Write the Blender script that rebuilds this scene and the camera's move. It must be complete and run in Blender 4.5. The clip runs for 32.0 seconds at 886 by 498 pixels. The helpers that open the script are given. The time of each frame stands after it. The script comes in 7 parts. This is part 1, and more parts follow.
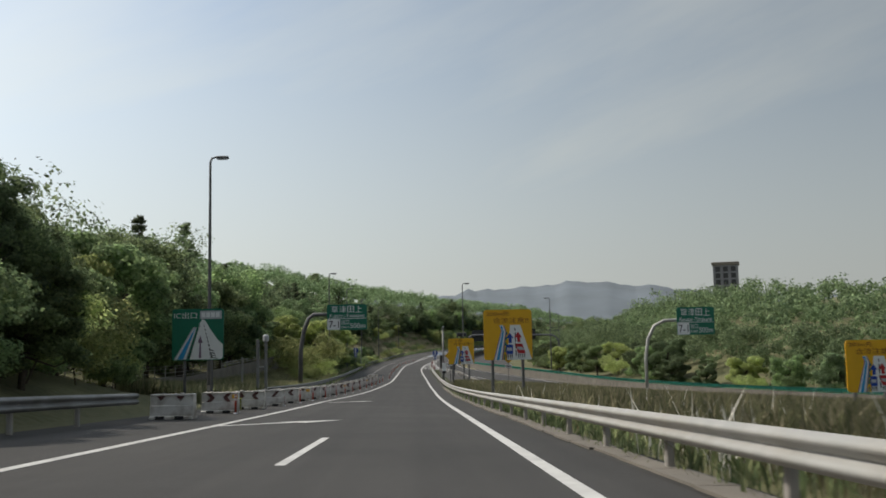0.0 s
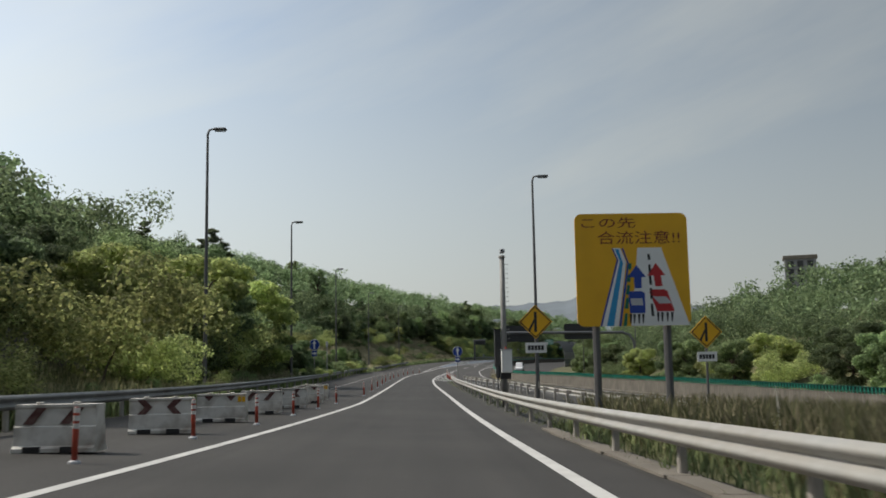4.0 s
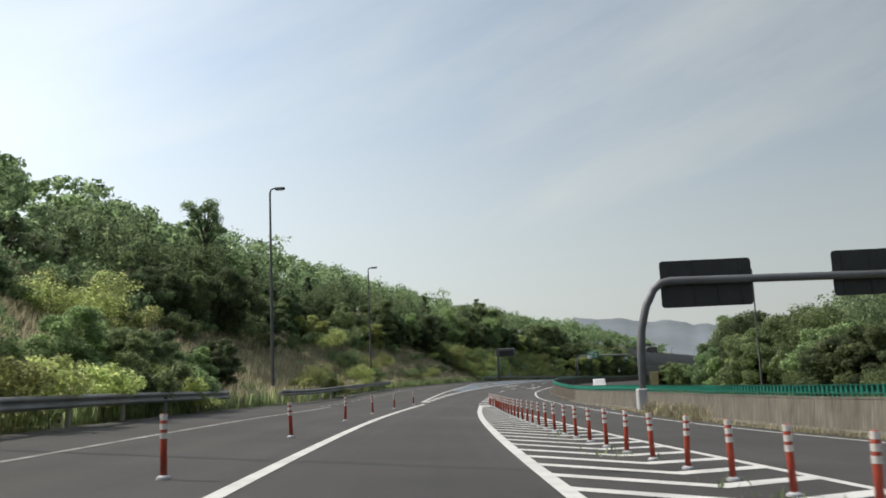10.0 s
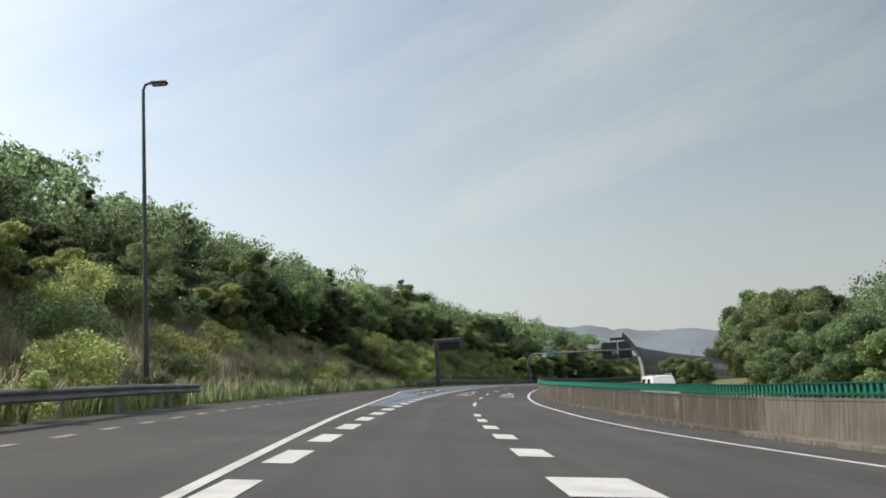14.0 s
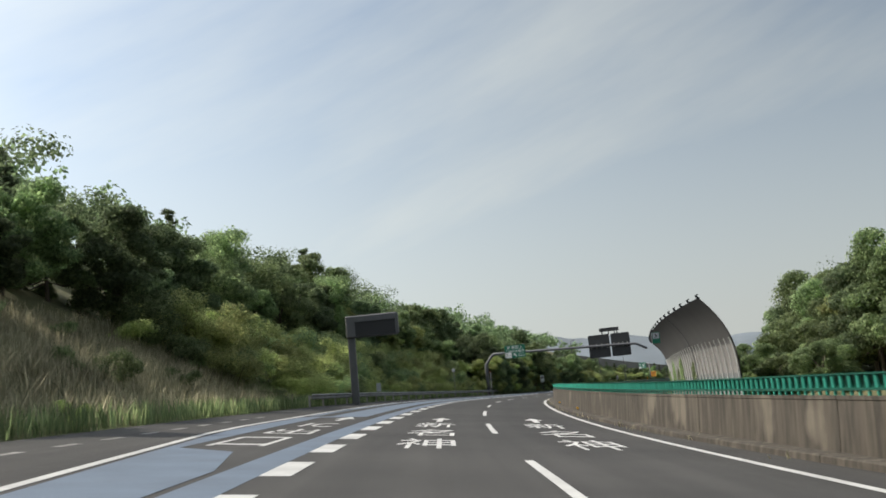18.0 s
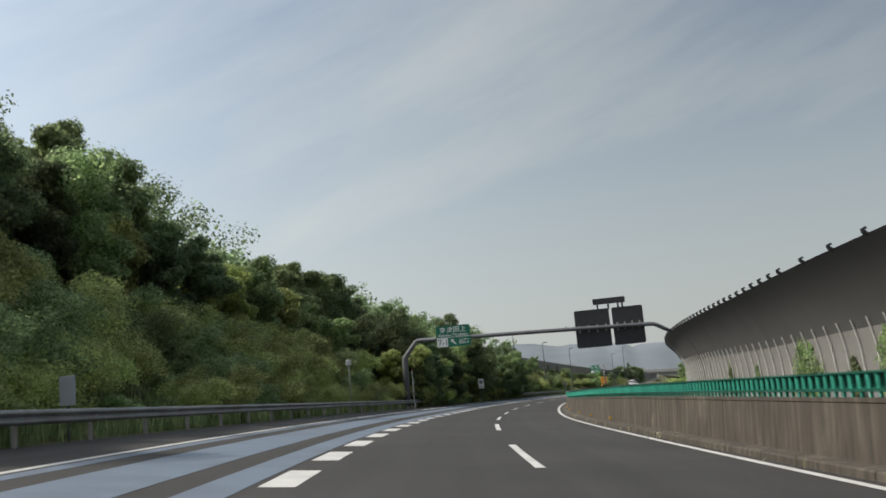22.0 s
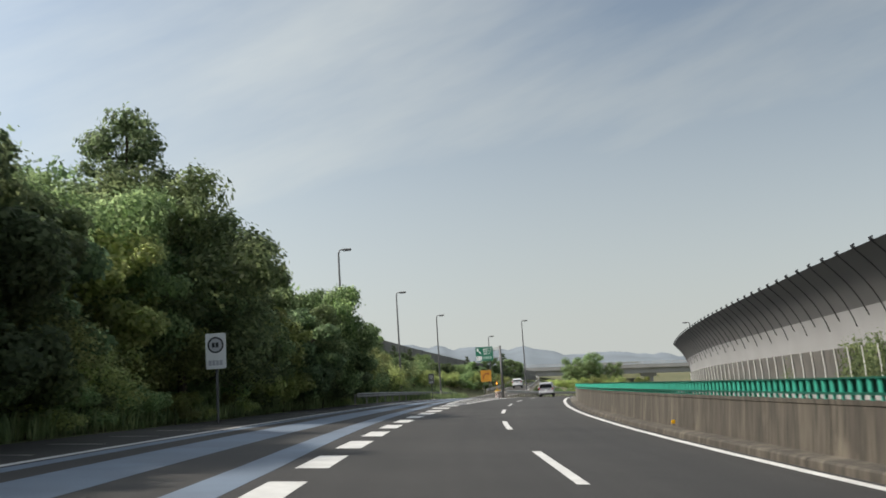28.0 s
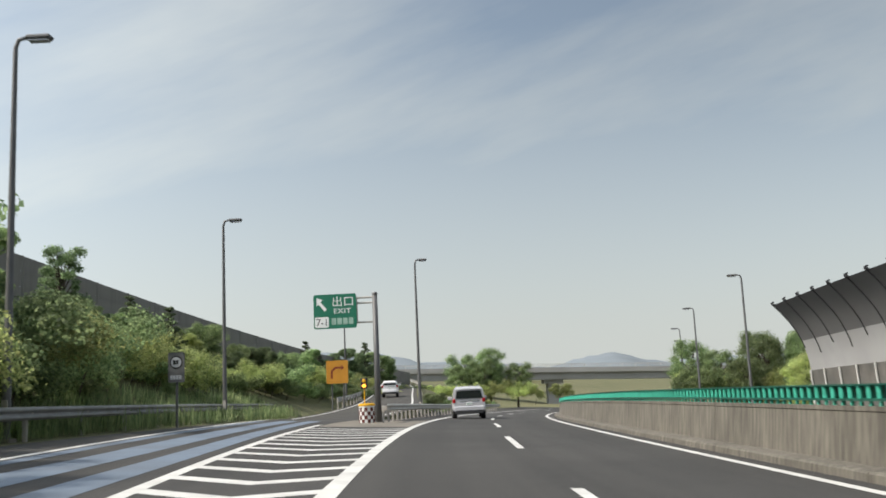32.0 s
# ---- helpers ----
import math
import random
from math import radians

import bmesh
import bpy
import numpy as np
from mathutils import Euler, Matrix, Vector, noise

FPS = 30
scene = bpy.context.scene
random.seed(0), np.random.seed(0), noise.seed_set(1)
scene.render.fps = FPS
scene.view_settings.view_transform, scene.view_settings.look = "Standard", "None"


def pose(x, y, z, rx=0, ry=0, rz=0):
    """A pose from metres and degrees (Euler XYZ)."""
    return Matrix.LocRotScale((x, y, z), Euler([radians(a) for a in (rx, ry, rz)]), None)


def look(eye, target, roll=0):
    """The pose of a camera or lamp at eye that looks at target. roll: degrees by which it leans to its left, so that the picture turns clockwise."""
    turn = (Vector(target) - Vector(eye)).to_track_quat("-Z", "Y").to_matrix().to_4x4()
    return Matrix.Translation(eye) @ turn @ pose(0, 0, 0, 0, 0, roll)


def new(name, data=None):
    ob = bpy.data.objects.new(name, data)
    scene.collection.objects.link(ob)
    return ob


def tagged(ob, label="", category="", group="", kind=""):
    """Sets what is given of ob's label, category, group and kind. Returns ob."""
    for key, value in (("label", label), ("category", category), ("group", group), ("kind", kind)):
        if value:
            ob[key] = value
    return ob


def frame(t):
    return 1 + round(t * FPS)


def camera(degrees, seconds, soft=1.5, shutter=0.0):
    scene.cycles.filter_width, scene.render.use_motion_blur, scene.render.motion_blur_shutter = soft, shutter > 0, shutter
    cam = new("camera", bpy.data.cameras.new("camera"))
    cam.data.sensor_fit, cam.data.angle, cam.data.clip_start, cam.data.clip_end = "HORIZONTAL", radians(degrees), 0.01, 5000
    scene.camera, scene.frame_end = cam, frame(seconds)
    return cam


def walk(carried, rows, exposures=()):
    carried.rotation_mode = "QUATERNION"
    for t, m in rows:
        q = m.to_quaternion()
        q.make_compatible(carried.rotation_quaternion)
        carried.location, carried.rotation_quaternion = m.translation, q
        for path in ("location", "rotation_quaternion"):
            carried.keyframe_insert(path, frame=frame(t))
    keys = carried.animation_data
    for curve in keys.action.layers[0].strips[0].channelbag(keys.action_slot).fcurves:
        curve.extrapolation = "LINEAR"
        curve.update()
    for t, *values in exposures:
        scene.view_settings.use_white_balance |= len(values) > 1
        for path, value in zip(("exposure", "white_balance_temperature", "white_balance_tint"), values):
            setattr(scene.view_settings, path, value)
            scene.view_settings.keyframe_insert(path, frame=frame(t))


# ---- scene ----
# camera: one lens, carried by a car along the left lane
cam = camera(50.8, 32.0, soft=1.7, shutter=0.15)
PATH = [
    (0.0, pose(0.000, 0.000, 5.100, 95.67, 1.06, 0.00)),
    (0.5, pose(-0.286, 9.154, 4.691, 95.70, 1.04, 0.13)),
    (1.0, pose(-0.563, 18.312, 4.292, 95.77, 1.10, 0.11)),
    (1.5, pose(-0.832, 27.495, 3.895, 95.87, 1.25, 0.20)),
    (2.0, pose(-1.125, 36.660, 3.493, 95.88, 1.02, 0.23)),
    (2.5, pose(-1.407, 45.677, 3.113, 96.10, 1.08, 0.31)),
    (3.0, pose(-1.728, 54.656, 2.755, 96.38, 1.00, 0.38)),
    (3.5, pose(-2.059, 63.553, 2.430, 96.59, 0.91, 0.40)),
    (4.0, pose(-2.374, 72.373, 2.146, 96.84, 0.99, 0.35)),
    (4.5, pose(-2.677, 81.132, 1.903, 97.09, 1.12, 0.27)),
    (5.0, pose(-2.964, 89.846, 1.699, 97.33, 1.25, 0.17)),
    (5.5, pose(-3.233, 98.529, 1.535, 97.54, 1.34, 0.07)),
    (6.0, pose(-3.477, 107.197, 1.412, 97.82, 1.37, 0.01)),
    (6.5, pose(-3.743, 115.809, 1.332, 98.34, 1.64, -0.04)),
    (7.0, pose(-4.006, 124.348, 1.267, 98.38, 1.73, 0.00)),
    (7.5, pose(-4.280, 132.794, 1.214, 98.49, 1.69, 0.20)),
    (8.0, pose(-4.568, 141.127, 1.169, 98.54, 1.70, 0.36)),
    (8.5, pose(-4.822, 149.326, 1.127, 98.40, 1.94, 0.54)),
    (9.0, pose(-5.072, 157.425, 1.093, 98.54, 2.30, 0.50)),
    (9.5, pose(-5.344, 165.436, 1.073, 98.54, 2.29, 0.29)),
    (10.0, pose(-5.573, 173.326, 1.063, 98.53, 2.45, -0.02)),
    (10.5, pose(-5.755, 181.092, 1.065, 98.46, 2.68, -0.41)),
    (11.0, pose(-5.890, 188.689, 1.076, 98.64, 2.83, -0.89)),
    (11.5, pose(-5.949, 196.143, 1.080, 98.55, 3.58, -1.56)),
    (12.0, pose(-5.933, 203.559, 1.078, 98.50, 3.43, -2.35)),
    (12.5, pose(-5.815, 210.954, 1.079, 98.66, 3.25, -3.06)),
    (13.0, pose(-5.604, 218.331, 1.090, 98.84, 3.11, -3.76)),
    (13.5, pose(-5.300, 225.711, 1.108, 98.71, 2.88, -4.44)),
    (14.0, pose(-4.905, 233.077, 1.136, 98.83, 3.43, -5.03)),
    (14.5, pose(-4.436, 240.426, 1.180, 99.00, 4.19, -5.58)),
    (15.0, pose(-3.899, 247.757, 1.242, 99.19, 4.88, -6.10)),
    (15.5, pose(-3.297, 255.066, 1.320, 99.38, 5.33, -6.60)),
    (16.0, pose(-2.628, 262.354, 1.408, 99.42, 5.40, -7.07)),
    (16.5, pose(-1.875, 269.619, 1.499, 99.31, 5.39, -7.56)),
    (17.0, pose(-1.079, 276.870, 1.588, 99.37, 5.34, -8.11)),
    (17.5, pose(-0.202, 284.151, 1.680, 99.46, 5.37, -8.72)),
    (18.0, pose(0.762, 291.536, 1.774, 99.35, 5.27, -9.35)),
    (18.5, pose(1.807, 299.029, 1.871, 99.51, 5.35, -9.99)),
    (19.0, pose(2.932, 306.537, 1.962, 99.33, 5.50, -10.71)),
    (19.5, pose(4.148, 313.936, 2.049, 99.73, 5.40, -11.48)),
    (20.0, pose(5.444, 321.154, 2.119, 99.48, 5.60, -12.04)),
    (20.5, pose(6.827, 328.386, 2.214, 99.66, 5.46, -12.80)),
    (21.0, pose(8.338, 335.646, 2.317, 99.53, 5.32, -13.61)),
    (21.5, pose(9.954, 342.903, 2.415, 99.41, 5.15, -14.52)),
    (22.0, pose(11.681, 350.160, 2.505, 99.37, 5.09, -15.34)),
    (22.5, pose(13.524, 357.425, 2.582, 99.21, 5.04, -16.27)),
    (23.0, pose(15.495, 364.704, 2.642, 99.13, 4.88, -17.23)),
    (23.5, pose(17.605, 372.014, 2.681, 98.87, 4.78, -18.16)),
    (24.0, pose(19.869, 379.378, 2.699, 98.80, 4.71, -19.13)),
    (24.5, pose(22.304, 386.829, 2.701, 98.87, 4.73, -20.16)),
    (25.0, pose(24.897, 394.355, 2.682, 98.83, 4.88, -21.06)),
    (25.5, pose(27.617, 401.918, 2.668, 98.85, 5.02, -21.82)),
    (26.0, pose(30.447, 409.454, 2.674, 98.80, 4.75, -22.66)),
    (26.5, pose(33.400, 416.968, 2.691, 98.80, 4.43, -23.55)),
    (27.0, pose(36.485, 424.466, 2.713, 98.85, 4.15, -24.48)),
    (27.5, pose(39.715, 431.955, 2.736, 98.88, 3.89, -25.47)),
    (28.0, pose(43.108, 439.438, 2.755, 98.65, 3.56, -26.62)),
    (28.5, pose(46.649, 446.912, 2.764, 98.51, 3.41, -27.74)),
    (29.0, pose(50.342, 454.345, 2.772, 98.50, 3.09, -28.91)),
    (29.5, pose(54.175, 461.681, 2.790, 98.67, 3.03, -29.95)),
    (30.0, pose(58.111, 468.890, 2.815, 98.86, 2.69, -31.06)),
    (30.5, pose(62.157, 475.965, 2.833, 98.61, 2.85, -32.13)),
    (31.0, pose(66.336, 482.925, 2.838, 98.54, 2.86, -33.48)),
    (31.5, pose(70.636, 489.756, 2.836, 98.51, 2.78, -34.62)),
    (32.0, pose(75.036, 496.424, 2.832, 98.64, 2.55, -35.68)),
]
EXPOSURES = [(0.0, -0.2), (3.5, -0.22), (6.0, -0.25), (8.0, -0.15), (9.5, 0.08), (12.5, 0.2), (16.0, 0.2), (18.0, 0.25), (20.0, 0.24), (22.0, 0.1), (24.0, 0.17), (25.5, 0.4), (28.0, 0.36), (29.0, 0.46), (30.5, 0.52), (32.0, 0.5)]
walk(cam, PATH, EXPOSURES)

# the road's reference line: x, y, z of the driven line, cross fall to the right in degrees
LINE = [
    (2.15, -69.97, 7.09, 1.2),
    (1.08, -34.98, 5.54, 1.2),
    (0.00, 0.00, 4.00, 1.4),
    (-1.13, 36.66, 2.39, 1.3),
    (-2.37, 72.37, 1.05, 1.3),
    (-3.48, 107.20, 0.31, 1.7),
    (-4.57, 141.13, 0.07, 2.0),
    (-5.57, 173.33, -0.04, 2.7),
    (-5.93, 203.56, -0.02, 3.7),
    (-4.91, 233.08, 0.04, 3.7),
    (-2.63, 262.35, 0.31, 5.7),
    (0.76, 291.54, 0.67, 5.6),
    (5.44, 321.15, 1.02, 5.9),
    (11.68, 350.16, 1.41, 5.4),
    (19.87, 379.38, 1.60, 5.0),
    (30.45, 409.45, 1.57, 5.1),
    (43.11, 439.44, 1.65, 3.9),
    (58.11, 468.89, 1.71, 3.0),
    (75.04, 496.42, 1.73, 2.9),
    (93.97, 523.44, 1.55, 2.6),
    (114.90, 548.95, 1.01, 2.6),
    (137.69, 572.80, 0.33, 2.6),
    (162.22, 594.87, -0.34, 2.6),
    (188.34, 615.02, -1.01, 2.6),
]


def spline(u, y):
    """A natural cubic spline through y at u."""
    n, h = len(u), np.diff(u)
    a, b = np.eye(n), np.zeros(n)
    for i in range(1, n - 1):
        a[i, i - 1:i + 2] = h[i - 1], 2 * (h[i - 1] + h[i]), h[i]
        b[i] = 6 * ((y[i + 1] - y[i]) / h[i] - (y[i] - y[i - 1]) / h[i - 1])
    m = np.linalg.solve(a, b)

    def value(q):
        q = np.asarray(q, float)
        i = np.clip(np.searchsorted(u, q) - 1, 0, n - 2)
        c = (q - u[i]) / h[i]
        p = 1 - c
        inside = p * y[i] + c * y[i + 1] + ((p ** 3 - p) * m[i] + (c ** 3 - c) * m[i + 1]) * h[i] ** 2 / 6
        return inside
    return value


_l = np.array(LINE)
U = np.r_[0, np.cumsum(np.linalg.norm(np.diff(_l[:, :2], axis=0), axis=1))] - 70
S0, S1 = U[0], U[-1]
_gx, _gy, _gz = (spline(U, _l[:, j]) for j in range(3))


def at(s, d, h=0.0):
    """Places at stations s, offsets d to the right and heights h over the cross-sloped road, as an (n, 3) array."""
    s, d, h = np.broadcast_arrays(*(np.atleast_1d(np.asarray(v, float)) for v in (s, d, h)))
    c = np.clip(s, S0 + 1, S1 - 1)
    x, y, z = _gx(c), _gy(c), _gz(c)
    tx, ty = _gx(c + .5) - _gx(c - .5), _gy(c + .5) - _gy(c - .5)
    n = np.hypot(tx, ty)
    tx, ty = tx / n, ty / n
    over = s - c
    fall = np.tan(np.radians(np.interp(c, U, _l[:, 3])))
    return np.stack([x + ty * d + tx * over, y - tx * d + ty * over, z - fall * d + h], 1)


def fr(s, d, h=0.0, turn=0.0):
    """An upright frame at a station: x to the right, y along the road."""
    a, b, p = at(s - .5, 0)[0], at(s + .5, 0)[0], at(s, d, h)[0]
    yaw = math.degrees(math.atan2(-(b[0] - a[0]), b[1] - a[1]))
    return pose(p[0], p[1], p[2], 0, 0, yaw + turn)


# ---- light ----
SUN_AZ, SUN_EL = -74.0, 47.0     # degrees: left of the first heading, above the horizon
world = bpy.data.worlds.new("sky")
scene.world = world
world.use_nodes = True
nt = world.node_tree
nt.nodes.clear()
N = nt.nodes.new
w_out, w_bg, w_sky = N("ShaderNodeOutputWorld"), N("ShaderNodeBackground"), N("ShaderNodeTexSky")
w_sky.sky_type, w_sky.sun_disc = "NISHITA", False
w_sky.sun_elevation, w_sky.sun_rotation = radians(SUN_EL), radians(SUN_AZ)
w_sky.air_density, w_sky.dust_density, w_sky.ozone_density = 1.0, 2.5, 1.5
w_co, w_map, w_noise, w_ramp = N("ShaderNodeTexCoord"), N("ShaderNodeMapping"), N("ShaderNodeTexNoise"), N("ShaderNodeValToRGB")
w_turn = N("ShaderNodeMapping")
w_turn.inputs["Rotation"].default_value = (0, radians(22), radians(-18))
w_map.inputs["Scale"].default_value = (0.9, 1.2, 5.0)
w_noise.inputs["Scale"].default_value, w_noise.inputs["Detail"].default_value, w_noise.inputs["Roughness"].default_value = 1.5, 6.0, 0.55
w_ramp.color_ramp.elements[0].position, w_ramp.color_ramp.elements[0].color = 0.36, (0.1, 0.1, 0.1, 1)
w_ramp.color_ramp.elements[1].position, w_ramp.color_ramp.elements[1].color = 0.72, (0.68, 0.68, 0.68, 1)
w_sep, w_low = N("ShaderNodeSeparateXYZ"), N("ShaderNodeMapRange")
w_low.inputs["From Min"].default_value, w_low.inputs["From Max"].default_value = 0.0, 0.42
w_low.inputs["To Min"].default_value, w_low.inputs["To Max"].default_value = 0.85, 0.0
w_max, w_mix = N("ShaderNodeMath"), N("ShaderNodeMix")
w_max.operation = "MAXIMUM"
w_mix.data_type = "RGBA"
w_mix.inputs["B"].default_value = (5.05, 5.3, 5.1, 1)   # thin high cloud and haze
L = nt.links.new
L(w_co.outputs["Generated"], w_turn.inputs["Vector"])
L(w_turn.outputs["Vector"], w_map.inputs["Vector"])
L(w_map.outputs["Vector"], w_noise.inputs["Vector"])
L(w_noise.outputs["Fac"], w_ramp.inputs["Fac"])
L(w_co.outputs["Generated"], w_sep.inputs["Vector"])
L(w_sep.outputs["Z"], w_low.inputs["Value"])
L(w_ramp.outputs["Color"], w_max.inputs[0])
L(w_low.outputs["Result"], w_max.inputs[1])
L(w_max.outputs["Value"], w_mix.inputs["Factor"])
w_sat = N("ShaderNodeHueSaturation")
w_sat.inputs["Saturation"].default_value, w_sat.inputs["Hue"].default_value = 0.8, 0.49
L(w_sky.outputs["Color"], w_sat.inputs["Color"])
L(w_sat.outputs["Color"], w_mix.inputs["A"])
# the haze is brighter towards the sun
w_dot, w_glow, w_mul = N("ShaderNodeVectorMath"), N("ShaderNodeMapRange"), N("ShaderNodeVectorMath")
w_dot.operation, w_mul.operation = "DOT_PRODUCT", "SCALE"
w_dot.inputs[1].default_value = (math.sin(radians(SUN_AZ)) * math.cos(radians(SUN_EL)), math.cos(radians(SUN_AZ)) * math.cos(radians(SUN_EL)), math.sin(radians(SUN_EL)))
w_glow.inputs["From Min"].default_value, w_glow.inputs["From Max"].default_value = -0.3, 0.65
w_glow.inputs["To Min"].default_value, w_glow.inputs["To Max"].default_value = 0.0, 1.0
w_sq, w_lin = N("ShaderNodeMath"), N("ShaderNodeMath")
w_sq.operation, w_lin.operation = "POWER", "MULTIPLY_ADD"
w_sq.inputs[1].default_value, w_lin.inputs[1].default_value, w_lin.inputs[2].default_value = 2.0, 0.88, 0.69
L(w_glow.outputs["Result"], w_sq.inputs[0])
L(w_sq.outputs["Value"], w_lin.inputs[0])
L(w_co.outputs["Generated"], w_dot.inputs[0])
L(w_dot.outputs["Value"], w_glow.inputs["Value"])
L(w_mix.outputs["Result"], w_mul.inputs[0])
L(w_lin.outputs["Value"], w_mul.inputs["Scale"])
w_hz, w_mul2 = N("ShaderNodeMapRange"), N("ShaderNodeVectorMath")
w_hz.inputs["From Min"].default_value, w_hz.inputs["From Max"].default_value = 0.02, 0.4
w_hz.inputs["To Min"].default_value, w_hz.inputs["To Max"].default_value = 1.22, 0.97
w_mul2.operation = "SCALE"
L(w_sep.outputs["Z"], w_hz.inputs["Value"])
L(w_mul.outputs["Vector"], w_mul2.inputs[0])
L(w_hz.outputs["Result"], w_mul2.inputs["Scale"])
L(w_mul2.outputs["Vector"], w_bg.inputs["Color"])
w_bg.inputs["Strength"].default_value = 0.115
L(w_bg.outputs["Background"], w_out.inputs["Surface"])

sun = new("sun", bpy.data.lights.new("sun", "SUN"))
sun.data.energy, sun.data.angle, sun.data.color = 3.5, radians(1.5), (1.0, 0.93, 0.82)
_a, _e = radians(SUN_AZ), radians(SUN_EL)
sun.matrix_world = look((math.sin(_a) * math.cos(_e) * 50, math.cos(_a) * math.cos(_e) * 50, math.sin(_e) * 50), (0, 0, 0))

# ---- materials ----


def nodes_of(m):
    m.use_nodes = True
    t = m.node_tree
    return t, t.nodes["Principled BSDF"]


def mat(name, color, rough=0.6, metal=0.0, vary=0.0, scale=3.0, bump=0.0, bscale=60.0, dirt=None, dirt_amount=0.4, dscale=0.8, random_amount=0.0, streak=0.0):
    """A painted, cast or milled surface: base colour with grain and stains in object space, and a fine relief."""
    m = bpy.data.materials.new(name)
    t, b = nodes_of(m)
    b.inputs["Roughness"].default_value, b.inputs["Metallic"].default_value = rough, metal
    b.inputs["Base Color"].default_value = (*color, 1)
    co = t.nodes.new("ShaderNodeTexCoord")
    last = None
    if vary:
        n = t.nodes.new("ShaderNodeTexNoise")
        n.inputs["Scale"].default_value, n.inputs["Detail"].default_value = scale, 8.0
        t.links.new(co.outputs["Object"], n.inputs["Vector"])
        r = t.nodes.new("ShaderNodeValToRGB")
        r.color_ramp.elements[0].position, r.color_ramp.elements[1].position = 0.3, 0.7
        r.color_ramp.elements[0].color = (*(c * (1 - vary) for c in color), 1)
        r.color_ramp.elements[1].color = (*(min(1, c * (1 + vary)) for c in color), 1)
        t.links.new(n.outputs["Fac"], r.inputs["Fac"])
        last = r.outputs["Color"]
    if dirt:
        n = t.nodes.new("ShaderNodeTexNoise")
        n.inputs["Scale"].default_value, n.inputs["Detail"].default_value = dscale, 10.0
        t.links.new(co.outputs["Object"], n.inputs["Vector"])
        r = t.nodes.new("ShaderNodeValToRGB")
        r.color_ramp.elements[0].position, r.color_ramp.elements[1].position = 0.42, 0.75
        r.color_ramp.elements[0].color, r.color_ramp.elements[1].color = (0, 0, 0, 1), (dirt_amount,) * 3 + (1,)
        t.links.new(n.outputs["Fac"], r.inputs["Fac"])
        x = t.nodes.new("ShaderNodeMix")
        x.data_type = "RGBA"
        x.inputs["A"].default_value, x.inputs["B"].default_value = (*color, 1), (*dirt, 1)
        if last:
            t.links.new(last, x.inputs["A"])
        t.links.new(r.outputs["Color"], x.inputs["Factor"])
        last = x.outputs["Result"]
    if streak:
        # rain streaks running down, in patches
        mp, n, r = t.nodes.new("ShaderNodeMapping"), t.nodes.new("ShaderNodeTexNoise"), t.nodes.new("ShaderNodeMapRange")
        mp.inputs["Scale"].default_value = (6.5, 6.5, 0.35)
        n.inputs["Scale"].default_value, n.inputs["Detail"].default_value = 1.6, 6.0
        t.links.new(co.outputs["Object"], mp.inputs["Vector"])
        t.links.new(mp.outputs["Vector"], n.inputs["Vector"])
        r.inputs["From Min"].default_value, r.inputs["From Max"].default_value = 0.36, 0.66
        r.inputs["To Min"].default_value, r.inputs["To Max"].default_value = 1 - streak, 1 + streak * .7
        t.links.new(n.outputs["Fac"], r.inputs["Value"])
        x = t.nodes.new("ShaderNodeVectorMath")
        x.operation = "SCALE"
        x.inputs[0].default_value = color
        if last:
            t.links.new(last, x.inputs[0])
        t.links.new(r.outputs["Result"], x.inputs["Scale"])
        last = x.outputs["Vector"]
    if random_amount:
        o = t.nodes.new("ShaderNodeObjectInfo")
        h = t.nodes.new("ShaderNodeHueSaturation")
        g = t.nodes.new("ShaderNodeMapRange")
        g.inputs["To Min"].default_value, g.inputs["To Max"].default_value = 1 - random_amount, 1 + random_amount
        t.links.new(o.outputs["Random"], g.inputs["Value"])
        t.links.new(g.outputs["Result"], h.inputs["Value"])
        h.inputs["Color"].default_value = (*color, 1)
        if last:
            t.links.new(last, h.inputs["Color"])
        last = h.outputs["Color"]
    if last:
        t.links.new(last, b.inputs["Base Color"])
    if bump:
        n = t.nodes.new("ShaderNodeTexNoise")
        n.inputs["Scale"].default_value, n.inputs["Detail"].default_value = bscale, 4.0
        t.links.new(co.outputs["Object"], n.inputs["Vector"])
        p = t.nodes.new("ShaderNodeBump")
        p.inputs["Strength"].default_value, p.inputs["Distance"].default_value = bump, 0.01
        t.links.new(n.outputs["Fac"], p.inputs["Height"])
        t.links.new(p.outputs["Normal"], b.inputs["Normal"])
    return m


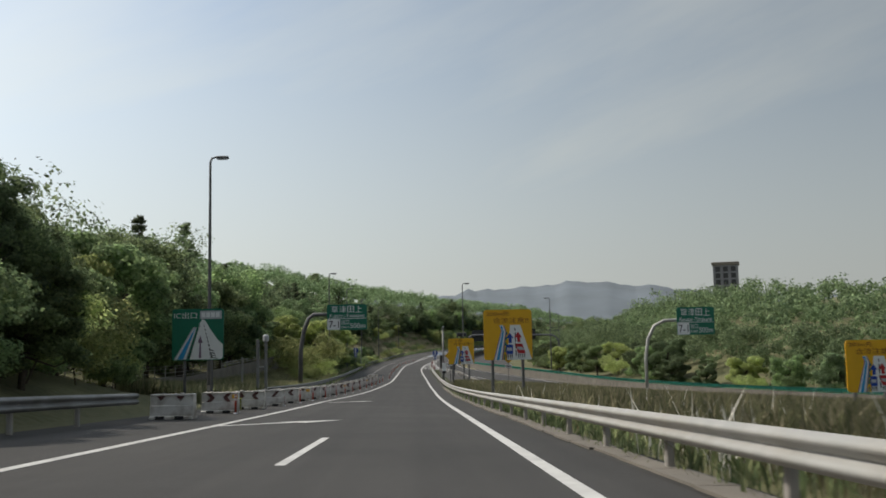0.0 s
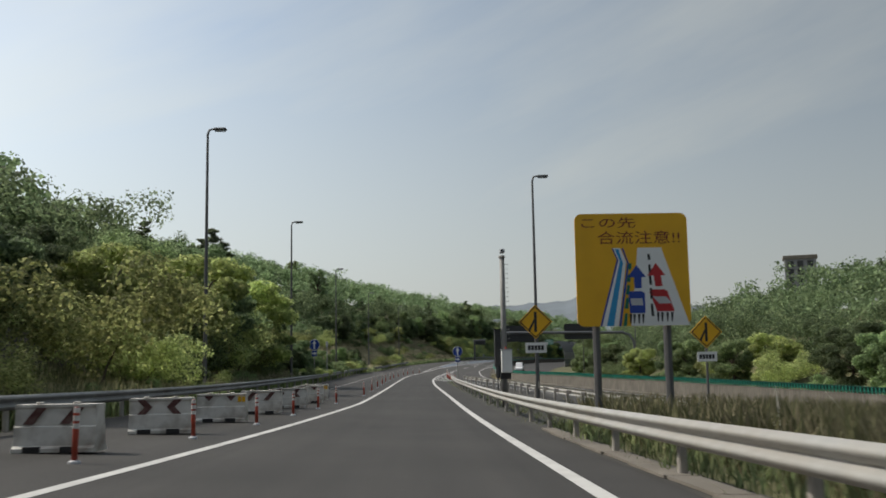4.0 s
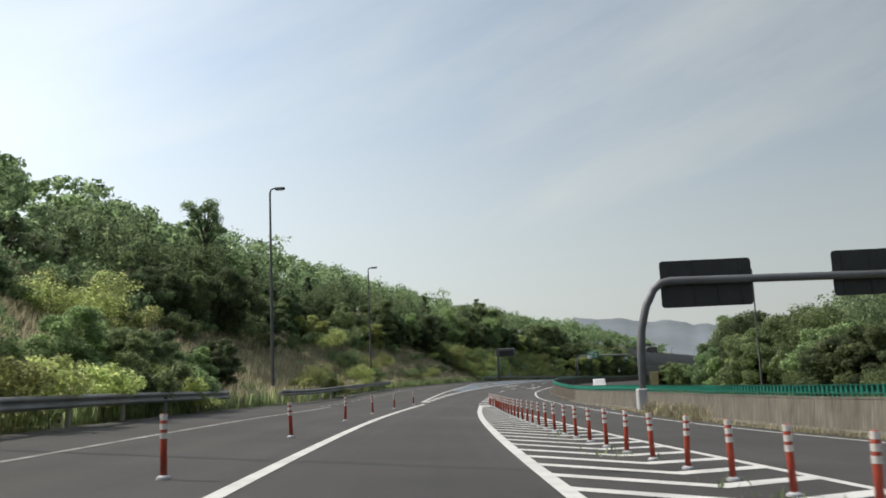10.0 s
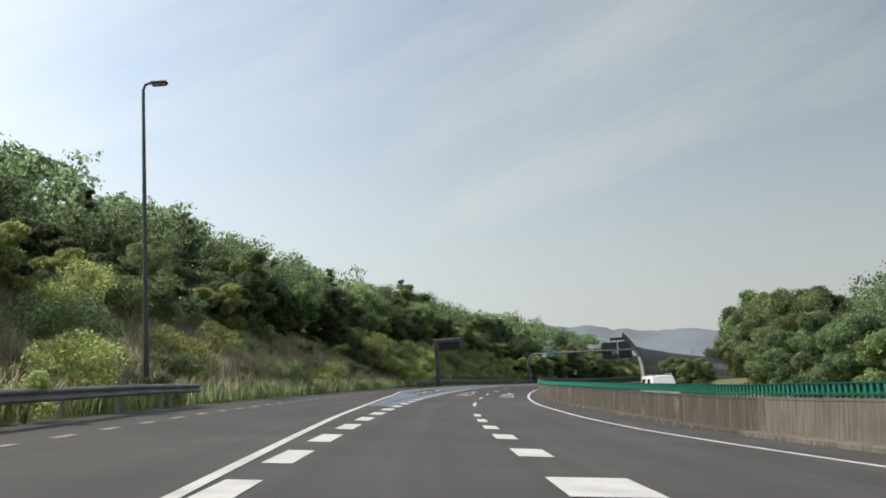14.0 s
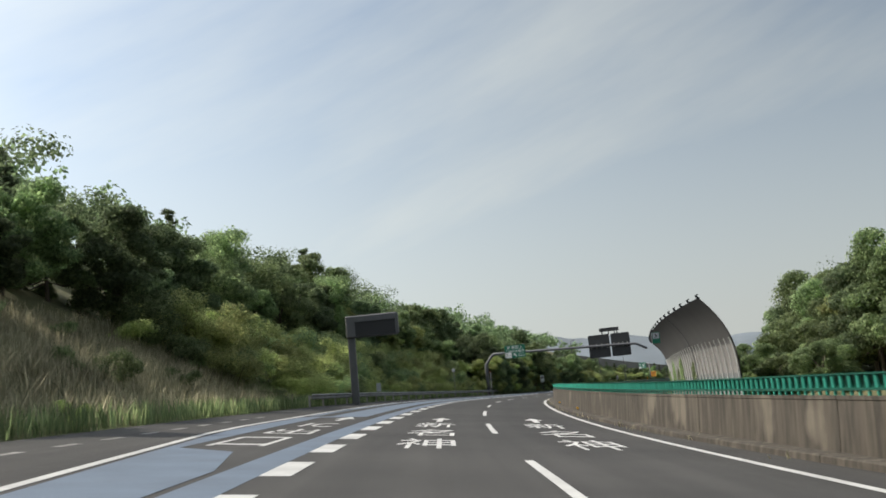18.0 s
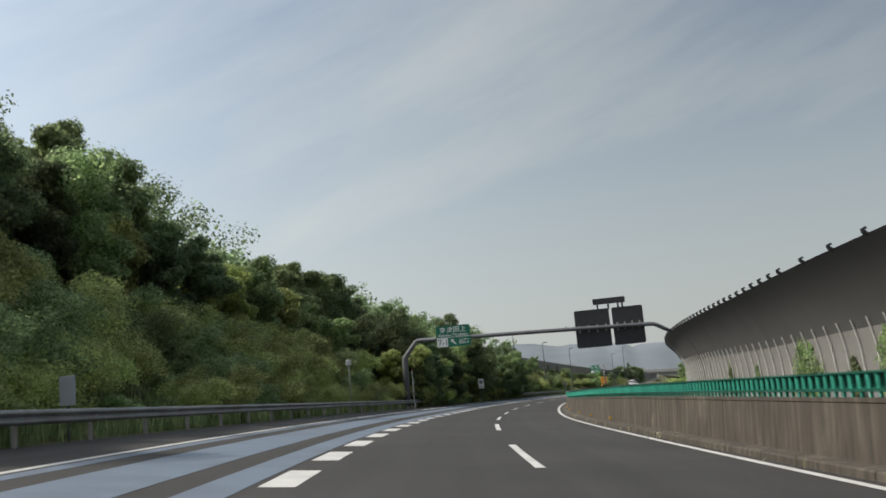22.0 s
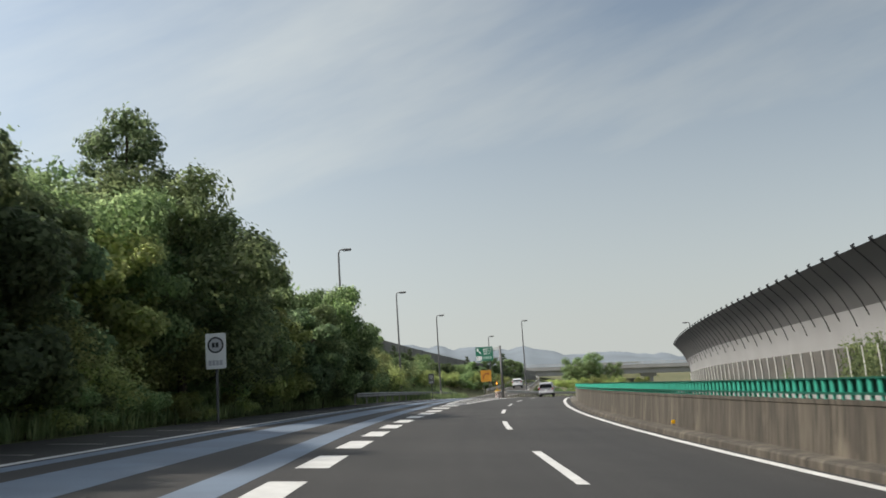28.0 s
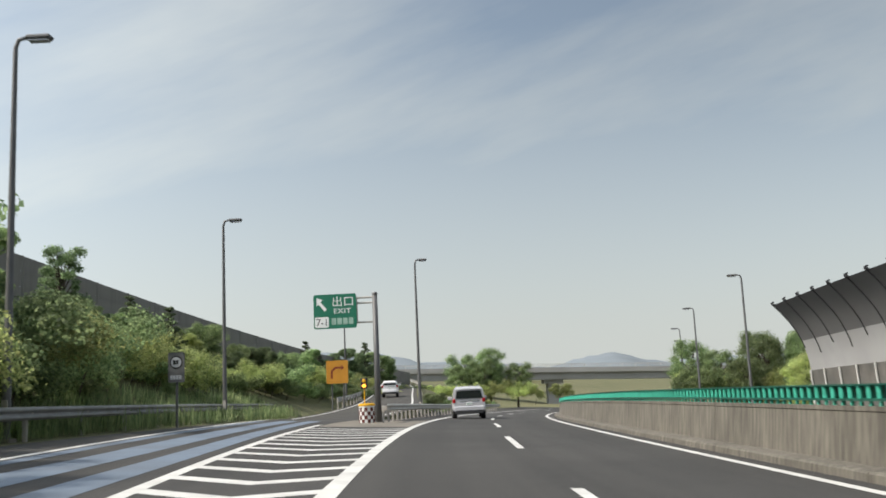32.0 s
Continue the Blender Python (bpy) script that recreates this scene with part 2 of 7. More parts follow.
def leaf_mat(name, dark, mid, light, spread=0.12):
    """Leaves: each leaf its own green, some light through it."""
    m = bpy.data.materials.new(name)
    t, b = nodes_of(m)
    g, r, o = t.nodes.new("ShaderNodeNewGeometry"), t.nodes.new("ShaderNodeValToRGB"), t.nodes.new("ShaderNodeObjectInfo")
    e = r.color_ramp.elements
    e[0].position, e[0].color, e[1].position, e[1].color = 0.0, (*dark, 1), 1.0, (*light, 1)
    k = e.new(0.55)
    k.color = (*mid, 1)
    t.links.new(g.outputs["Random Per Island"], r.inputs["Fac"])
    h, v = t.nodes.new("ShaderNodeHueSaturation"), t.nodes.new("ShaderNodeMapRange")
    v.inputs["To Min"].default_value, v.inputs["To Max"].default_value = 0.65, 1.4
    t.links.new(o.outputs["Random"], v.inputs["Value"])
    t.links.new(v.outputs["Result"], h.inputs["Value"])
    v2 = t.nodes.new("ShaderNodeMapRange")
    v2.inputs["To Min"].default_value, v2.inputs["To Max"].default_value = 0.5 - spread * .35, 0.5 + spread * .15
    t.links.new(o.outputs["Random"], v2.inputs["Value"])
    t.links.new(v2.outputs["Result"], h.inputs["Hue"])
    co, ns, nr, mx = t.nodes.new("ShaderNodeTexCoord"), t.nodes.new("ShaderNodeTexNoise"), t.nodes.new("ShaderNodeMapRange"), t.nodes.new("ShaderNodeVectorMath")
    ns.inputs["Scale"].default_value, ns.inputs["Detail"].default_value = 0.42, 2.0
    nr.inputs["From Min"].default_value, nr.inputs["From Max"].default_value = 0.32, 0.68
    nr.inputs["To Min"].default_value, nr.inputs["To Max"].default_value = 1.3, 2.5
    mx.operation = "SCALE"
    t.links.new(co.outputs["Object"], ns.inputs["Vector"])
    t.links.new(ns.outputs["Fac"], nr.inputs["Value"])
    t.links.new(r.outputs["Color"], mx.inputs[0])
    t.links.new(nr.outputs["Result"], mx.inputs["Scale"])
    h.inputs["Saturation"].default_value = 0.72
    t.links.new(mx.outputs["Vector"], h.inputs["Color"])
    t.links.new(h.outputs["Color"], b.inputs["Base Color"])
    b.inputs["Roughness"].default_value = 0.55
    b.inputs["Specular IOR Level"].default_value = 0.3
    tr, x, out = t.nodes.new("ShaderNodeBsdfTranslucent"), t.nodes.new("ShaderNodeMixShader"), t.nodes["Material Output"]
    t.links.new(h.outputs["Color"], tr.inputs["Color"])
    x.inputs["Fac"].default_value = 0.75
    t.links.new(b.outputs["BSDF"], x.inputs[1])
    t.links.new(tr.outputs["BSDF"], x.inputs[2])
    t.links.new(x.outputs["Shader"], out.inputs["Surface"])
    return m


def ground_mat():
    m = bpy.data.materials.new("soil_and_grass")
    t, b = nodes_of(m)
    co = t.nodes.new("ShaderNodeTexCoord")
    n1, n2 = t.nodes.new("ShaderNodeTexNoise"), t.nodes.new("ShaderNodeTexNoise")
    n1.inputs["Scale"].default_value, n1.inputs["Detail"].default_value = 0.12, 8
    n2.inputs["Scale"].default_value, n2.inputs["Detail"].default_value = 2.5, 10
    r1, r2 = t.nodes.new("ShaderNodeValToRGB"), t.nodes.new("ShaderNodeValToRGB")
    for r, a, c in ((r1, (0.07, 0.085, 0.03), (0.15, 0.14, 0.065)), (r2, (0.08, 0.09, 0.035), (0.18, 0.16, 0.085))):
        r.color_ramp.elements[0].position, r.color_ramp.elements[0].color = 0.35, (*a, 1)
        r.color_ramp.elements[1].position, r.color_ramp.elements[1].color = 0.65, (*c, 1)
    x = t.nodes.new("ShaderNodeMix")
    x.data_type = "RGBA"
    x.inputs["Factor"].default_value = 0.5
    for n, r, i in ((n1, r1, "A"), (n2, r2, "B")):
        t.links.new(co.outputs["Object"], n.inputs["Vector"])
        t.links.new(n.outputs["Fac"], r.inputs["Fac"])
        t.links.new(r.outputs["Color"], x.inputs[i])
    t.links.new(x.outputs["Result"], b.inputs["Base Color"])
    b.inputs["Roughness"].default_value = 0.95
    p = t.nodes.new("ShaderNodeBump")
    p.inputs["Strength"].default_value, p.inputs["Distance"].default_value = 0.8, 0.15
    t.links.new(n2.outputs["Fac"], p.inputs["Height"])
    t.links.new(p.outputs["Normal"], b.inputs["Normal"])
    return m


M_GROUND = ground_mat()
M_ASPHALT = mat("asphalt", (0.033, 0.031, 0.0285), 0.85, vary=0.18, scale=0.35, bump=0.5, bscale=45, dirt=(0.058, 0.054, 0.05), dirt_amount=0.5, dscale=0.15)


def road_wear_and_light(m):
    """Long faint bands of traffic wear along the road, and painted changes of light, by station and offset."""
    t = m.node_tree
    b = t.nodes["Principled BSDF"]
    src = b.inputs["Base Color"].links[0].from_socket
    uv, out = t.nodes.new("ShaderNodeUVMap"), src
    for scale, lo, hi in (((.012, .9, 1), .82, 1.2), ((.07, 2.6, 1), .9, 1.1), ((.25, .05, 1), .93, 1.07)):
        mp, n, r, x = (t.nodes.new(k) for k in ("ShaderNodeMapping", "ShaderNodeTexNoise", "ShaderNodeMapRange", "ShaderNodeVectorMath"))
        mp.inputs["Scale"].default_value = scale
        n.inputs["Scale"].default_value, n.inputs["Detail"].default_value = 1.0, 4.0
        r.inputs["From Min"].default_value, r.inputs["From Max"].default_value = .3, .7
        r.inputs["To Min"].default_value, r.inputs["To Max"].default_value = lo, hi
        x.operation = "SCALE"
        t.links.new(uv.outputs["UV"], mp.inputs["Vector"])
        t.links.new(mp.outputs["Vector"], n.inputs["Vector"])
        t.links.new(n.outputs["Fac"], r.inputs["Value"])
        t.links.new(out, x.inputs[0])
        t.links.new(r.outputs["Result"], x.inputs["Scale"])
        out = x.outputs["Vector"]
    # lighter and darker stretches by station, the light's changes put into the colour
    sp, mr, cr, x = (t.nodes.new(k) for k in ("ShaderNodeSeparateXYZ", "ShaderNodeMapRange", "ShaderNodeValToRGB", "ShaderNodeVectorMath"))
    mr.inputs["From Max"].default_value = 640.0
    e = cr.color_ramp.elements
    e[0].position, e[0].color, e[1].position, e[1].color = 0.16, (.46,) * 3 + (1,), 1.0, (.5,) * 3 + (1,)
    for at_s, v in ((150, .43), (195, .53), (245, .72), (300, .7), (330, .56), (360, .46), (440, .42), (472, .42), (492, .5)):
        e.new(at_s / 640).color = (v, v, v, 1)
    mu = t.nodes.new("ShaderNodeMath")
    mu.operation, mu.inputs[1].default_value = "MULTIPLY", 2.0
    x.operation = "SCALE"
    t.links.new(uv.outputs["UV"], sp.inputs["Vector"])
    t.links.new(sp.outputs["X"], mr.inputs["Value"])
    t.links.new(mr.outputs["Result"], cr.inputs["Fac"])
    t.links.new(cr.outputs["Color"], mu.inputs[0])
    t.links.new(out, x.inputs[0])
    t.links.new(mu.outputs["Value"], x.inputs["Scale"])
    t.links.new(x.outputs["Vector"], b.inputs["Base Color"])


road_wear_and_light(M_ASPHALT)
M_SHOULDER = mat("shoulder_asphalt", (0.042, 0.04, 0.036), 0.9, vary=0.25, scale=0.5, bump=0.5, bscale=40, dirt=(0.07, 0.063, 0.052), dirt_amount=0.7, dscale=0.3)
M_WHITE = mat("road_paint_white", (0.58, 0.575, 0.55), 0.7, vary=0.06, scale=6, bump=0.2, dirt=(0.3, 0.29, 0.28), dirt_amount=0.5, dscale=1.2)
M_WORN = mat("road_paint_worn", (0.3, 0.29, 0.27), 0.8, vary=0.2, scale=4, dirt=(0.1, 0.095, 0.09), dirt_amount=0.9, dscale=1.5)
M_BLUE = mat("road_paint_blue", (0.13, 0.168, 0.22), 0.75, vary=0.1, scale=1.0, bump=0.3, dirt=(0.10, 0.115, 0.14), dirt_amount=0.6, dscale=0.4)
M_CONCRETE = mat("concrete_barrier", (0.06, 0.052, 0.04), 0.9, vary=0.15, scale=1.3, bump=0.4, bscale=30, dirt=(0.072, 0.062, 0.049), dirt_amount=0.7, dscale=1.1, streak=0.38)
# paler copy of the barrier concrete, brightened for a fuller sun angle
M_CONCRETE_PALE = mat("concrete_barrier_pale", (0.118, 0.108, 0.088), 0.9, vary=0.18, scale=1.1, bump=0.4, bscale=30, dirt=(0.17, 0.155, 0.13), dirt_amount=0.7, dscale=0.8, streak=0.34)
M_KERB = mat("concrete_kerb", (0.17, 0.153, 0.128), 0.9, vary=0.2, scale=0.8, bump=0.4, dirt=(0.15, 0.13, 0.1), dirt_amount=0.6, dscale=0.5)
M_STEEL = mat("galvanised_steel", (0.38, 0.375, 0.35), 0.5, 0.25, vary=0.1, scale=2.5, bump=0.1, bscale=20, dirt=(0.3, 0.26, 0.2), dirt_amount=0.5, dscale=0.9)
M_STEEL_DARKENED = mat("darkened_steel", (0.24, 0.24, 0.235), 0.6, 0.25, vary=0.15, scale=2.0, dirt=(0.1, 0.09, 0.07), dirt_amount=0.6, dscale=0.8)
M_POST = mat("rail_post_steel", (0.4, 0.38, 0.35), 0.6, 0.2, vary=0.2, scale=4, dirt=(0.2, 0.14, 0.09), dirt_amount=0.6, dscale=2)
M_POLE = mat("lamp_pole_steel", (0.11, 0.11, 0.112), 0.55, 0.3, vary=0.12, scale=1.5)
M_BEAM = mat("gantry_grey_paint", (0.13, 0.135, 0.145), 0.55, 0.1, vary=0.12, scale=1.2, dirt=(0.07, 0.07, 0.07), dirt_amount=0.5, dscale=0.7)
# curve sign's yellow, darkened in colour for a face turned from the light
M_AMBER = mat("shaded_orange_sign", (0.42, 0.19, 0.012), 0.55, vary=0.1, scale=2)
M_DARK = mat("dark_steel_back", (0.03, 0.031, 0.033), 0.6, 0.1, vary=0.15, scale=2)
M_GREEN = mat("sign_green", (0.005, 0.13, 0.075), 0.45, vary=0.06, scale=1.5)
M_YELLOW = mat("sign_yellow", (0.7, 0.38, 0.006), 0.5, vary=0.06, scale=1.5)
M_SBLUE = mat("sign_blue", (0.01, 0.045, 0.28), 0.45, vary=0.06, scale=2)
M_SWHITE = mat("sign_white", (0.7, 0.71, 0.7), 0.5, vary=0.04, scale=2)
M_SGREY = mat("sign_grey", (0.42, 0.43, 0.45), 0.5, vary=0.05, scale=2)
M_SCYAN = mat("sign_cyan", (0.02, 0.25, 0.5), 0.5, vary=0.05, scale=2)
M_SRED = mat("sign_red", (0.4, 0.015, 0.02), 0.5, vary=0.05, scale=2)
M_SBROWN = mat("sign_brown_ink", (0.16, 0.025, 0.005), 0.5)
M_BLACK = mat("black_ink", (0.015, 0.015, 0.016), 0.6)
M_SCREEN_DARK = mat("dark_green_frame", (0.008, 0.085, 0.058), 0.45, vary=0.15, scale=2)
M_SCREEN = mat("green_plastic_slat", (0.06, 0.40, 0.29), 0.3, vary=0.1, scale=3, random_amount=0.15)
M_ORANGE = mat("orange_rubber", (0.36, 0.05, 0.025), 0.5, vary=0.12, scale=5, dirt=(0.15, 0.05, 0.03), dirt_amount=0.5, dscale=4)
M_REFLECT = mat("reflective_band", (0.62, 0.6, 0.58), 0.4, vary=0.05)
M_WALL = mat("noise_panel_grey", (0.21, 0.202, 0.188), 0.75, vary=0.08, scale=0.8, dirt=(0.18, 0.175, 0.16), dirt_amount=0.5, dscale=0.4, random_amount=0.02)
# upper wall panels: the overhang's shade is put into these two greys
M_HOOD_SHADE = mat("noise_hood_shade_grey", (0.08, 0.079, 0.075), 0.7, vary=0.08, scale=0.8, dirt=(0.05, 0.049, 0.046), dirt_amount=0.5, dscale=0.4, random_amount=0.03)
M_HOOD_SHADE_PALE = mat("noise_hood_shade_pale", (0.12, 0.12, 0.117), 0.7, vary=0.08, scale=0.8, dirt=(0.09, 0.088, 0.084), dirt_amount=0.5, dscale=0.4, random_amount=0.03)
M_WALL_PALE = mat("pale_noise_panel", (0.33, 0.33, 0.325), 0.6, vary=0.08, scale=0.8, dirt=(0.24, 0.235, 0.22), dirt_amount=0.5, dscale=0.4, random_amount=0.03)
M_WALLWIN_DARK = mat("dusty_panel_window", (0.105, 0.1, 0.092), 0.3, vary=0.2, scale=1.6, dirt=(0.19, 0.17, 0.15), dirt_amount=0.6, dscale=1.2)
M_WALLWIN = mat("noise_panel_window", (0.22, 0.23, 0.235), 0.25, vary=0.08, scale=1.0)
M_RIB = mat("noise_wall_rib", (0.6, 0.6, 0.57), 0.5, 0.3, vary=0.1)
M_BLOCK = mat("white_barrier_plastic", (0.6, 0.58, 0.54), 0.6, vary=0.08, scale=3, dirt=(0.17, 0.13, 0.09), dirt_amount=0.85, dscale=2.6)
M_BARK = mat("bark", (0.075, 0.06, 0.045), 0.95, vary=0.3, scale=5, bump=0.6, bscale=14)
M_LEAF = [leaf_mat("leaves_dark", (0.045, 0.08, 0.027), (0.08, 0.13, 0.042), (0.125, 0.18, 0.06), .06),
          leaf_mat("leaves_mid", (0.06, 0.105, 0.03), (0.112, 0.172, 0.046), (0.17, 0.232, 0.066), .06),
          leaf_mat("leaves_light", (0.115, 0.16, 0.026), (0.205, 0.255, 0.042), (0.28, 0.3, 0.062), .05)]
M_PINE = leaf_mat("pine_needles", (0.03, 0.048, 0.02), (0.055, 0.08, 0.033), (0.09, 0.115, 0.055), 0.05)
M_GRASS = leaf_mat("tall_grass", (0.1, 0.1, 0.046), (0.168, 0.152, 0.077), (0.27, 0.23, 0.128), 0.03)
M_MEADOW = leaf_mat("meadow_grass", (0.062, 0.074, 0.023), (0.105, 0.11, 0.039), (0.2, 0.176, 0.08), 0.05)
M_SEED = leaf_mat("pale_seed_heads", (0.4, 0.38, 0.3), (0.55, 0.52, 0.44), (0.65, 0.62, 0.55), 0.02)
M_WEED = leaf_mat("green_weeds", (0.05, 0.08, 0.02), (0.095, 0.135, 0.035), (0.17, 0.19, 0.06), 0.06)
M_CARWHITE = mat("car_paint_white", (0.72, 0.72, 0.73), 0.25)
M_CARDARK = mat("car_paint_dark", (0.03, 0.035, 0.04), 0.25)
M_GLASS = mat("tinted_car_glass", (0.012, 0.014, 0.016), 0.08)
M_TYRE = mat("tyre_rubber", (0.014, 0.014, 0.014), 0.9)
M_CHROME = mat("chrome", (0.6, 0.6, 0.62), 0.2, 0.9)
M_TAIL = mat("tail_lamp_red", (0.32, 0.008, 0.012), 0.2)
M_BUILD = mat("building_grey", (0.2, 0.2, 0.21), 0.8, vary=0.06, scale=0.2)
# far ridge: the distance haze is put into its base colour
M_HAZE1 = mat("mountain_painted_haze", (0.145, 0.17, 0.19), 1.0, vary=0.16, scale=0.006, bump=1.0, bscale=0.012)
M_OVER = mat("overpass_concrete", (0.24, 0.24, 0.235), 0.85, vary=0.1, scale=0.4, dirt=(0.14, 0.135, 0.125), dirt_amount=0.5, dscale=0.2)
M_SILVER = mat("car_paint_silver", (0.5, 0.5, 0.52), 0.25, 0.3)
M_MAROON = mat("chequer_dark_red", (0.1, 0.02, 0.015), 0.6, vary=0.15, scale=4)



def streaks(m, color, amount=0.6, scale=(2.4, 2.4, 0.16), lo=0.48, hi=0.66):
    """Rain streaks running down a wall, laid over its colour."""
    t = m.node_tree
    b = t.nodes["Principled BSDF"]
    src = b.inputs["Base Color"].links[0].from_socket
    co, mp, n, r, x = (t.nodes.new(k) for k in ("ShaderNodeTexCoord", "ShaderNodeMapping", "ShaderNodeTexNoise", "ShaderNodeValToRGB", "ShaderNodeMix"))
    mp.inputs["Scale"].default_value = scale
    n.inputs["Scale"].default_value, n.inputs["Detail"].default_value = 1.6, 7.0
    r.color_ramp.elements[0].position, r.color_ramp.elements[1].position = lo, hi
    r.color_ramp.elements[0].color, r.color_ramp.elements[1].color = (0, 0, 0, 1), (amount,) * 3 + (1,)
    x.data_type = "RGBA"
    x.inputs["B"].default_value = (*color, 1)
    t.links.new(co.outputs["Object"], mp.inputs["Vector"])
    t.links.new(mp.outputs["Vector"], n.inputs["Vector"])
    t.links.new(n.outputs["Fac"], r.inputs["Fac"])
    t.links.new(r.outputs["Color"], x.inputs["Factor"])
    t.links.new(src, x.inputs["A"])
    t.links.new(x.outputs["Result"], b.inputs["Base Color"])


streaks(M_CONCRETE, (0.27, 0.235, 0.18), 0.45, (0.35, 0.35, 0.3), 0.58, 0.68)
streaks(M_CONCRETE, (0.2, 0.172, 0.13), 0.35)
streaks(M_CONCRETE, (0.06, 0.05, 0.04), 0.65, (1.6, 1.6, 0.1), 0.5, 0.68)
streaks(M_WALL, (0.14, 0.135, 0.125), 0.4)

# ---- mesh tools ----


class Mesh:
    """Vertices and faces that grow piece by piece."""

    def __init__(self):
        self.v, self.f = [], []

    def add(self, verts, faces):
        o = len(self.v)
        self.v += [tuple(p) for p in verts]
        self.f += [tuple(i + o for i in q) for q in faces]
        return self

    def box(self, x0, y0, z0, x1, y1, z1, m=None, bevel=0.0):
        if bevel:
            b = bevel
            ring = [(x0 + b, y0), (x1 - b, y0), (x1, y0 + b), (x1, y1 - b), (x1 - b, y1), (x0 + b, y1), (x0, y1 - b), (x0, y0 + b)]
            ins = [(x0 + b, y0 + b), (x1 - b, y0 + b), (x1 - b, y0 + b), (x1 - b, y1 - b), (x1 - b, y1 - b), (x0 + b, y1 - b), (x0 + b, y1 - b), (x0 + b, y0 + b)]
            p = [(*a, z0) for a in ins] + [(*a, z0 + b) for a in ring] + [(*a, z1 - b) for a in ring] + [(*a, z1) for a in ins]
            f = [(r * 8 + i, r * 8 + (i + 1) % 8, r * 8 + 8 + (i + 1) % 8, r * 8 + 8 + i) for r in range(3) for i in range(8)]
            f += [(7, 6, 5, 4, 3, 2, 1, 0), tuple(range(24, 32))]
        else:
            p = [(x0, y0, z0), (x1, y0, z0), (x1, y1, z0), (x0, y1, z0), (x0, y0, z1), (x1, y0, z1), (x1, y1, z1), (x0, y1, z1)]
            f = [(3, 2, 1, 0), (4, 5, 6, 7), (0, 1, 5, 4), (1, 2, 6, 5), (2, 3, 7, 6), (3, 0, 4, 7)]
        if m is not None:
            p = [m @ Vector(q) for q in p]
        return self.add(p, f)

    def tube(self, path, radii, sides=10, cap=True):
        """A round bar along a path, with a radius at each point."""
        path = [Vector(p) for p in path]
        n = len(path)
        if not hasattr(radii, "__len__"):
            radii = [radii] * n
        rings, up = [], Vector((0.31, 0.95, 0.02))
        for i, p in enumerate(path):
            t = (path[min(i + 1, n - 1)] - path[max(i - 1, 0)]).normalized()
            a = t.cross(up)
            if a.length < 0.2:
                a = t.cross(Vector((1, 0, 0)))
            a.normalize()
            b = t.cross(a)
            rings.append([p + (a * math.cos(k * math.tau / sides) + b * math.sin(k * math.tau / sides)) * radii[i] for k in range(sides)])
        f = [(r * sides + k, r * sides + (k + 1) % sides, (r + 1) * sides + (k + 1) % sides, (r + 1) * sides + k) for r in range(n - 1) for k in range(sides)]
        if cap:
            f += [tuple(range(sides - 1, -1, -1)), tuple((n - 1) * sides + k for k in range(sides))]
        return self.add([q for r in rings for q in r], f)

    def grid(self, rows, close=False):
        """A sheet from rows of points with the same count."""
        n, k = len(rows), len(rows[0])
        f = [(r * k + c, r * k + (c + 1) % k, (r + 1) * k + (c + 1) % k, (r + 1) * k + c) for r in range(n - 1) for c in range(k if close else k - 1)]
        return self.add([p for r in rows for p in r], f)

    def plate(self, outline, y0, y1, z=None):
        """A flat plate with the outline (x, z), from y0 (front) to y1 (back)."""
        n = len(outline)
        f = [tuple(range(n)), tuple(range(2 * n - 1, n - 1, -1))]
        f += [(i, i + n, (i + 1) % n + n, (i + 1) % n) for i in range(n)]
        return self.add([(x, y0, q) for x, q in outline] + [(x, y1, q) for x, q in outline], f)


def data_of(name, mesh, material, smooth=False):
    me = bpy.data.meshes.new(name)
    me.from_pydata(mesh.v, [], mesh.f)
    me.materials.append(material)
    if smooth:
        me.polygons.foreach_set("use_smooth", [True] * len(me.polygons))
    me.update()
    return me


def part(name, mesh, material, parent=None, label="", smooth=False, m=None):
    """One mesh object under a thing or a part, in the parent's own space."""
    ob = new(name, mesh if isinstance(mesh, bpy.types.Mesh) else data_of(name, mesh, material, smooth))
    ob.parent = parent
    if m is not None:
        ob.matrix_basis = m
    return tagged(ob, label)


def thing(name, m, label, category, group="", kind=""):
    ob = new(name)
    ob.empty_display_size = 0.3
    ob.matrix_basis = m
    return tagged(ob, label, category, group, kind)


def quads(name, corners, material):
    """One mesh from an (n, 4, 3) or (n, 3, 3) array of loose faces."""
    n, k = corners.shape[:2]
    me = bpy.data.meshes.new(name)
    me.vertices.add(n * k)
    me.vertices.foreach_set("co", corners.reshape(-1).astype(np.float32))
    me.loops.add(n * k)
    me.loops.foreach_set("vertex_index", np.arange(n * k, dtype=np.int32))
    me.polygons.add(n)
    me.polygons.foreach_set("loop_start", np.arange(0, n * k, k, dtype=np.int32))
    me.polygons.foreach_set("loop_total", np.full(n, k, dtype=np.int32))
    me.materials.append(material)
    me.update(calc_edges=True)
    me.validate()
    return me


def strip(mesh, stations, d0, d1, h=0.0):
    """A ribbon on the road between two offsets, each a number or a function of s."""
    a = at(stations, d0(stations) if callable(d0) else d0, h)
    b = at(stations, d1(stations) if callable(d1) else d1, h)
    n, o = len(stations), len(mesh.v)
    mesh.v += [tuple(p) for q in zip(a, b) for p in q]
    mesh.f += [(o + 2 * i, o + 2 * i + 1, o + 2 * i + 3, o + 2 * i + 2) for i in range(n - 1)]
    return mesh


def steps(a, b, step=4.0):
    return np.linspace(a, b, max(2, int(round((b - a) / step)) + 1))


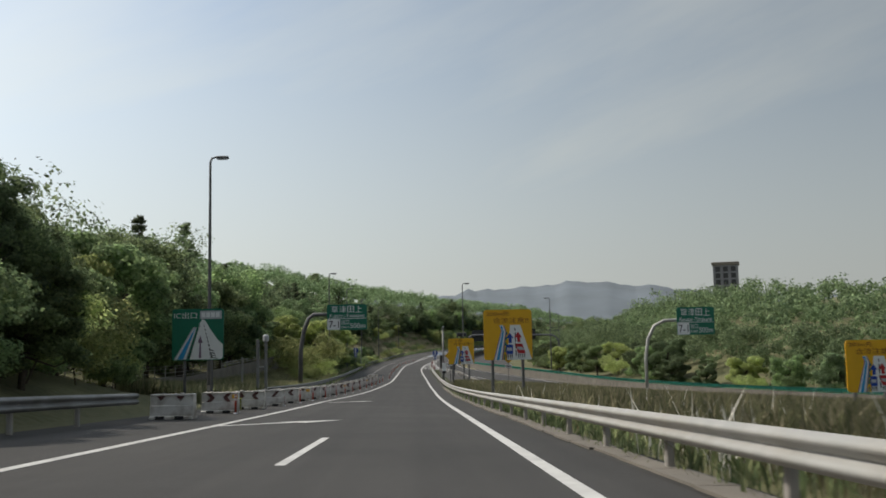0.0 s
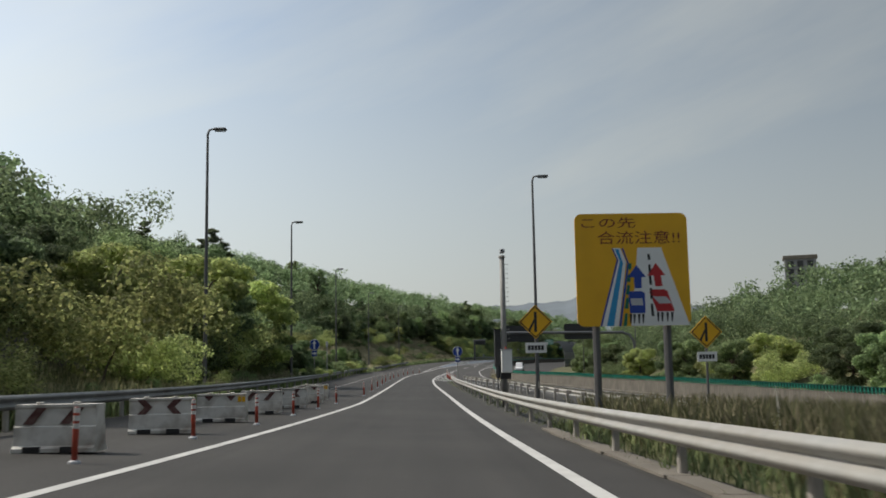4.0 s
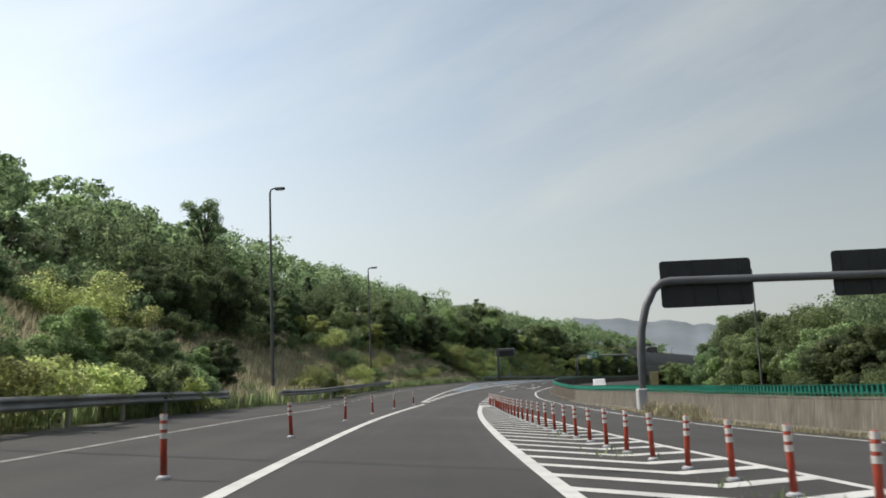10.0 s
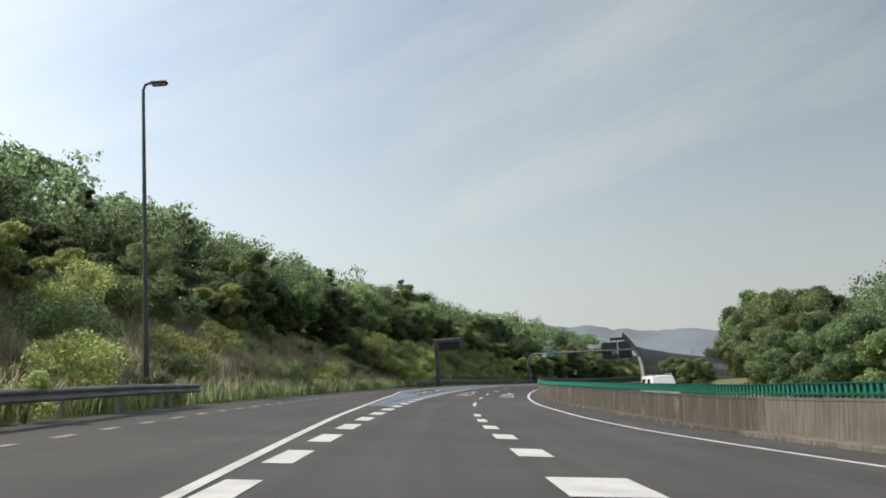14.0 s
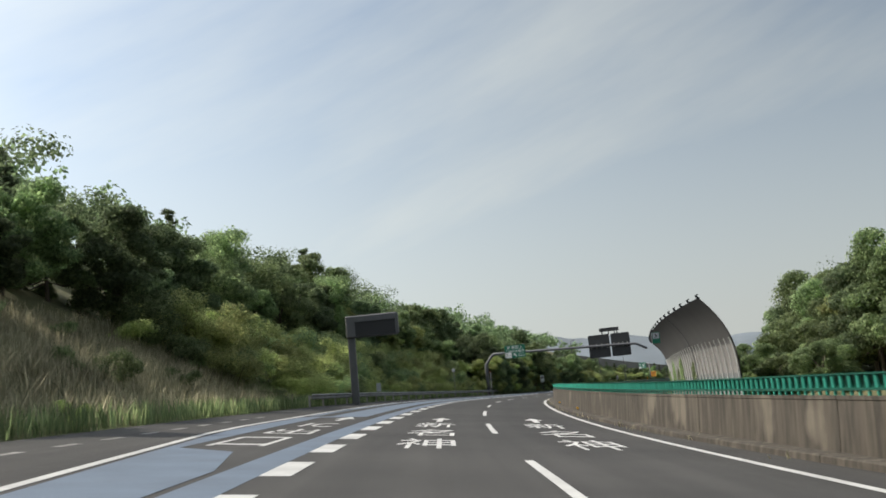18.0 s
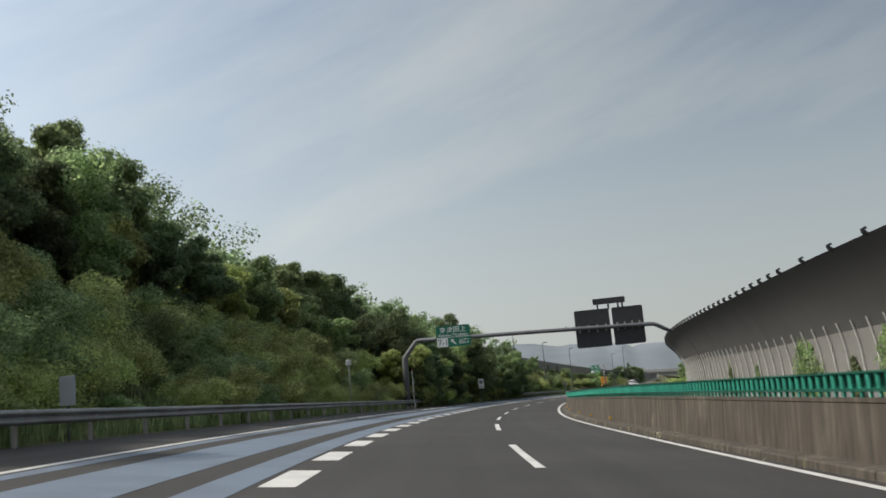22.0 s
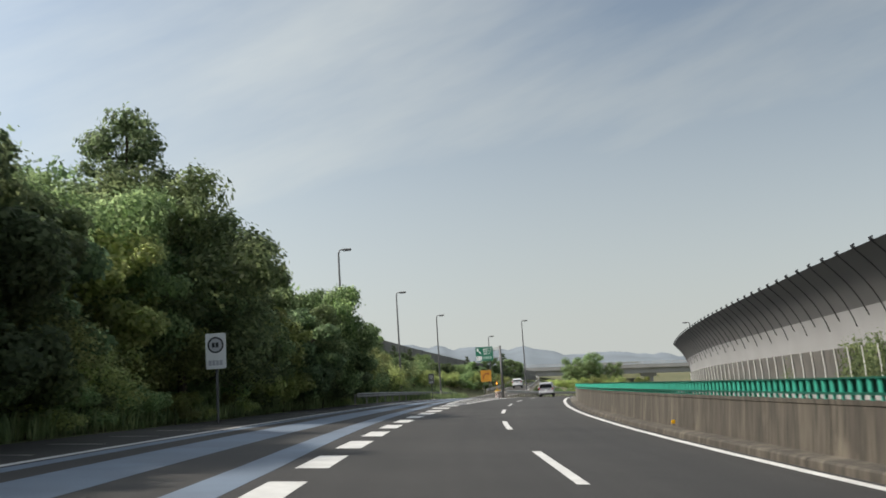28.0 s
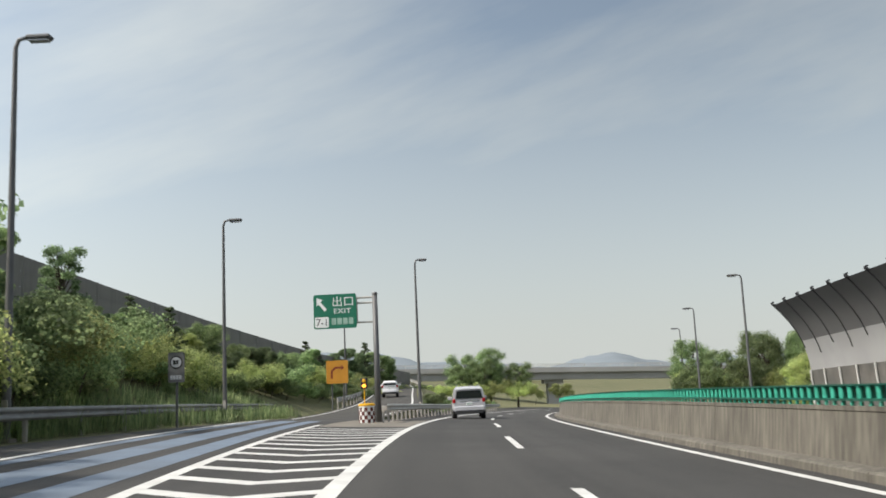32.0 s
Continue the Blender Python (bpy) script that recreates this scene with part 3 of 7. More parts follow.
def line_of(points):
    p = np.array(points, float)
    return lambda s: np.interp(s, p[:, 0], p[:, 1])


# ---- the plan, in stations and offsets ----
LEFT_EDGE = line_of([(-70, -5.3), (55, -5.2), (80, -4.0), (115, -2.65), (150, -2.35), (200, -2.05), (233, -1.85)])
RIGHT_EDGE = line_of([(-70, 1.7), (50, 1.75), (85, 1.9), (125, 1.75), (155, 1.5), (175, 1.5), (200, 1.7), (232, 1.75)])
MAIN_LEFT = line_of([(-70, 44), (0, 32.5), (80, 20.8), (139, 9.6), (168, 6.6), (185, 5.3), (213, 4.2), (228, 2.9), (233, 2.3)])
BARRIER = line_of([(-70, 55), (0, 43), (47, 35.5), (80, 30.5), (139, 20), (186, 14), (213, 11.6), (238, 10.5), (262, 9.4), (284, 8.0), (310, 7.0), (337, 6.3), (400, 6.1), (460, 5.9), (528, 6.4), (680, 6.6)])
MAIN_RIGHT = line_of([(-70, 53.5), (0, 41.5), (80, 29), (139, 18.4), (186, 12.3), (209, 9.9), (220, 8.9), (248, 7.4), (270, 5.9), (290, 5.3), (320, 5.4), (380, 5.3), (460, 5.1), (525, 5.35), (680, 5.4)])
EXIT_EDGE = line_of([(236.6, -2.3), (272, -3.4), (281, -3.7), (301, -4.65), (318, -5.95), (400, -6.15), (500, -6.4), (528, -7.0), (545, -8.2), (560, -9.3)])


def drop(s, d):
    """How far the ground right of the first rail lies under the cross-sloped plane."""
    k = np.clip((175 - s) / 60, 0, 1)
    return -0.034 * np.clip(d - 7, 0, 40) * k


def relief(s, d):
    """Height of the ground over the cross-sloped plane."""
    s, d = np.broadcast_arrays(np.asarray(s, float), np.asarray(d, float))
    left = np.clip(-d - 11.0, 0, None)
    big = np.interp(s, [-200, 0, 60, 110, 150, 460, 530, 560, 612, 660], [0.9, 0.8, 0.55, 0.8, 1.0, 1.0, 0.95, 0.85, 0.5, 0.3])
    crest = np.interp(s, [200, 250, 325, 370], [0.12, 0.24, 0.24, 0.12])
    z = big * (np.minimum(left, 26) * 0.52 + np.clip(left - 26, 0, 50) * crest)
    bench = np.interp(s, [30, 60, 110, 140], [0, 1, 1, 0]) * np.clip(left, 0, 8) * 0.25
    z = z - bench
    right = np.clip(d - 36, 0, None)
    rb = np.interp(s, [-200, 0, 120, 220, 420, 520, 560], [0.4, 0.45, 0.85, 1.25, 1.25, 0.5, 0.2])
    far = np.interp(s, [0, 80, 140, 200], [14, 10, 4, 0])
    right = np.clip(d - 34 - far, 0, None)
    z = z + rb * (np.minimum(right, 25) * 0.38 + np.clip(right - 25, 0, 60) * 0.05)
    return z + drop(s, d)

# ---- ground ----
_s = np.r_[-900, -400, -200, np.arange(-120, 700, 10), 760, 900, 1200, 2200]
_d = np.r_[-900, -400, -220, -140, -100, -80, -65, -52, -44, -37, -31, -26, -22, -18, -15, -13, -11, -9.4, -3, 3.6, 8, 14, 20, 26, 32, 36, 40, 45, 50, 56, 62, 70, 80, 95, 120, 170, 230]
_g = Mesh()
_rows = []
for s in _s:
    p = at(np.full(len(_d), s), _d, 0)
    base = at(s, 0)[0][2]
    near = np.clip((np.abs(_d) - 45) / 60, 0, 1)
    p[:, 2] = p[:, 2] * (1 - near) + base * near + relief(s, _d) - 0.07
    out = np.array([noise.noise((q[0] * .03, q[1] * .03, 0.7)) + .4 * noise.noise((q[0] * .13, q[1] * .13, 3.1)) for q in p])
    side = (np.clip((-_d - 12) / 12, 0, 1) + np.clip((_d - 40) / 12, 0, 1))
    p[:, 2] += out * side * 1.3
    _rows.append([tuple(q) for q in p])
_g.grid(_rows)
_g.add([(-4800, -4800, -9), (4800, -4800, -9), (4800, 4800, -9), (-4800, 4800, -9)], [(0, 1, 2, 3)])
ground = tagged(part("ground", _g, M_GROUND, smooth=True), "rough grassy verge and wooded hillside ground", "ground", kind="structure")

# ---- road ----
road = thing("road", Matrix(), "dark grey asphalt expressway with white and blue markings", "road", kind="structure")


def carriageway(label, st, d0, d1, low=0.0):
    """A sheet of asphalt between two offsets, with station and offset as its texture coordinates."""
    st = np.asarray(st)
    k = np.linspace(0, 1, 4)
    dd = np.outer(d0(st), 1 - k) + np.outer(d1(st), k)
    ss = np.repeat(st[:, None], 4, 1)
    hh = drop(ss, dd) * low
    me = data_of("carriageway", Mesh().grid(at(ss.ravel(), dd.ravel(), hh.ravel()).reshape(len(st), 4, 3).tolist()), M_ASPHALT)
    vi = np.empty(len(me.loops), dtype=np.int32)
    me.loops.foreach_get("vertex_index", vi)
    me.uv_layers.new(name="UVMap").data.foreach_set("uv", np.stack([ss.ravel(), dd.ravel()], 1)[vi].ravel().astype(np.float32))
    part("carriageway", me, None, road, label)


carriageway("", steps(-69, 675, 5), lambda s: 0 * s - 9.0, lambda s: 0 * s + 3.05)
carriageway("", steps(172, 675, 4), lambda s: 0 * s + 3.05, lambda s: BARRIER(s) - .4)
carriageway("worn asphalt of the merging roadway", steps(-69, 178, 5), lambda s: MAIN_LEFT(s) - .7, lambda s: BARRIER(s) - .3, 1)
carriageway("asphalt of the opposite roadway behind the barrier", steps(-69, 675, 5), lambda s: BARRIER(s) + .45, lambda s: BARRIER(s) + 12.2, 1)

H = 0.006


def marking(name, label, pieces, material=M_WHITE):
    """Painted marks: each piece is (stations, left offset, right offset)."""
    mm = Mesh()
    for q in pieces:
        strip(mm, *q, h=H)
    return part(name, mm, material, road, label)


def lateral(fn, dx):
    return lambda s: fn(s) + dx


marking("edge_line", "solid white edge line", [(steps(-69, 233, 4), lateral(LEFT_EDGE, -.1), lateral(LEFT_EDGE, .1))])
marking("edge_line", "solid white edge line", [(steps(-69, 232, 4), lateral(RIGHT_EDGE, -.1), lateral(RIGHT_EDGE, .12))])
marking("edge_line", "solid white edge line", [(steps(179, 675, 4), lateral(MAIN_RIGHT, -.1), lateral(MAIN_RIGHT, .1))])
mm = Mesh()
_st = steps(-60, 178, 4)
for fn, w in ((MAIN_LEFT, .1), (MAIN_RIGHT, .1)):
    a, b = at(_st, fn(_st) - w, drop(_st, fn(_st)) + H * 2), at(_st, fn(_st) + w, drop(_st, fn(_st)) + H * 2)
    mm.grid([[tuple(p) for p in a], [tuple(p) for p in b]])
part("edge_line", mm, M_WHITE, road, "white edge lines of the merging roadway")
marking("edge_line", "solid white edge line", [(steps(237, 560, 4), lateral(EXIT_EDGE, -.09), lateral(EXIT_EDGE, .09))])
OLD = line_of([(100, -6.4), (175, -6.2), (215, -5.8), (236, -6.3), (300, -6.8)])
marking("worn_line", "worn faded old shoulder line", [(steps(100, 222, 4), lateral(OLD, -.07), lateral(OLD, .07))], M_WORN)
marking("worn_line", "worn row of old shoulder blocks", [(steps(s, s + 1.1, .6), lateral(OLD, -.55), lateral(OLD, -.35)) for s in np.arange(222, 330, 2.6)], M_WORN)
for a in np.arange(398, 506, 3.4):
    q = np.array([a, a + .16])
    marking("worn_line", "", [(q, EXIT_EDGE(q) - 1.75, EXIT_EDGE(q) - .55)], M_WORN)
for a in (-11.5, 0.2, 12.9):
    marking("lane_dash", "", [(steps(a, a + 6.6, 2), np.full(4, -1.93), np.full(4, -1.78))])
_dd = line_of([(240, 1.5), (285, 1.46), (305, 1.63), (345, 1.6), (372, 1.55), (430, 1.56), (460, 1.83), (520, 1.84), (533, 2.1), (548, 2.35), (565, 2.1), (680, 2.0)])
for a, b in [(282.2, 289.8), (300.7, 307.9), (318.0, 325.2), (334.3, 341.2), (350.1, 356.4), (366.2, 373.1), (382.5, 389.9), (398.2, 405.0), (413.6, 419.8), (428.0, 434.0), (443.0, 449.2), (457.6, 463.5), (472.3, 478.4), (487.6, 493.9), (502.4, 508.7), (516.9, 523.1), (531.7, 537.7)] + [(546.3 + 14.7 * i, 552.4 + 14.7 * i) for i in range(8)]:
    q = steps(a, b, 2)
    marking("lane_dash", "", [(q, lateral(_dd, -.08), lateral(_dd, .08))])
# block marks of the exit lane, growing wider towards the island
_bl = line_of([(236, -2.1), (275, -2.15), (306, -2.05), (355, -1.87), (404, -2.05), (452, -1.76), (468, -1.62), (484, -1.63), (488, -1.53), (493, -1.58), (498, -1.75), (504, -1.85)])
_bw = line_of([(236, .22), (452, .23), (470, .25), (484, .27), (488, .32), (493, .37), (498, .45), (504, .55), (510, .58)])
_ba = np.interp(np.arange(54), [0, 14, 24, 34, 44, 47, 51, 53], [237.0, 304.6, 353.6, 400.6, 450.9, 464.4, 482.5, 491.2]).tolist() + [497.0, 502.7]
for a in _ba:
    q = steps(a, a + 2.55, 1.3)
    marking("block_mark", "", [(q, lambda v: _bl(v) - _bw(v), lambda v: _bl(v) + _bw(v))])
for a, b, c, d in ((236.4, 238.4, 1.5, 2.9), (243.2, 245.4, 1.5, 2.55), (249.0, 251.0, 1.5, 2.1), (254.2, 256.2, 1.45, 1.95), (258.9, 261, 1.4, 1.8), (263.6, 265.8, 1.37, 1.68), (268.2, 270.7, 1.34, 1.6)):
    q = steps(a, b, 1)
    marking("block_mark", "", [(q, np.full(len(q), c), np.full(len(q), d))])
# blue guide bands of the exit lane
_st = steps(276, 556, 4)
B1L = lambda s: EXIT_EDGE(s) + np.interp(s, [330, 331], [.22, 1.2])
B1R = line_of([(276, -3.0), (309, -3.0), (310.5, -4.9), (330, -5.0), (331.5, -3.3), (400, -3.6), (500, -4.05), (530, -5.1), (560, -7.2)])
marking("blue_band", "pale worn blue guide band", [(np.r_[steps(276, 309.5, 4), steps(310.5, 330, 4), steps(331.5, 556, 4)], B1L, lambda s: np.maximum(B1R(s), B1L(s) + .05))], M_BLUE)
marking("blue_band", "narrow worn blue guide band", [(steps(331.5, 556, 4), lateral(EXIT_EDGE, .2), lateral(EXIT_EDGE, .56))], M_BLUE)
B2 = line_of([(262, -2.6), (330, -2.5), (400, -2.55), (460, -2.45), (500, -3.0), (530, -4.3), (560, -6.4)])
marking("blue_band", "pale worn blue guide band", [(_st, lateral(B2, -.32), lateral(B2, .28))], M_BLUE)


def chevrons(a, b, step, lf, rf, width=.3, lean=1.4):
    """Nested bent bars between two lines."""
    for s in np.arange(a, b, step):
        l, r = float(lf(s + lean)), float(rf(s + lean))
        c = (l + r) / 2 + .1
        if r - l < .25:
            continue
        mm = Mesh()
        p = at([s + lean, s, s + lean], [l, c, r], H)
        q = at([s + lean + width * 1.6, s + width * 1.6, s + lean + width * 1.6], [l, c, r], H)
        mm.grid([[tuple(v) for v in p], [tuple(v) for v in q]])
        part("chevron_bar", mm, M_WHITE, road)


chevrons(181, 228.5, 1.78, lambda s: RIGHT_EDGE(s), lambda s: MAIN_LEFT(s))
marking("gore_line", "white border line of the hatched island", [(steps(179, 233, 3), lateral(MAIN_LEFT, -.1), lateral(MAIN_LEFT, .1))])
marking("gore_tip", "solid white tip of the hatched island", [(steps(230.6, 233.2, 1.3), lambda s: np.full(len(s), 1.6), lambda s: np.full(len(s), 2.95))])
GL = line_of([(508, -2.45), (518, -2.95), (542, -4.3), (552, -4.8)])
GR = line_of([(508, -1.25), (519, -1.0), (529, -.93), (539, -.85), (560, -.75), (680, -1.0)])
chevrons(509, 545, 1.8, GL, GR, .3, .9)
marking("gore_line", "white border line of the exit island", [(steps(508, 549, 3), lateral(GL, -.1), lateral(GL, .1))])
marking("gore_line", "white border line of the exit island", [(steps(508, 675, 3), lateral(GR, -.12), lateral(GR, .12))])
marking("gore_tip", "solid white tip of the exit island", [(steps(507.6, 509.6, 1), lambda s: np.full(len(s), -2.5), lambda s: np.full(len(s), -1.2))])
marking("nose_pad", "pale dusty concrete before the exit nose", [(steps(546.5, 558, 2), lateral(GL, .2), lateral(GR, -.2))], M_KERB)


def arrow_mark(s0, d0, length, head, width, skew=0.0):
    mm = Mesh()
    sh = [(-.14 * width, 0), (.14 * width, 0), (.14 * width, length - head), (.5 * width, length - head), (0, length), (-.5 * width, length - head), (-.14 * width, length - head)]
    mm.add([tuple(at(s0 + y, d0 + x + skew * y, H)[0]) for x, y in sh], [(0, 1, 2, 6), (2, 3, 4), (4, 5, 6), (2, 4, 6)])
    part("arrow_mark", mm, M_WHITE, road)


for c, k in ((-3.85, 0.0), (-.13, 0.0), (3.45, 0.0)):
    arrow_mark(326.6, c, 4.2, 2.0, .75, k)
for s0, s1, a, b in ((24.7, 29.1, -5.15, -2.2), (52.6, 56.2, -4.7, -2.35)):
    mm = Mesh()
    u = Vector((b - a, s1 - s0))
    n = Vector((-u.y, u.x)).normalized()
    pts = [Vector((a, s0)) + u * t + n * w for t, w in ((0, -.13), (.55, -.16), (.55, -.5), (1, 0), (.55, .5), (.55, .16), (0, .13))]
    mm.add([tuple(at(p.y, p.x, H)[0]) for p in pts], [(0, 1, 5, 6), (1, 2, 3), (3, 4, 5), (1, 3, 5)])
    part("arrow_mark", mm, M_WHITE, road, "white lane-merge arrow")


def glyphs(body):
    """The outline of a text in Blender's own font, as flat vertices (x, y) and faces, scaled to a unit box."""
    cu = bpy.data.curves.new("text", "FONT")
    cu.body, cu.resolution_u = body, 3
    ob = bpy.data.objects.new("text", cu)
    scene.collection.objects.link(ob)
    bpy.context.view_layer.update()
    me = ob.evaluated_get(bpy.context.evaluated_depsgraph_get()).to_mesh()
    v = np.array([tuple(p.co) for p in me.vertices]) if len(me.vertices) else np.zeros((0, 3))
    f = [tuple(p.vertices) for p in me.polygons]
    ob.to_mesh_clear()
    bpy.data.objects.remove(ob)
    bpy.data.curves.remove(cu)
    lo, hi = v.min(0), v.max(0)
    return (v[:, :2] - lo[:2]) / np.maximum(hi[:2] - lo[:2], 1e-6), f


def road_text(body, s0, s1, d0, d1):
    v, f = glyphs(body)
    p = at(s0 + v[:, 1] * (s1 - s0), d0 + v[:, 0] * (d1 - d0), H)
    part("road_lettering", Mesh().add(p, f), M_WHITE, road, "white lettering painted on the asphalt")


for c in (-.15, 3.47):
    for ch, a, b in (("神", 311.0, 314.9), ("名", 316.4, 320.1), ("新", 321.9, 325.5)):
        road_text(ch, a, b, c - .64, c + .64)
road_text("口", 311.3, 314.9, -4.6, -3.4)
road_text("出", 316.5, 319.4, -4.5, -3.25)
road_text("IC", 321.2, 324.0, -4.35, -3.35)

# kerb and verge strips
m = Mesh()
for st in (steps(-69, 178, 3),):
    strip(m, st, lambda s: np.full(len(s), 2.9), lambda s: np.full(len(s), 3.6), 0.006)
tagged(part("verge_strip", m, M_SHOULDER), "dusty paved strip under the guard rail", "verge strip", kind="structure")
m = Mesh()
for a in np.arange(-20, 95, 2.0):
    w = 2.98 + .12 * noise.noise((a * .31, 1.7, 0)), 3.42 + .16 * noise.noise((a * .43, 5.2, 0))
    m.add([tuple(p) for h in (.012, .05) for p in at([a + .02, a + .02, a + 1.98, a + 1.98], [w[0], w[1], w[1], w[0]], h)], [(7, 6, 5, 4), (0, 4, 5, 1), (1, 5, 6, 2), (2, 6, 7, 3), (3, 7, 4, 0)])
tagged(part("gutter", m, M_KERB), "worn dusty concrete gutter slabs under the guard rail", "gutter", kind="structure")
m = Mesh()
for st in (steps(100, 180, 3),):
    strip(m, st, lambda s: np.full(len(s), 3.62), lambda s: MAIN_LEFT(s) - .6, 0.0)
tagged(part("gravel_strip", m, M_SHOULDER), "dusty paved strip between two guard rails", "verge strip", kind="structure")

# ---- concrete median barrier with green screen ----
barrier = thing("median_barrier", fr(300, BARRIER(300)), "weathered tan concrete median barrier beside the fast lane", "barrier", kind="structure")
_inv = barrier.matrix_basis.inverted()
BTOP = line_of([(330, 1.13), (365, 1.08), (395, 1.11), (418, 1.05), (458, .965), (680, .975)])
STOP = line_of([(330, .37), (420, .37), (458, .31), (680, .31)])
PROFILE = [(-.55, .0), (-.54, .11), (-.5, .14), (-.17, .17), (-.10, 1.02), (-.115, 1.03), (-.115, 1.10), (.115, 1.10), (.115, 1.03), (.1, 1.02), (.18, .0)]
_cuts = np.arange(-60, 676, 8.0)
for a in _cuts:
    st = np.linspace(a + .012, a + 7.988, 4)
    rows = []
    for s in st:
        c = float(BARRIER(s))
        pp = at(np.full(len(PROFILE), s), [c + x for x, z in PROFILE], 0)
        pp[:, 2] += [z if z < .5 else z + float(BTOP(s)) - 1.1 for x, z in PROFILE] + drop(s, c)
        rows.append([tuple(_inv @ Vector(p)) for p in pp])
    mm = Mesh().grid(rows)
    k = len(PROFILE)
    mm.f += [tuple(range(k)), tuple(range(3 * k + k - 1, 3 * k - 1, -1))]
    # panels past 506 carry the sun angle's extra brightness in their colour
    part("panel", mm, M_CONCRETE if 256 < a < 506 else M_CONCRETE_PALE, barrier)

screen = thing("glare_screen", fr(300, BARRIER(300), 1.1), "row of green plastic anti-glare slats on the concrete barrier", "glare screen")
_inv = screen.matrix_basis.inverted()
SLAT = Mesh()
_c = [(-.1, .02), (-.08, .004), (-.06, -.004), (-.04, .0), (-.022, .014)]
for dy in (0, .014):
    SLAT.grid([[(x, y + dy, .97) for x, y in _c], [(x, y + dy, .28) for x, y in _c]])
SLAT.box(-.085, -.015, 0, -.04, .02, .29)
_slat = data_of("slat", SLAT, M_SCREEN)
_far = []
for s in np.arange(60, 640, .3):
    c = float(BARRIER(s))
    mt = fr(s, c, float(BTOP(s) + drop(s, c)), 4) @ Matrix.Diagonal((1, 1, float(STOP(s)), 1))
    if 318 <= s < 407:
        part("slat", _slat, M_SCREEN, screen, m=_inv @ mt)
    else:
        _far.append(mt)
mm = Mesh()
for mt in _far:
    k = _inv @ mt
    mm.add([k @ Vector(p) for p in SLAT.v], SLAT.f)
tagged(part("slats_beyond", mm, M_SCREEN, screen), kind="stuff")
# dark rails above and below the slats; the strip behind is added to darken the gaps
st = steps(60, 640, 4)
for name, x0, x1, k0, k1 in (("top_rail", -.115, .1, .92, 1.0), ("bottom_rail", -.11, .1, .22, .34), ("back_strip", .065, .08, .33, .93)):
    rows = []
    for s in st:
        c, h0, h1 = float(BARRIER(s)), float(BTOP(s)), float(STOP(s))
        rows.append([tuple(_inv @ Vector(at(s, c + x, h0 + h1 * k + float(drop(s, c)))[0])) for x, k in ((x0, k0), (x0, k1), (x1, k1), (x1, k0), (x0, k0))])
    part(name, Mesh().grid(rows), M_SCREEN_DARK, screen)
for s in (388.5, 396, 404, 416, 424.5, 437, 449, 470, 338, 352):
    mm = Mesh().box(-.045, -.03, -.045, .045, .03, .045, bevel=.012)
    ob = part("reflector", mm, M_YELLOW, None, m=fr(s, float(BARRIER(s)) - .2, .28))
    tagged(ob, "small round yellow reflector on the concrete barrier", "reflector", "barrier reflectors")

# ---- noise wall along the far side ----
NB = [(19.2, 0.0), (19.2, .9), (19.2, 2.2), (19.14, 3.3), (19.08, 3.8), (18.98, 4.3), (18.85, 4.76), (18.68, 5.2), (18.46, 5.66), (18.2, 6.1), (17.92, 6.49), (17.62, 6.85), (17.3, 7.2), (16.95, 7.55)]
_top = line_of([(350, 1.0), (400, 1.0), (460, .945), (500, .868), (560, .77)])
_lean = line_of([(470, 1.0), (555, .74)])
_foot = line_of([(460, 19.2), (500, 19.0), (558, 18.4)])
wall = thing("noise_wall", fr(360, 19.1), "tall grey noise wall curving over the opposite roadway", "noise wall", kind="structure")
_inv = wall.matrix_basis.inverted()


def nb_points(s, a, b, out=0.0):
    k = float(_lean(s))
    return [tuple(_inv @ Vector(at(s, float(_foot(s)) + (x - 19.2) * k + out, z * float(_top(s)))[0])) for x, z in NB[a:b]]


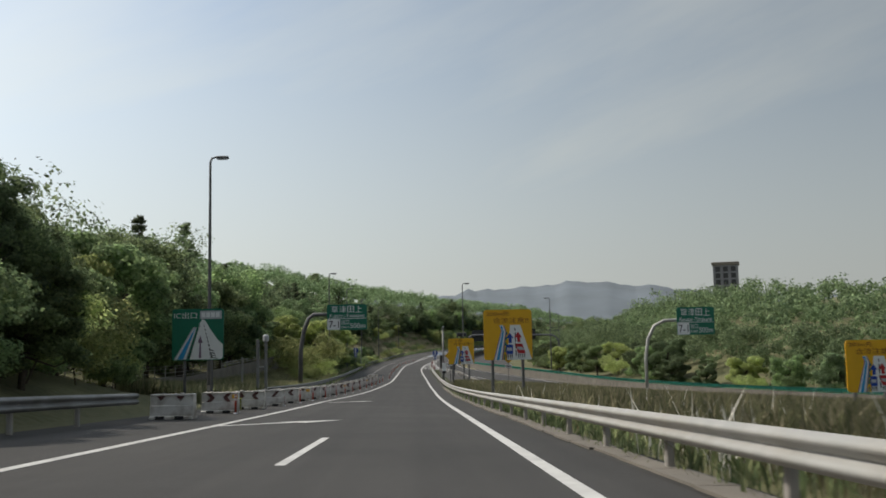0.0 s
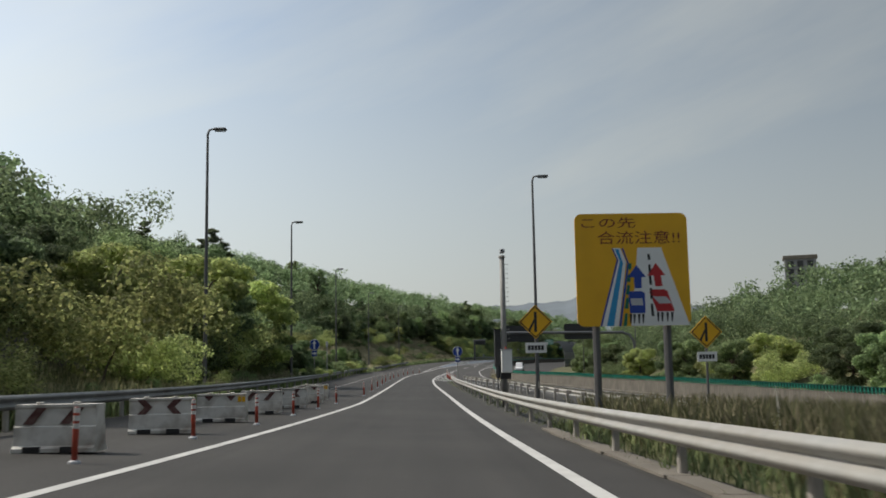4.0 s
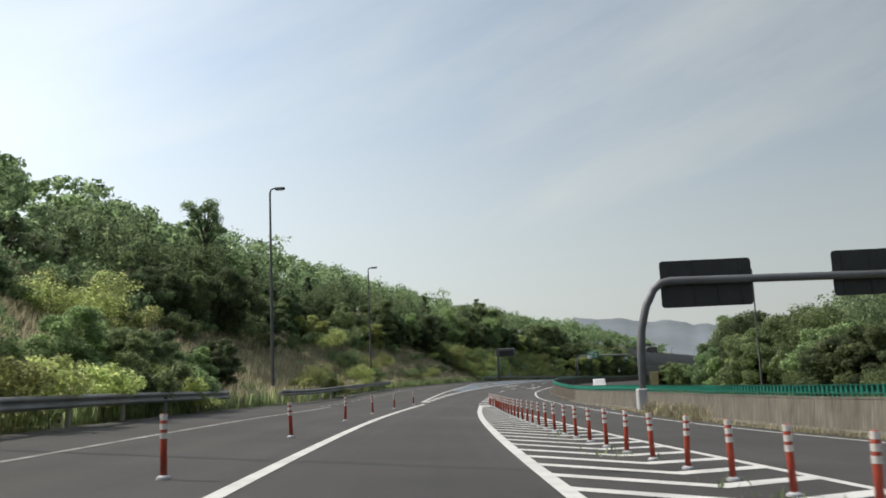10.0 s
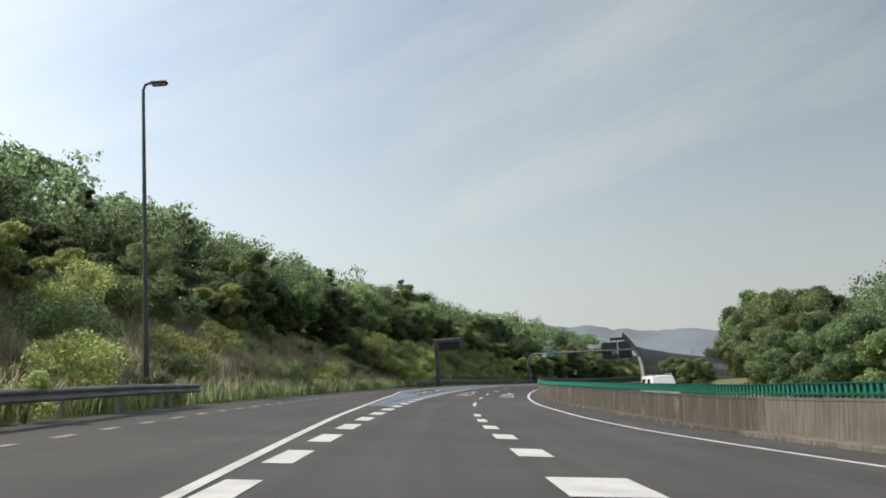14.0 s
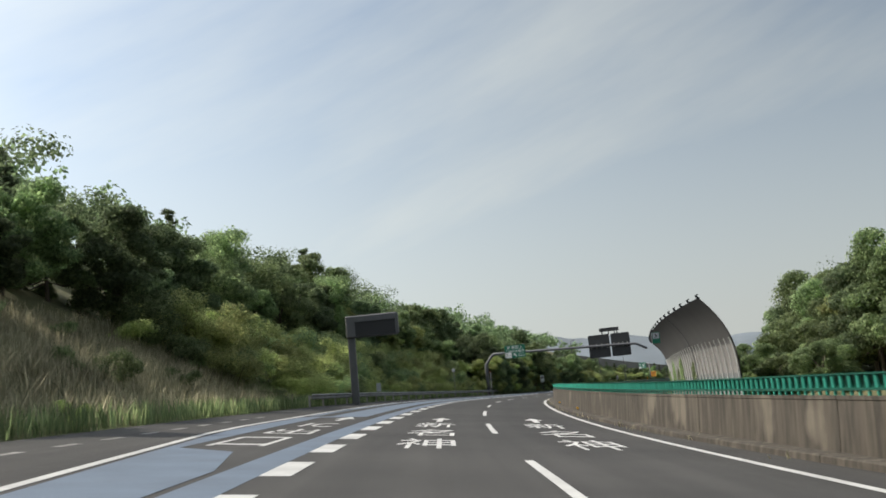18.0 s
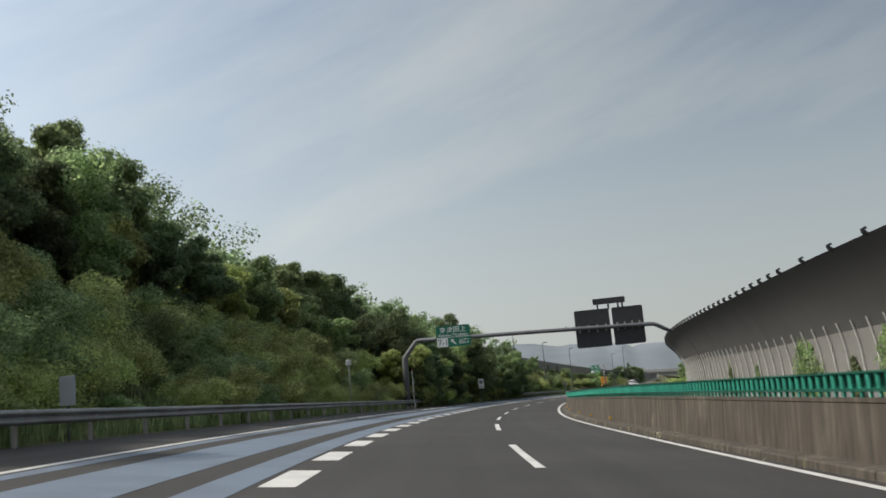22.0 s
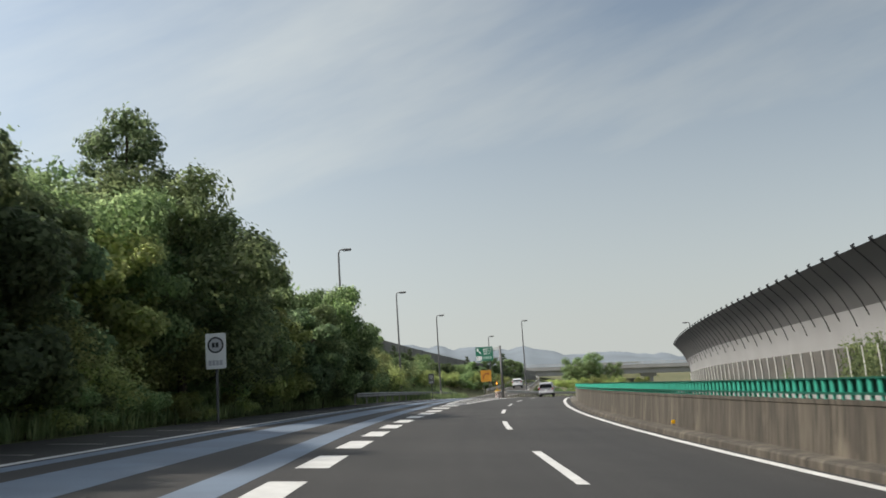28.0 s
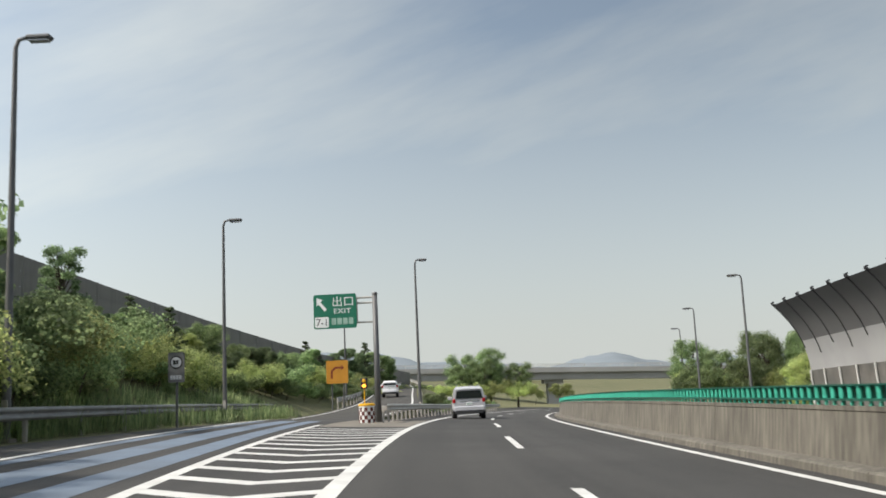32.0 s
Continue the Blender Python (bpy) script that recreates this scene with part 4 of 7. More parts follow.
_bays = np.arange(360.4, 558.5, 4.12)
for a in _bays:
    # panels from this profile row up carry the overhang's shade in their colour
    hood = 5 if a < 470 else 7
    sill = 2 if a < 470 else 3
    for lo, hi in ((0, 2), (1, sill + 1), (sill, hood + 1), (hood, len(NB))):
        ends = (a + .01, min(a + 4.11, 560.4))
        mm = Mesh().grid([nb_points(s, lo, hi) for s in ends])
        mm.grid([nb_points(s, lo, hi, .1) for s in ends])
        part("panel", mm, (M_WALLWIN if a < 470 else M_WALLWIN_DARK) if lo == 1 else (M_HOOD_SHADE if a < 470 else M_HOOD_SHADE_PALE) if lo == hood else M_WALL if a < 470 else M_WALL_PALE, wall, smooth=hi > 3)
    if round((a - 360.4) / 4.12) in (5, 21) or a > 480:
        for b, w, lo in ((a, .15, 2),) if a < 480 else ((a, .014, 5), (a + 2.06, .014, 6)):
            mm = Mesh()
            for q in (((b - w, -.05), (b + w, -.05)), ((b - w, .14), (b - w, -.05)), ((b + w, -.05), (b + w, .14))):
                mm.grid([nb_points(s, lo, len(NB), o) for s, o in q])
            part("rib", mm, M_DARK if a > 480 else M_POLE, wall)
    for b in (a, a + 2.06):
        part("pipe", Mesh().tube([Vector(p) for p in nb_points(b, 0, 7 if a < 470 else 4, -.09)], .045, 6), M_RIB, wall)
    for b in (a, a + 2.06)[:1 if a < 400 else 2]:
        x, z = float(_foot(b)) + (NB[-1][0] - 19.2) * float(_lean(b)), NB[-1][1] * float(_top(b))
        e = 1.0 if a < 470 else .62
        sec = [(x + .1, z - .1), (x - .12, z + .02), (x - .16, z + .2), (x + .02, z + .3), (x + .08, z + .22), (x - .04, z + .16), (x + .16, z + .02)]
        k = len(sec)
        mm = Mesh().add([tuple(_inv @ Vector(at(q, x + (u - x) * e, z + (w - z) * e)[0])) for q in (b - .09, b + .09) for u, w in sec], [tuple(range(k)), tuple(range(2 * k - 1, k - 1, -1))] + [(i, i + k, (i + 1) % k + k, (i + 1) % k) for i in range(k)])
        part("cleat", mm, M_DARK, wall)

# ---- guard rails ----
WAVE = [(-.02, 0), (.0, .012), (.045, .04), (.062, .065), (.062, .085), (.045, .112), (-.005, .145), (-.018, .165), (-.005, .185), (.045, .218), (.062, .245), (.062, .265), (.045, .29), (.0, .318), (-.02, .33)]


def rail_post(side):
    return Mesh().box(-.057, -.057, -.3, .057, .057, .70, bevel=.02).box(-side * .19, -.05, .5, -side * .05, .05, .68)


def guard_rail(label, a, b, d, top, side, step=4.0, steel=M_STEEL):
    """A two-wave beam rail: side +1 faces left traffic from the right verge, -1 the other way."""
    ob = thing("guard_rail", fr(a, float(d(a))), label, "guard rail", kind="structure")
    inv = ob.matrix_basis.inverted()
    pm = data_of("post", rail_post(side), M_POST)
    for s in np.arange(a, b, step):
        e = min(s + step + .15, b + .15)
        rows = []
        for q in np.linspace(s, e, 3):
            c = float(d(q))
            lift = .004 if q == e else 0
            rows.append([tuple(inv @ Vector(at(q, c - side * (.2 + x + lift), top - .33 + z + float(drop(q, c)))[0])) for x, z in WAVE])
        part("beam", Mesh().grid(rows), steel, ob, smooth=True)
        c = float(d(s))
        part("post", pm, M_POST, ob, m=inv @ fr(s + .3, c, top - .78 + float(drop(s, c))))
    return ob


RA = line_of([(-70, 3.3), (150, 3.3), (182, 3.85)])
RB = line_of([(96, 6.9), (143, 6.9), (168, 5.3), (180, 4.7)])
guard_rail("galvanised two-wave guard rail with weathered posts beside the lane", -40, 180, RA, .75, 1)
guard_rail("galvanised guard rail along the merging roadway", 96, 179, RB, .78, -1)
guard_rail("pale guard rail of the merging roadway half hidden in grass", -30, 90, lambda s: MAIN_LEFT(s) - 1.0, .78, -1)
RL = line_of([(-70, -8.7), (24, -8.6), (28.5, -8.4), (56, -9.0), (240, -9.1), (340, -8.8), (520, -9.2), (545, -10.4), (570, -12.0)])
# left rails: the trees' shade is put into their darker steel colour
for a, b in ((-40, 28), (57, 213), (224, 268), (347, 447), (511, 570)):
    guard_rail("galvanised guard rail in a grey darkened for the shaded shoulder", a, b, RL, .80, -1, steel=M_STEEL_DARKENED)

# ---- trees ----
rng = np.random.default_rng(7)


def unit(n):
    v = rng.normal(size=(n, 3))
    return v / np.linalg.norm(v, axis=1, keepdims=True)


def leaves_at(centres, normals, size, flat=0.6):
    """Loose four-cornered leaf sprays at centres, facing roughly along normals."""
    n = len(centres)
    nn = normals + flat * unit(n) + np.array([0, 0, .25])
    nn /= np.linalg.norm(nn, axis=1, keepdims=True)
    a = np.cross(nn, unit(n))
    a /= np.maximum(np.linalg.norm(a, axis=1, keepdims=True), 1e-6)
    b = np.cross(nn, a)
    k = (size * rng.uniform(.55, 1.35, n))[:, None]
    w = k * rng.uniform(.4, .8, (n, 1))
    bend = nn * k * .22
    return np.stack([centres - a * k, centres + b * w - bend, centres + a * k, centres - b * w - bend], 1)


def clumps(lobes, n, lo=.38, hi=.56):
    """Each lobe broken into a smaller heart and n bulges on its upper side."""
    out = []
    for c, r in lobes:
        c, r = np.array(c, float), np.array(r, float)
        out.append((c, r * .8))
        for u in unit(n):
            u[2] = abs(u[2]) * .9 - .25
            out.append((c + u * r * rng.uniform(.6, 1.05), r * rng.uniform(lo, hi)))
    return out


def lobes_crown(lobes, count, size, shell=.5, loose=0.0):
    """Leaves spread in and on a set of ellipsoid lobes: centre, radii."""
    vol = np.array([r[0] * r[1] * r[2] for c, r in lobes]) ** .67
    pick = rng.choice(len(lobes), count, p=vol / vol.sum())
    c = np.array([l[0] for l in lobes])[pick]
    r = np.array([l[1] for l in lobes])[pick]
    u = unit(count)
    rad = 1 - shell * rng.random(count) ** 2.6
    rad *= 1 + .12 * np.sin(u[:, 0] * 7 + pick) * np.sin(u[:, 2] * 6 + pick * 2) + .1 * rng.normal(size=count)
    if loose:
        rad *= np.exp(loose * rng.normal(size=count))
    return leaves_at(c + u * r * rad[:, None], u, size)


def tree_data(kind):
    """Trunk mesh and crown mesh of one tree form, standing at the origin."""
    hgt = {"oak": 7.5, "tall": 9.5, "round": 6.0, "thin": 8.0, "shrub": 2.6, "bush": 1.8, "pine": 9.0, "vine": 4.2, "airy": 7.5, "wispy": 8.5}[kind]
    trunk, lobes = Mesh(), []
    if kind in ("shrub", "bush", "vine"):
        k = {"shrub": 8, "bush": 6, "vine": 11}[kind]
        for i in range(k):
            a, q = i * 2.4, rng.uniform(.2, .5) * hgt
            x, y, z = math.cos(a) * q, math.sin(a) * q, hgt * rng.uniform(.3, .75)
            lobes.append(((x, y, z), (hgt * .26, hgt * .26, hgt * .22)))
            if i == 0:
                trunk.tube([(0, 0, -.3), (x * .4, y * .4, z * .5), (x, y, z)], [.05, .03, .012], 5)
        cnt, size = {"shrub": (5200, .062), "bush": (3200, .05), "vine": (8000, .07)}[kind]
    elif kind == "pine":
        trunk.tube([(0, 0, -.5), (.15, .05, hgt * .5), (0, .12, hgt)], [.17, .1, .025], 7)
        tufts, ways = [], []
        for z in np.arange(hgt * .3, hgt, .42):
            r = ((hgt - z) * .3 + .3) * (.7 + .5 * rng.random())
            for j in range(5):
                a = z * 5 + j * 1.26 + rng.uniform(-.5, .5)
                q = r * rng.uniform(.65, 1.15)
                x, y, rise = math.cos(a) * q, math.sin(a) * q, rng.uniform(.1, .5) * q
                z = z + rng.uniform(-.2, .2)
                trunk.tube([(0, 0, z), (x * .6, y * .6, z + rise * .4), (x, y, z + rise)], [.035, .022, .01], 4)
                for f in (.3, .5, .7, .85, 1.0):
                    tufts.append((x * f + rng.normal() * .08, y * f + rng.normal() * .08, z + rise * f + .05))
                    ways.append((x * .5, y * .5, .55 * q + .25))
        tufts.append((0, .12, hgt))
        ways.append((0, 0, 1))
        n = 22
        c, w = np.repeat(np.array(tufts), n, 0), np.repeat(np.array(ways), n, 0)
        w = w / np.linalg.norm(w, axis=1, keepdims=True) + .75 * unit(len(w))
        w /= np.linalg.norm(w, axis=1, keepdims=True)
        v = np.cross(w, unit(len(w)))
        v /= np.linalg.norm(v, axis=1, keepdims=True)
        ln = (.36 * rng.uniform(.6, 1.25, len(w)))[:, None]
        return trunk, np.stack([c, c + w * ln * .5 + v * .035, c + w * ln, c + w * ln * .5 - v * .035], 1)
    else:
        lean = rng.uniform(-.5, .5, 2)
        trunk.tube([(0, 0, -.6), (lean[0] * .3, lean[1] * .3, hgt * .3), (lean[0], lean[1], hgt * .62)], [.2, .14, .07], 8)
        k = {"oak": 17, "tall": 16, "round": 14, "thin": 10, "airy": 26, "wispy": 34}[kind]
        wide = {"oak": .42, "tall": .27, "round": .42, "thin": .2, "airy": .33, "wispy": .19}[kind]
        for i in range(k):
            a, f = i * 2.399, (i + .5) / k
            q = hgt * wide * (1 - .55 * abs(f - .45)) * rng.uniform(.55, 1.0)
            x, y, z = lean[0] + math.cos(a) * q, lean[1] + math.sin(a) * q, hgt * (.2 + .7 * f)
            trunk.tube([(lean[0] * .5, lean[1] * .5, hgt * (.25 + .3 * f)), (x * .6, y * .6, z - .5), (x, y, z)], [.07, .045, .015], 5)
            r = hgt * (rng.uniform(.12, .21) if kind not in ("airy", "wispy") else rng.uniform(.07, .13) if kind == "airy" else rng.uniform(.04, .08))
            lobes.append(((x, y, z), (r, r, r * rng.uniform(.65, .85))))
        cnt, size = {"oak": 30000, "tall": 26000, "round": 25000, "thin": 6500, "airy": 17000, "wispy": 12000}[kind], .105 if kind not in ("airy", "wispy") else .08
    if kind in ("thin", "airy", "wispy"):
        return trunk, lobes_crown(lobes, cnt, size, .8, .1 if kind == "wispy" else .15 if kind == "airy" else 0)
    return trunk, lobes_crown(clumps(lobes, 5, .32, .55), cnt, size)


FORMS = {}
for kind, mats in (("oak", (0, 1)), ("oak", (1, 0)), ("tall", (0, 1)), ("tall", (1,)), ("round", (1, 2)), ("round", (0,)), ("thin", (1,)), ("pine", (3,)), ("pine", (3,)), ("shrub", (2, 1)), ("shrub", (1,)), ("bush", (1, 2)), ("vine", (2,)), ("vine", (2, 1))):
    tr, cr = tree_data(kind)
    tm = data_of("trunk", tr, M_BARK)
    FORMS.setdefault(kind, []).append((tm, [quads("crown", cr, M_PINE if i == 3 else M_LEAF[i]) for i in mats]))

_keep, rng = rng, np.random.default_rng(21)
for mats in ((1,), (1, 2)):
    tr, cr = tree_data("airy")
    FORMS.setdefault("airy", []).append((data_of("trunk", tr, M_BARK), [quads("crown", cr, M_LEAF[i]) for i in mats]))
FORMS["thin"] = []
for i in (0, 1):
    tr, cr = tree_data("wispy")
    FORMS["thin"].append((data_of("trunk", tr, M_BARK), [quads("crown", cr, M_LEAF[i])]))
rng = _keep

LABELS = {"oak": "broad dark-green leafy tree on the wooded slope", "tall": "tall dense green tree on the wooded slope", "round": "rounded fresh-green tree at the edge of the wood", "thin": "slender light tree rising over the wood",
          "airy": "loose airy green tree beside the road", "pine": "dark ragged pine standing over the wood", "shrub": "yellow-green leafy shrub on the road bank", "bush": "low green bush on the road bank", "vine": "bright green vine-covered thicket on the road bank"}


def ground_z(s, d):
    p = at(s, d)[0]
    base = at(s, 0)[0][2]
    near = min(1, max(0, (abs(d) - 45) / 60))
    return p[2] * (1 - near) + base * near + float(relief(s, d)) - .07


def plant(kind, s, d, scale=1.0, sink=0.1, name=None):
    tm, crowns = FORMS[kind][rng.integers(len(FORMS[kind]))]
    p = at(s, d)[0]
    k = scale * rng.uniform(.85, 1.15)
    mt = pose(p[0], p[1], ground_z(s, d) - sink, 0, 0, rng.uniform(0, 360)) @ Matrix.Diagonal((k * rng.uniform(.9, 1.15), k * rng.uniform(.9, 1.15), k, 1))
    ob = thing(name or {"shrub": "shrub", "bush": "bush", "vine": "thicket", "pine": "pine_tree"}.get(kind, "tree"), mt, LABELS[kind], {"shrub": "shrub", "bush": "bush", "vine": "thicket"}.get(kind, "tree"), "roadside plants" if kind in ("shrub", "bush", "vine") else "trees of the wood")
    part("trunk" if kind not in ("shrub", "bush", "vine") else "stem", tm, M_BARK, ob)
    part("crown", crowns[rng.integers(len(crowns))], None, ob)
    return ob


def row(a, b, step, d, spread, kinds, scale=1.0):
    for s in np.arange(a, b, step):
        dd = (d(s) if callable(d) else d) + rng.uniform(-spread, spread)
        plant(kinds[rng.integers(len(kinds))], s + rng.uniform(-.4, .4) * step, dd, scale)


WOOD_L = line_of([(-70, -16), (20, -15), (55, -19), (100, -21), (130, -18), (240, -19.5), (300, -20), (340, -20.5), (400, -21), (438, -20), (455, -15), (500, -14.5), (545, -17), (600, -22)])
FRONT = line_of([(-40, .85), (30, .85), (45, 1.1), (60, 1.25), (80, 1.32), (95, 1.3), (115, 1.0), (135, .88), (148, .78), (163, .78), (172, .7), (182, .5), (195, .38), (222, .36), (238, .66), (245, .65), (275, .6), (292, .58), (305, .72), (320, .82), (335, .82), (345, .85), (365, .88), (396, .92), (404, 1.12), (430, 1.15), (450, .9), (470, .82), (500, .82), (516, .86), (530, .5), (548, .5)])
for s in np.arange(-40, 548, 4.6):
    plant(("oak", "round", "tall", "oak", "round")[rng.integers(5)], s + rng.uniform(-1.5, 1.5), float(WOOD_L(s)) + rng.uniform(-1.2, 1.2), float(FRONT(s)))
for s in np.arange(-40, 500, 24):
    plant("pine", s + rng.uniform(-6, 6), float(WOOD_L(s)) - 5 + rng.uniform(-2, 2), float(FRONT(s)) * (.55 if s == 440 else 1.1))
row(446, 528, 3.6, lambda s: WOOD_L(s) + 3.2, .8, ("shrub", "vine", "vine", "shrub", "vine"), .95)
row(346, 444, 2.2, lambda s: RL(s) - 1.9, .4, ("vine", "shrub", "vine", "bush"), .62)
row(345, 444, 2.3, lambda s: RL(s) - 3.9, .6, ("vine", "vine", "shrub", "vine"), .8)
row(343, 444, 2.6, lambda s: RL(s) - 6.2, .7, ("vine", "vine", "shrub"), .95)
row(340, 444, 3.2, lambda s: RL(s) - 8.6, .7, ("vine", "shrub", "vine"), .9)
row(92, 326, 6.0, lambda s: RL(s) - 1.6, .5, ("bush", "shrub", "vine", "bush", "bush"), .66)
row(100, 140, 4.4, lambda s: WOOD_L(s) + 2.6, 1.0, ("shrub", "vine", "bush", "vine"), .95)
row(140, 318, 7.5, lambda s: WOOD_L(s) + 2.6, 1.0, ("shrub", "vine", "bush", "vine"), .95)
row(-20, 60, 4.0, lambda s: WOOD_L(s) + 2.4, .8, ("shrub", "vine", "shrub"), 1.0)
row(152, 214, 2.1, lambda s: RL(s) - 1.1, .3, ("bush", "shrub", "bush"), .8)
row(111, 150, 3.4, -12.6, .9, ("vine", "vine", "shrub"), .95)
plant("vine", 108, -12.2, 1.25)
row(126, 152, 3.4, -13.4, .8, ("vine", "vine", "round"), 1.15)
for s, k in ((158, .9), (165, 1.0), (171, .8), (178, .95), (197, 1.05), (201, 1.15), (205, 1.2), (209, 1.0), (243, .9), (255, .8)):
    plant("bush", s, float(RL(s)) - .35, k)
row(262, 300, 11, -12.5, 1.0, ("vine", "shrub"), .8)
row(444, 477, 2.9, lambda s: -12.0 if s > 468 else -10.3, .4, ("round", "oak", "round", "oak"), .92)
row(478, 488, 2.6, lambda s: -12.0 if s < 482 else -10.6, .4, ("tall", "oak", "thin"), 1.0)
row(488, 509, 2.9, -10.3, .4, ("round", "oak", "round"), .92)
row(509, 522, 2.9, -10.8, .4, ("round", "oak", "round"), .68)
row(449, 511, 2.0, -9.9, .3, ("bush", "bush", "shrub"), .85)
# nearer row, mostly out of view, added to shade the verge and rail
row(-8, 36, 3.4, lambda s: -12.6 if s < 24 else -14.2, .8, ("oak", "round", "oak"), .62)
for s, d, k in ((31, -14.2, .8), (34.5, -15, .9), (38, -15.6, .8)):
    plant("thin", s, d, k)
row(516, 546, 2.2, lambda s: RL(s) - 2.4, .6, ("vine", "shrub", "vine"), 1.0)
row(546, 640, 2.4, lambda s: RL(s) - 2.6, .8, ("shrub", "bush", "vine", "shrub"), .72)
row(512, 640, 2.7, lambda s: RL(s) - 6.0, 1.2, ("shrub", "vine", "shrub", "vine"), .5)
row(516, 640, 3.2, lambda s: RL(s) - 9.0, 1.2, ("vine", "shrub", "vine"), .45)
for s, d, k, c in ((538, -15, "tall", .72), (541, -15.5, "round", .7), (620, -20, "oak", .8), (625, -19, "pine", .7), (615, -21, "round", .7), (630, -19, "oak", .8)):
    plant(k, s, d, c)

for s, d, k, c in ((268, -28, "thin", 1.2), (311, -48, "thin", 1.05), (517, -12.6, "thin", .95), (520.5, -13.2, "thin", 1.0), (524, -13.4, "thin", .85), (528, -13.8, "thin", .7), (398, -26, "oak", 1.2), (406, -27, "oak", 1.3), (413, -25.5, "oak", 1.25), (421, -26, "round", 1.15), (429, -24.5, "oak", .8),  (484, -13.2, "thin", 1.3), (164, -19, "pine", .85), (168, -21, "pine", .95), (173, -20, "pine", .85), (178, -22, "pine", .8), (184, -23, "pine", .75), (188, -25, "pine", .78), (193, -28, "pine", .75), (176, -24, "pine", .9)):
    plant(k, s, d, c)
FRONT_R = line_of([(-20, .6), (130, .75), (230, 1.0), (285, 1.0), (305, .7), (348, .75), (365, 1.15), (440, 1.2)])
WOOD_R = line_of([(-70, 60), (0, 52), (80, 45), (140, 38), (200, 34), (262, 30), (300, 30), (330, 32), (360, 34.5), (425, 35), (600, 40)])
row(-20, 140, 6.0, WOOD_R, 1.5, ("round", "oak", "vine", "shrub", "round"), .7)
row(140, 350, 6.0, WOOD_R, 1.5, ("round", "oak", "vine", "shrub", "round"), 1.0)
row(250, 300, 4.6, lambda s: WOOD_R(s) + 2, 1, ("round", "oak", "tall"), 1.1)
row(300, 352, 4.6, lambda s: WOOD_R(s) + 3, 1, ("round", "oak", "vine"), .72)
row(353, 432, 4.6, lambda s: WOOD_R(s) + 2 + 2 * (s < 395), 1, ("round", "oak", "tall"), 1.45)
row(364, 440, 2.8, 24.5, 1.5, ("round", "oak", "vine"), .65)


def woodland(name, label, cells, size, per, tall, front):
    """Far canopy: many small leaf sprays in one mesh."""
    out = []
    for s, d in cells:
        p = at(s, d)[0]
        z = ground_z(s, d)
        h = tall * float(front(s)) * rng.choice((.75, .88, .95, 1.02, 1.14))
        lob = []
        for i in range(5):
            a = rng.uniform(0, 6.28)
            q = h * rng.uniform(.05, .45)
            r = h * rng.uniform(.19, .31)
            lob.append(((p[0] + math.cos(a) * q, p[1] + math.sin(a) * q, z + h * rng.uniform(.45, .92)), (r, r, r * .8)))
        out.append(lobes_crown(clumps(lob, 3, .35, .6), per, size))
    ob = part(name, quads(name, np.concatenate(out), M_LEAF[0]), None)
    return tagged(ob, label, "woodland", kind="stuff")


BACK = line_of([(-60, .85), (60, 1), (120, 1), (160, .7), (175, .6), (195, .3), (234, .3), (248, .65), (295, .7), (312, .88), (335, .88), (365, .95), (520, .9), (560, .7)])
cells = [(s + rng.uniform(-2.5, 2.5), WOOD_L(s) - 11 - r * 5.5 + rng.uniform(-2, 2)) for s in np.arange(-60, 570, 5.5) for r in range(8)]
woodland("woodland", "dense dark green wood covering the hill", cells, .28, 300, 7.6, BACK)
cells = [(s + rng.uniform(-2, 2), WOOD_L(s) - 5.5 + rng.uniform(-1.5, 1.5)) for s in np.arange(-40, 540, 4.2)]
woodland("woodland", "dense green wood behind the roadside trees", cells, .14, 1500, 8.4, FRONT)
cells = [(s + rng.uniform(-2, 2), WOOD_R(s) + 6 + rng.uniform(-1.5, 1.5)) for s in np.arange(-20, 440, 4.5)]
woodland("woodland", "green wood rising behind the opposite roadway", cells, .15, 1500, 9.2, FRONT_R)
cells = [(s + rng.uniform(-2.5, 2.5), WOOD_R(s) + 12 + r * 6 + rng.uniform(-2, 2)) for s in np.arange(-60, 440, 6) for r in range(7)]
woodland("woodland", "green wood on the hill beyond the opposite roadway", cells, .28, 200, 7.2, lambda s: min(1, FRONT_R(s)))
cells = [(s + rng.uniform(-1.6, 1.6), d + rng.uniform(-1.6, 1.6)) for s in np.arange(-40, 262, 2.8) for d in np.arange(44, 76, 3.0) if d > BARRIER(s) + 14]
woodland("undergrowth", "low green undergrowth on the hillside", cells, .17, 110, 3.0, lambda s: 1)
cells = [(s + rng.uniform(-1.2, 1.2), d + rng.uniform(-1.2, 1.2)) for s in np.arange(160, 320, 2.4) for d in np.arange(-36, -18.4, 2.4)]
woodland("undergrowth", "low green undergrowth on the cut slope", cells, .13, 210, 2.3, lambda s: 1)


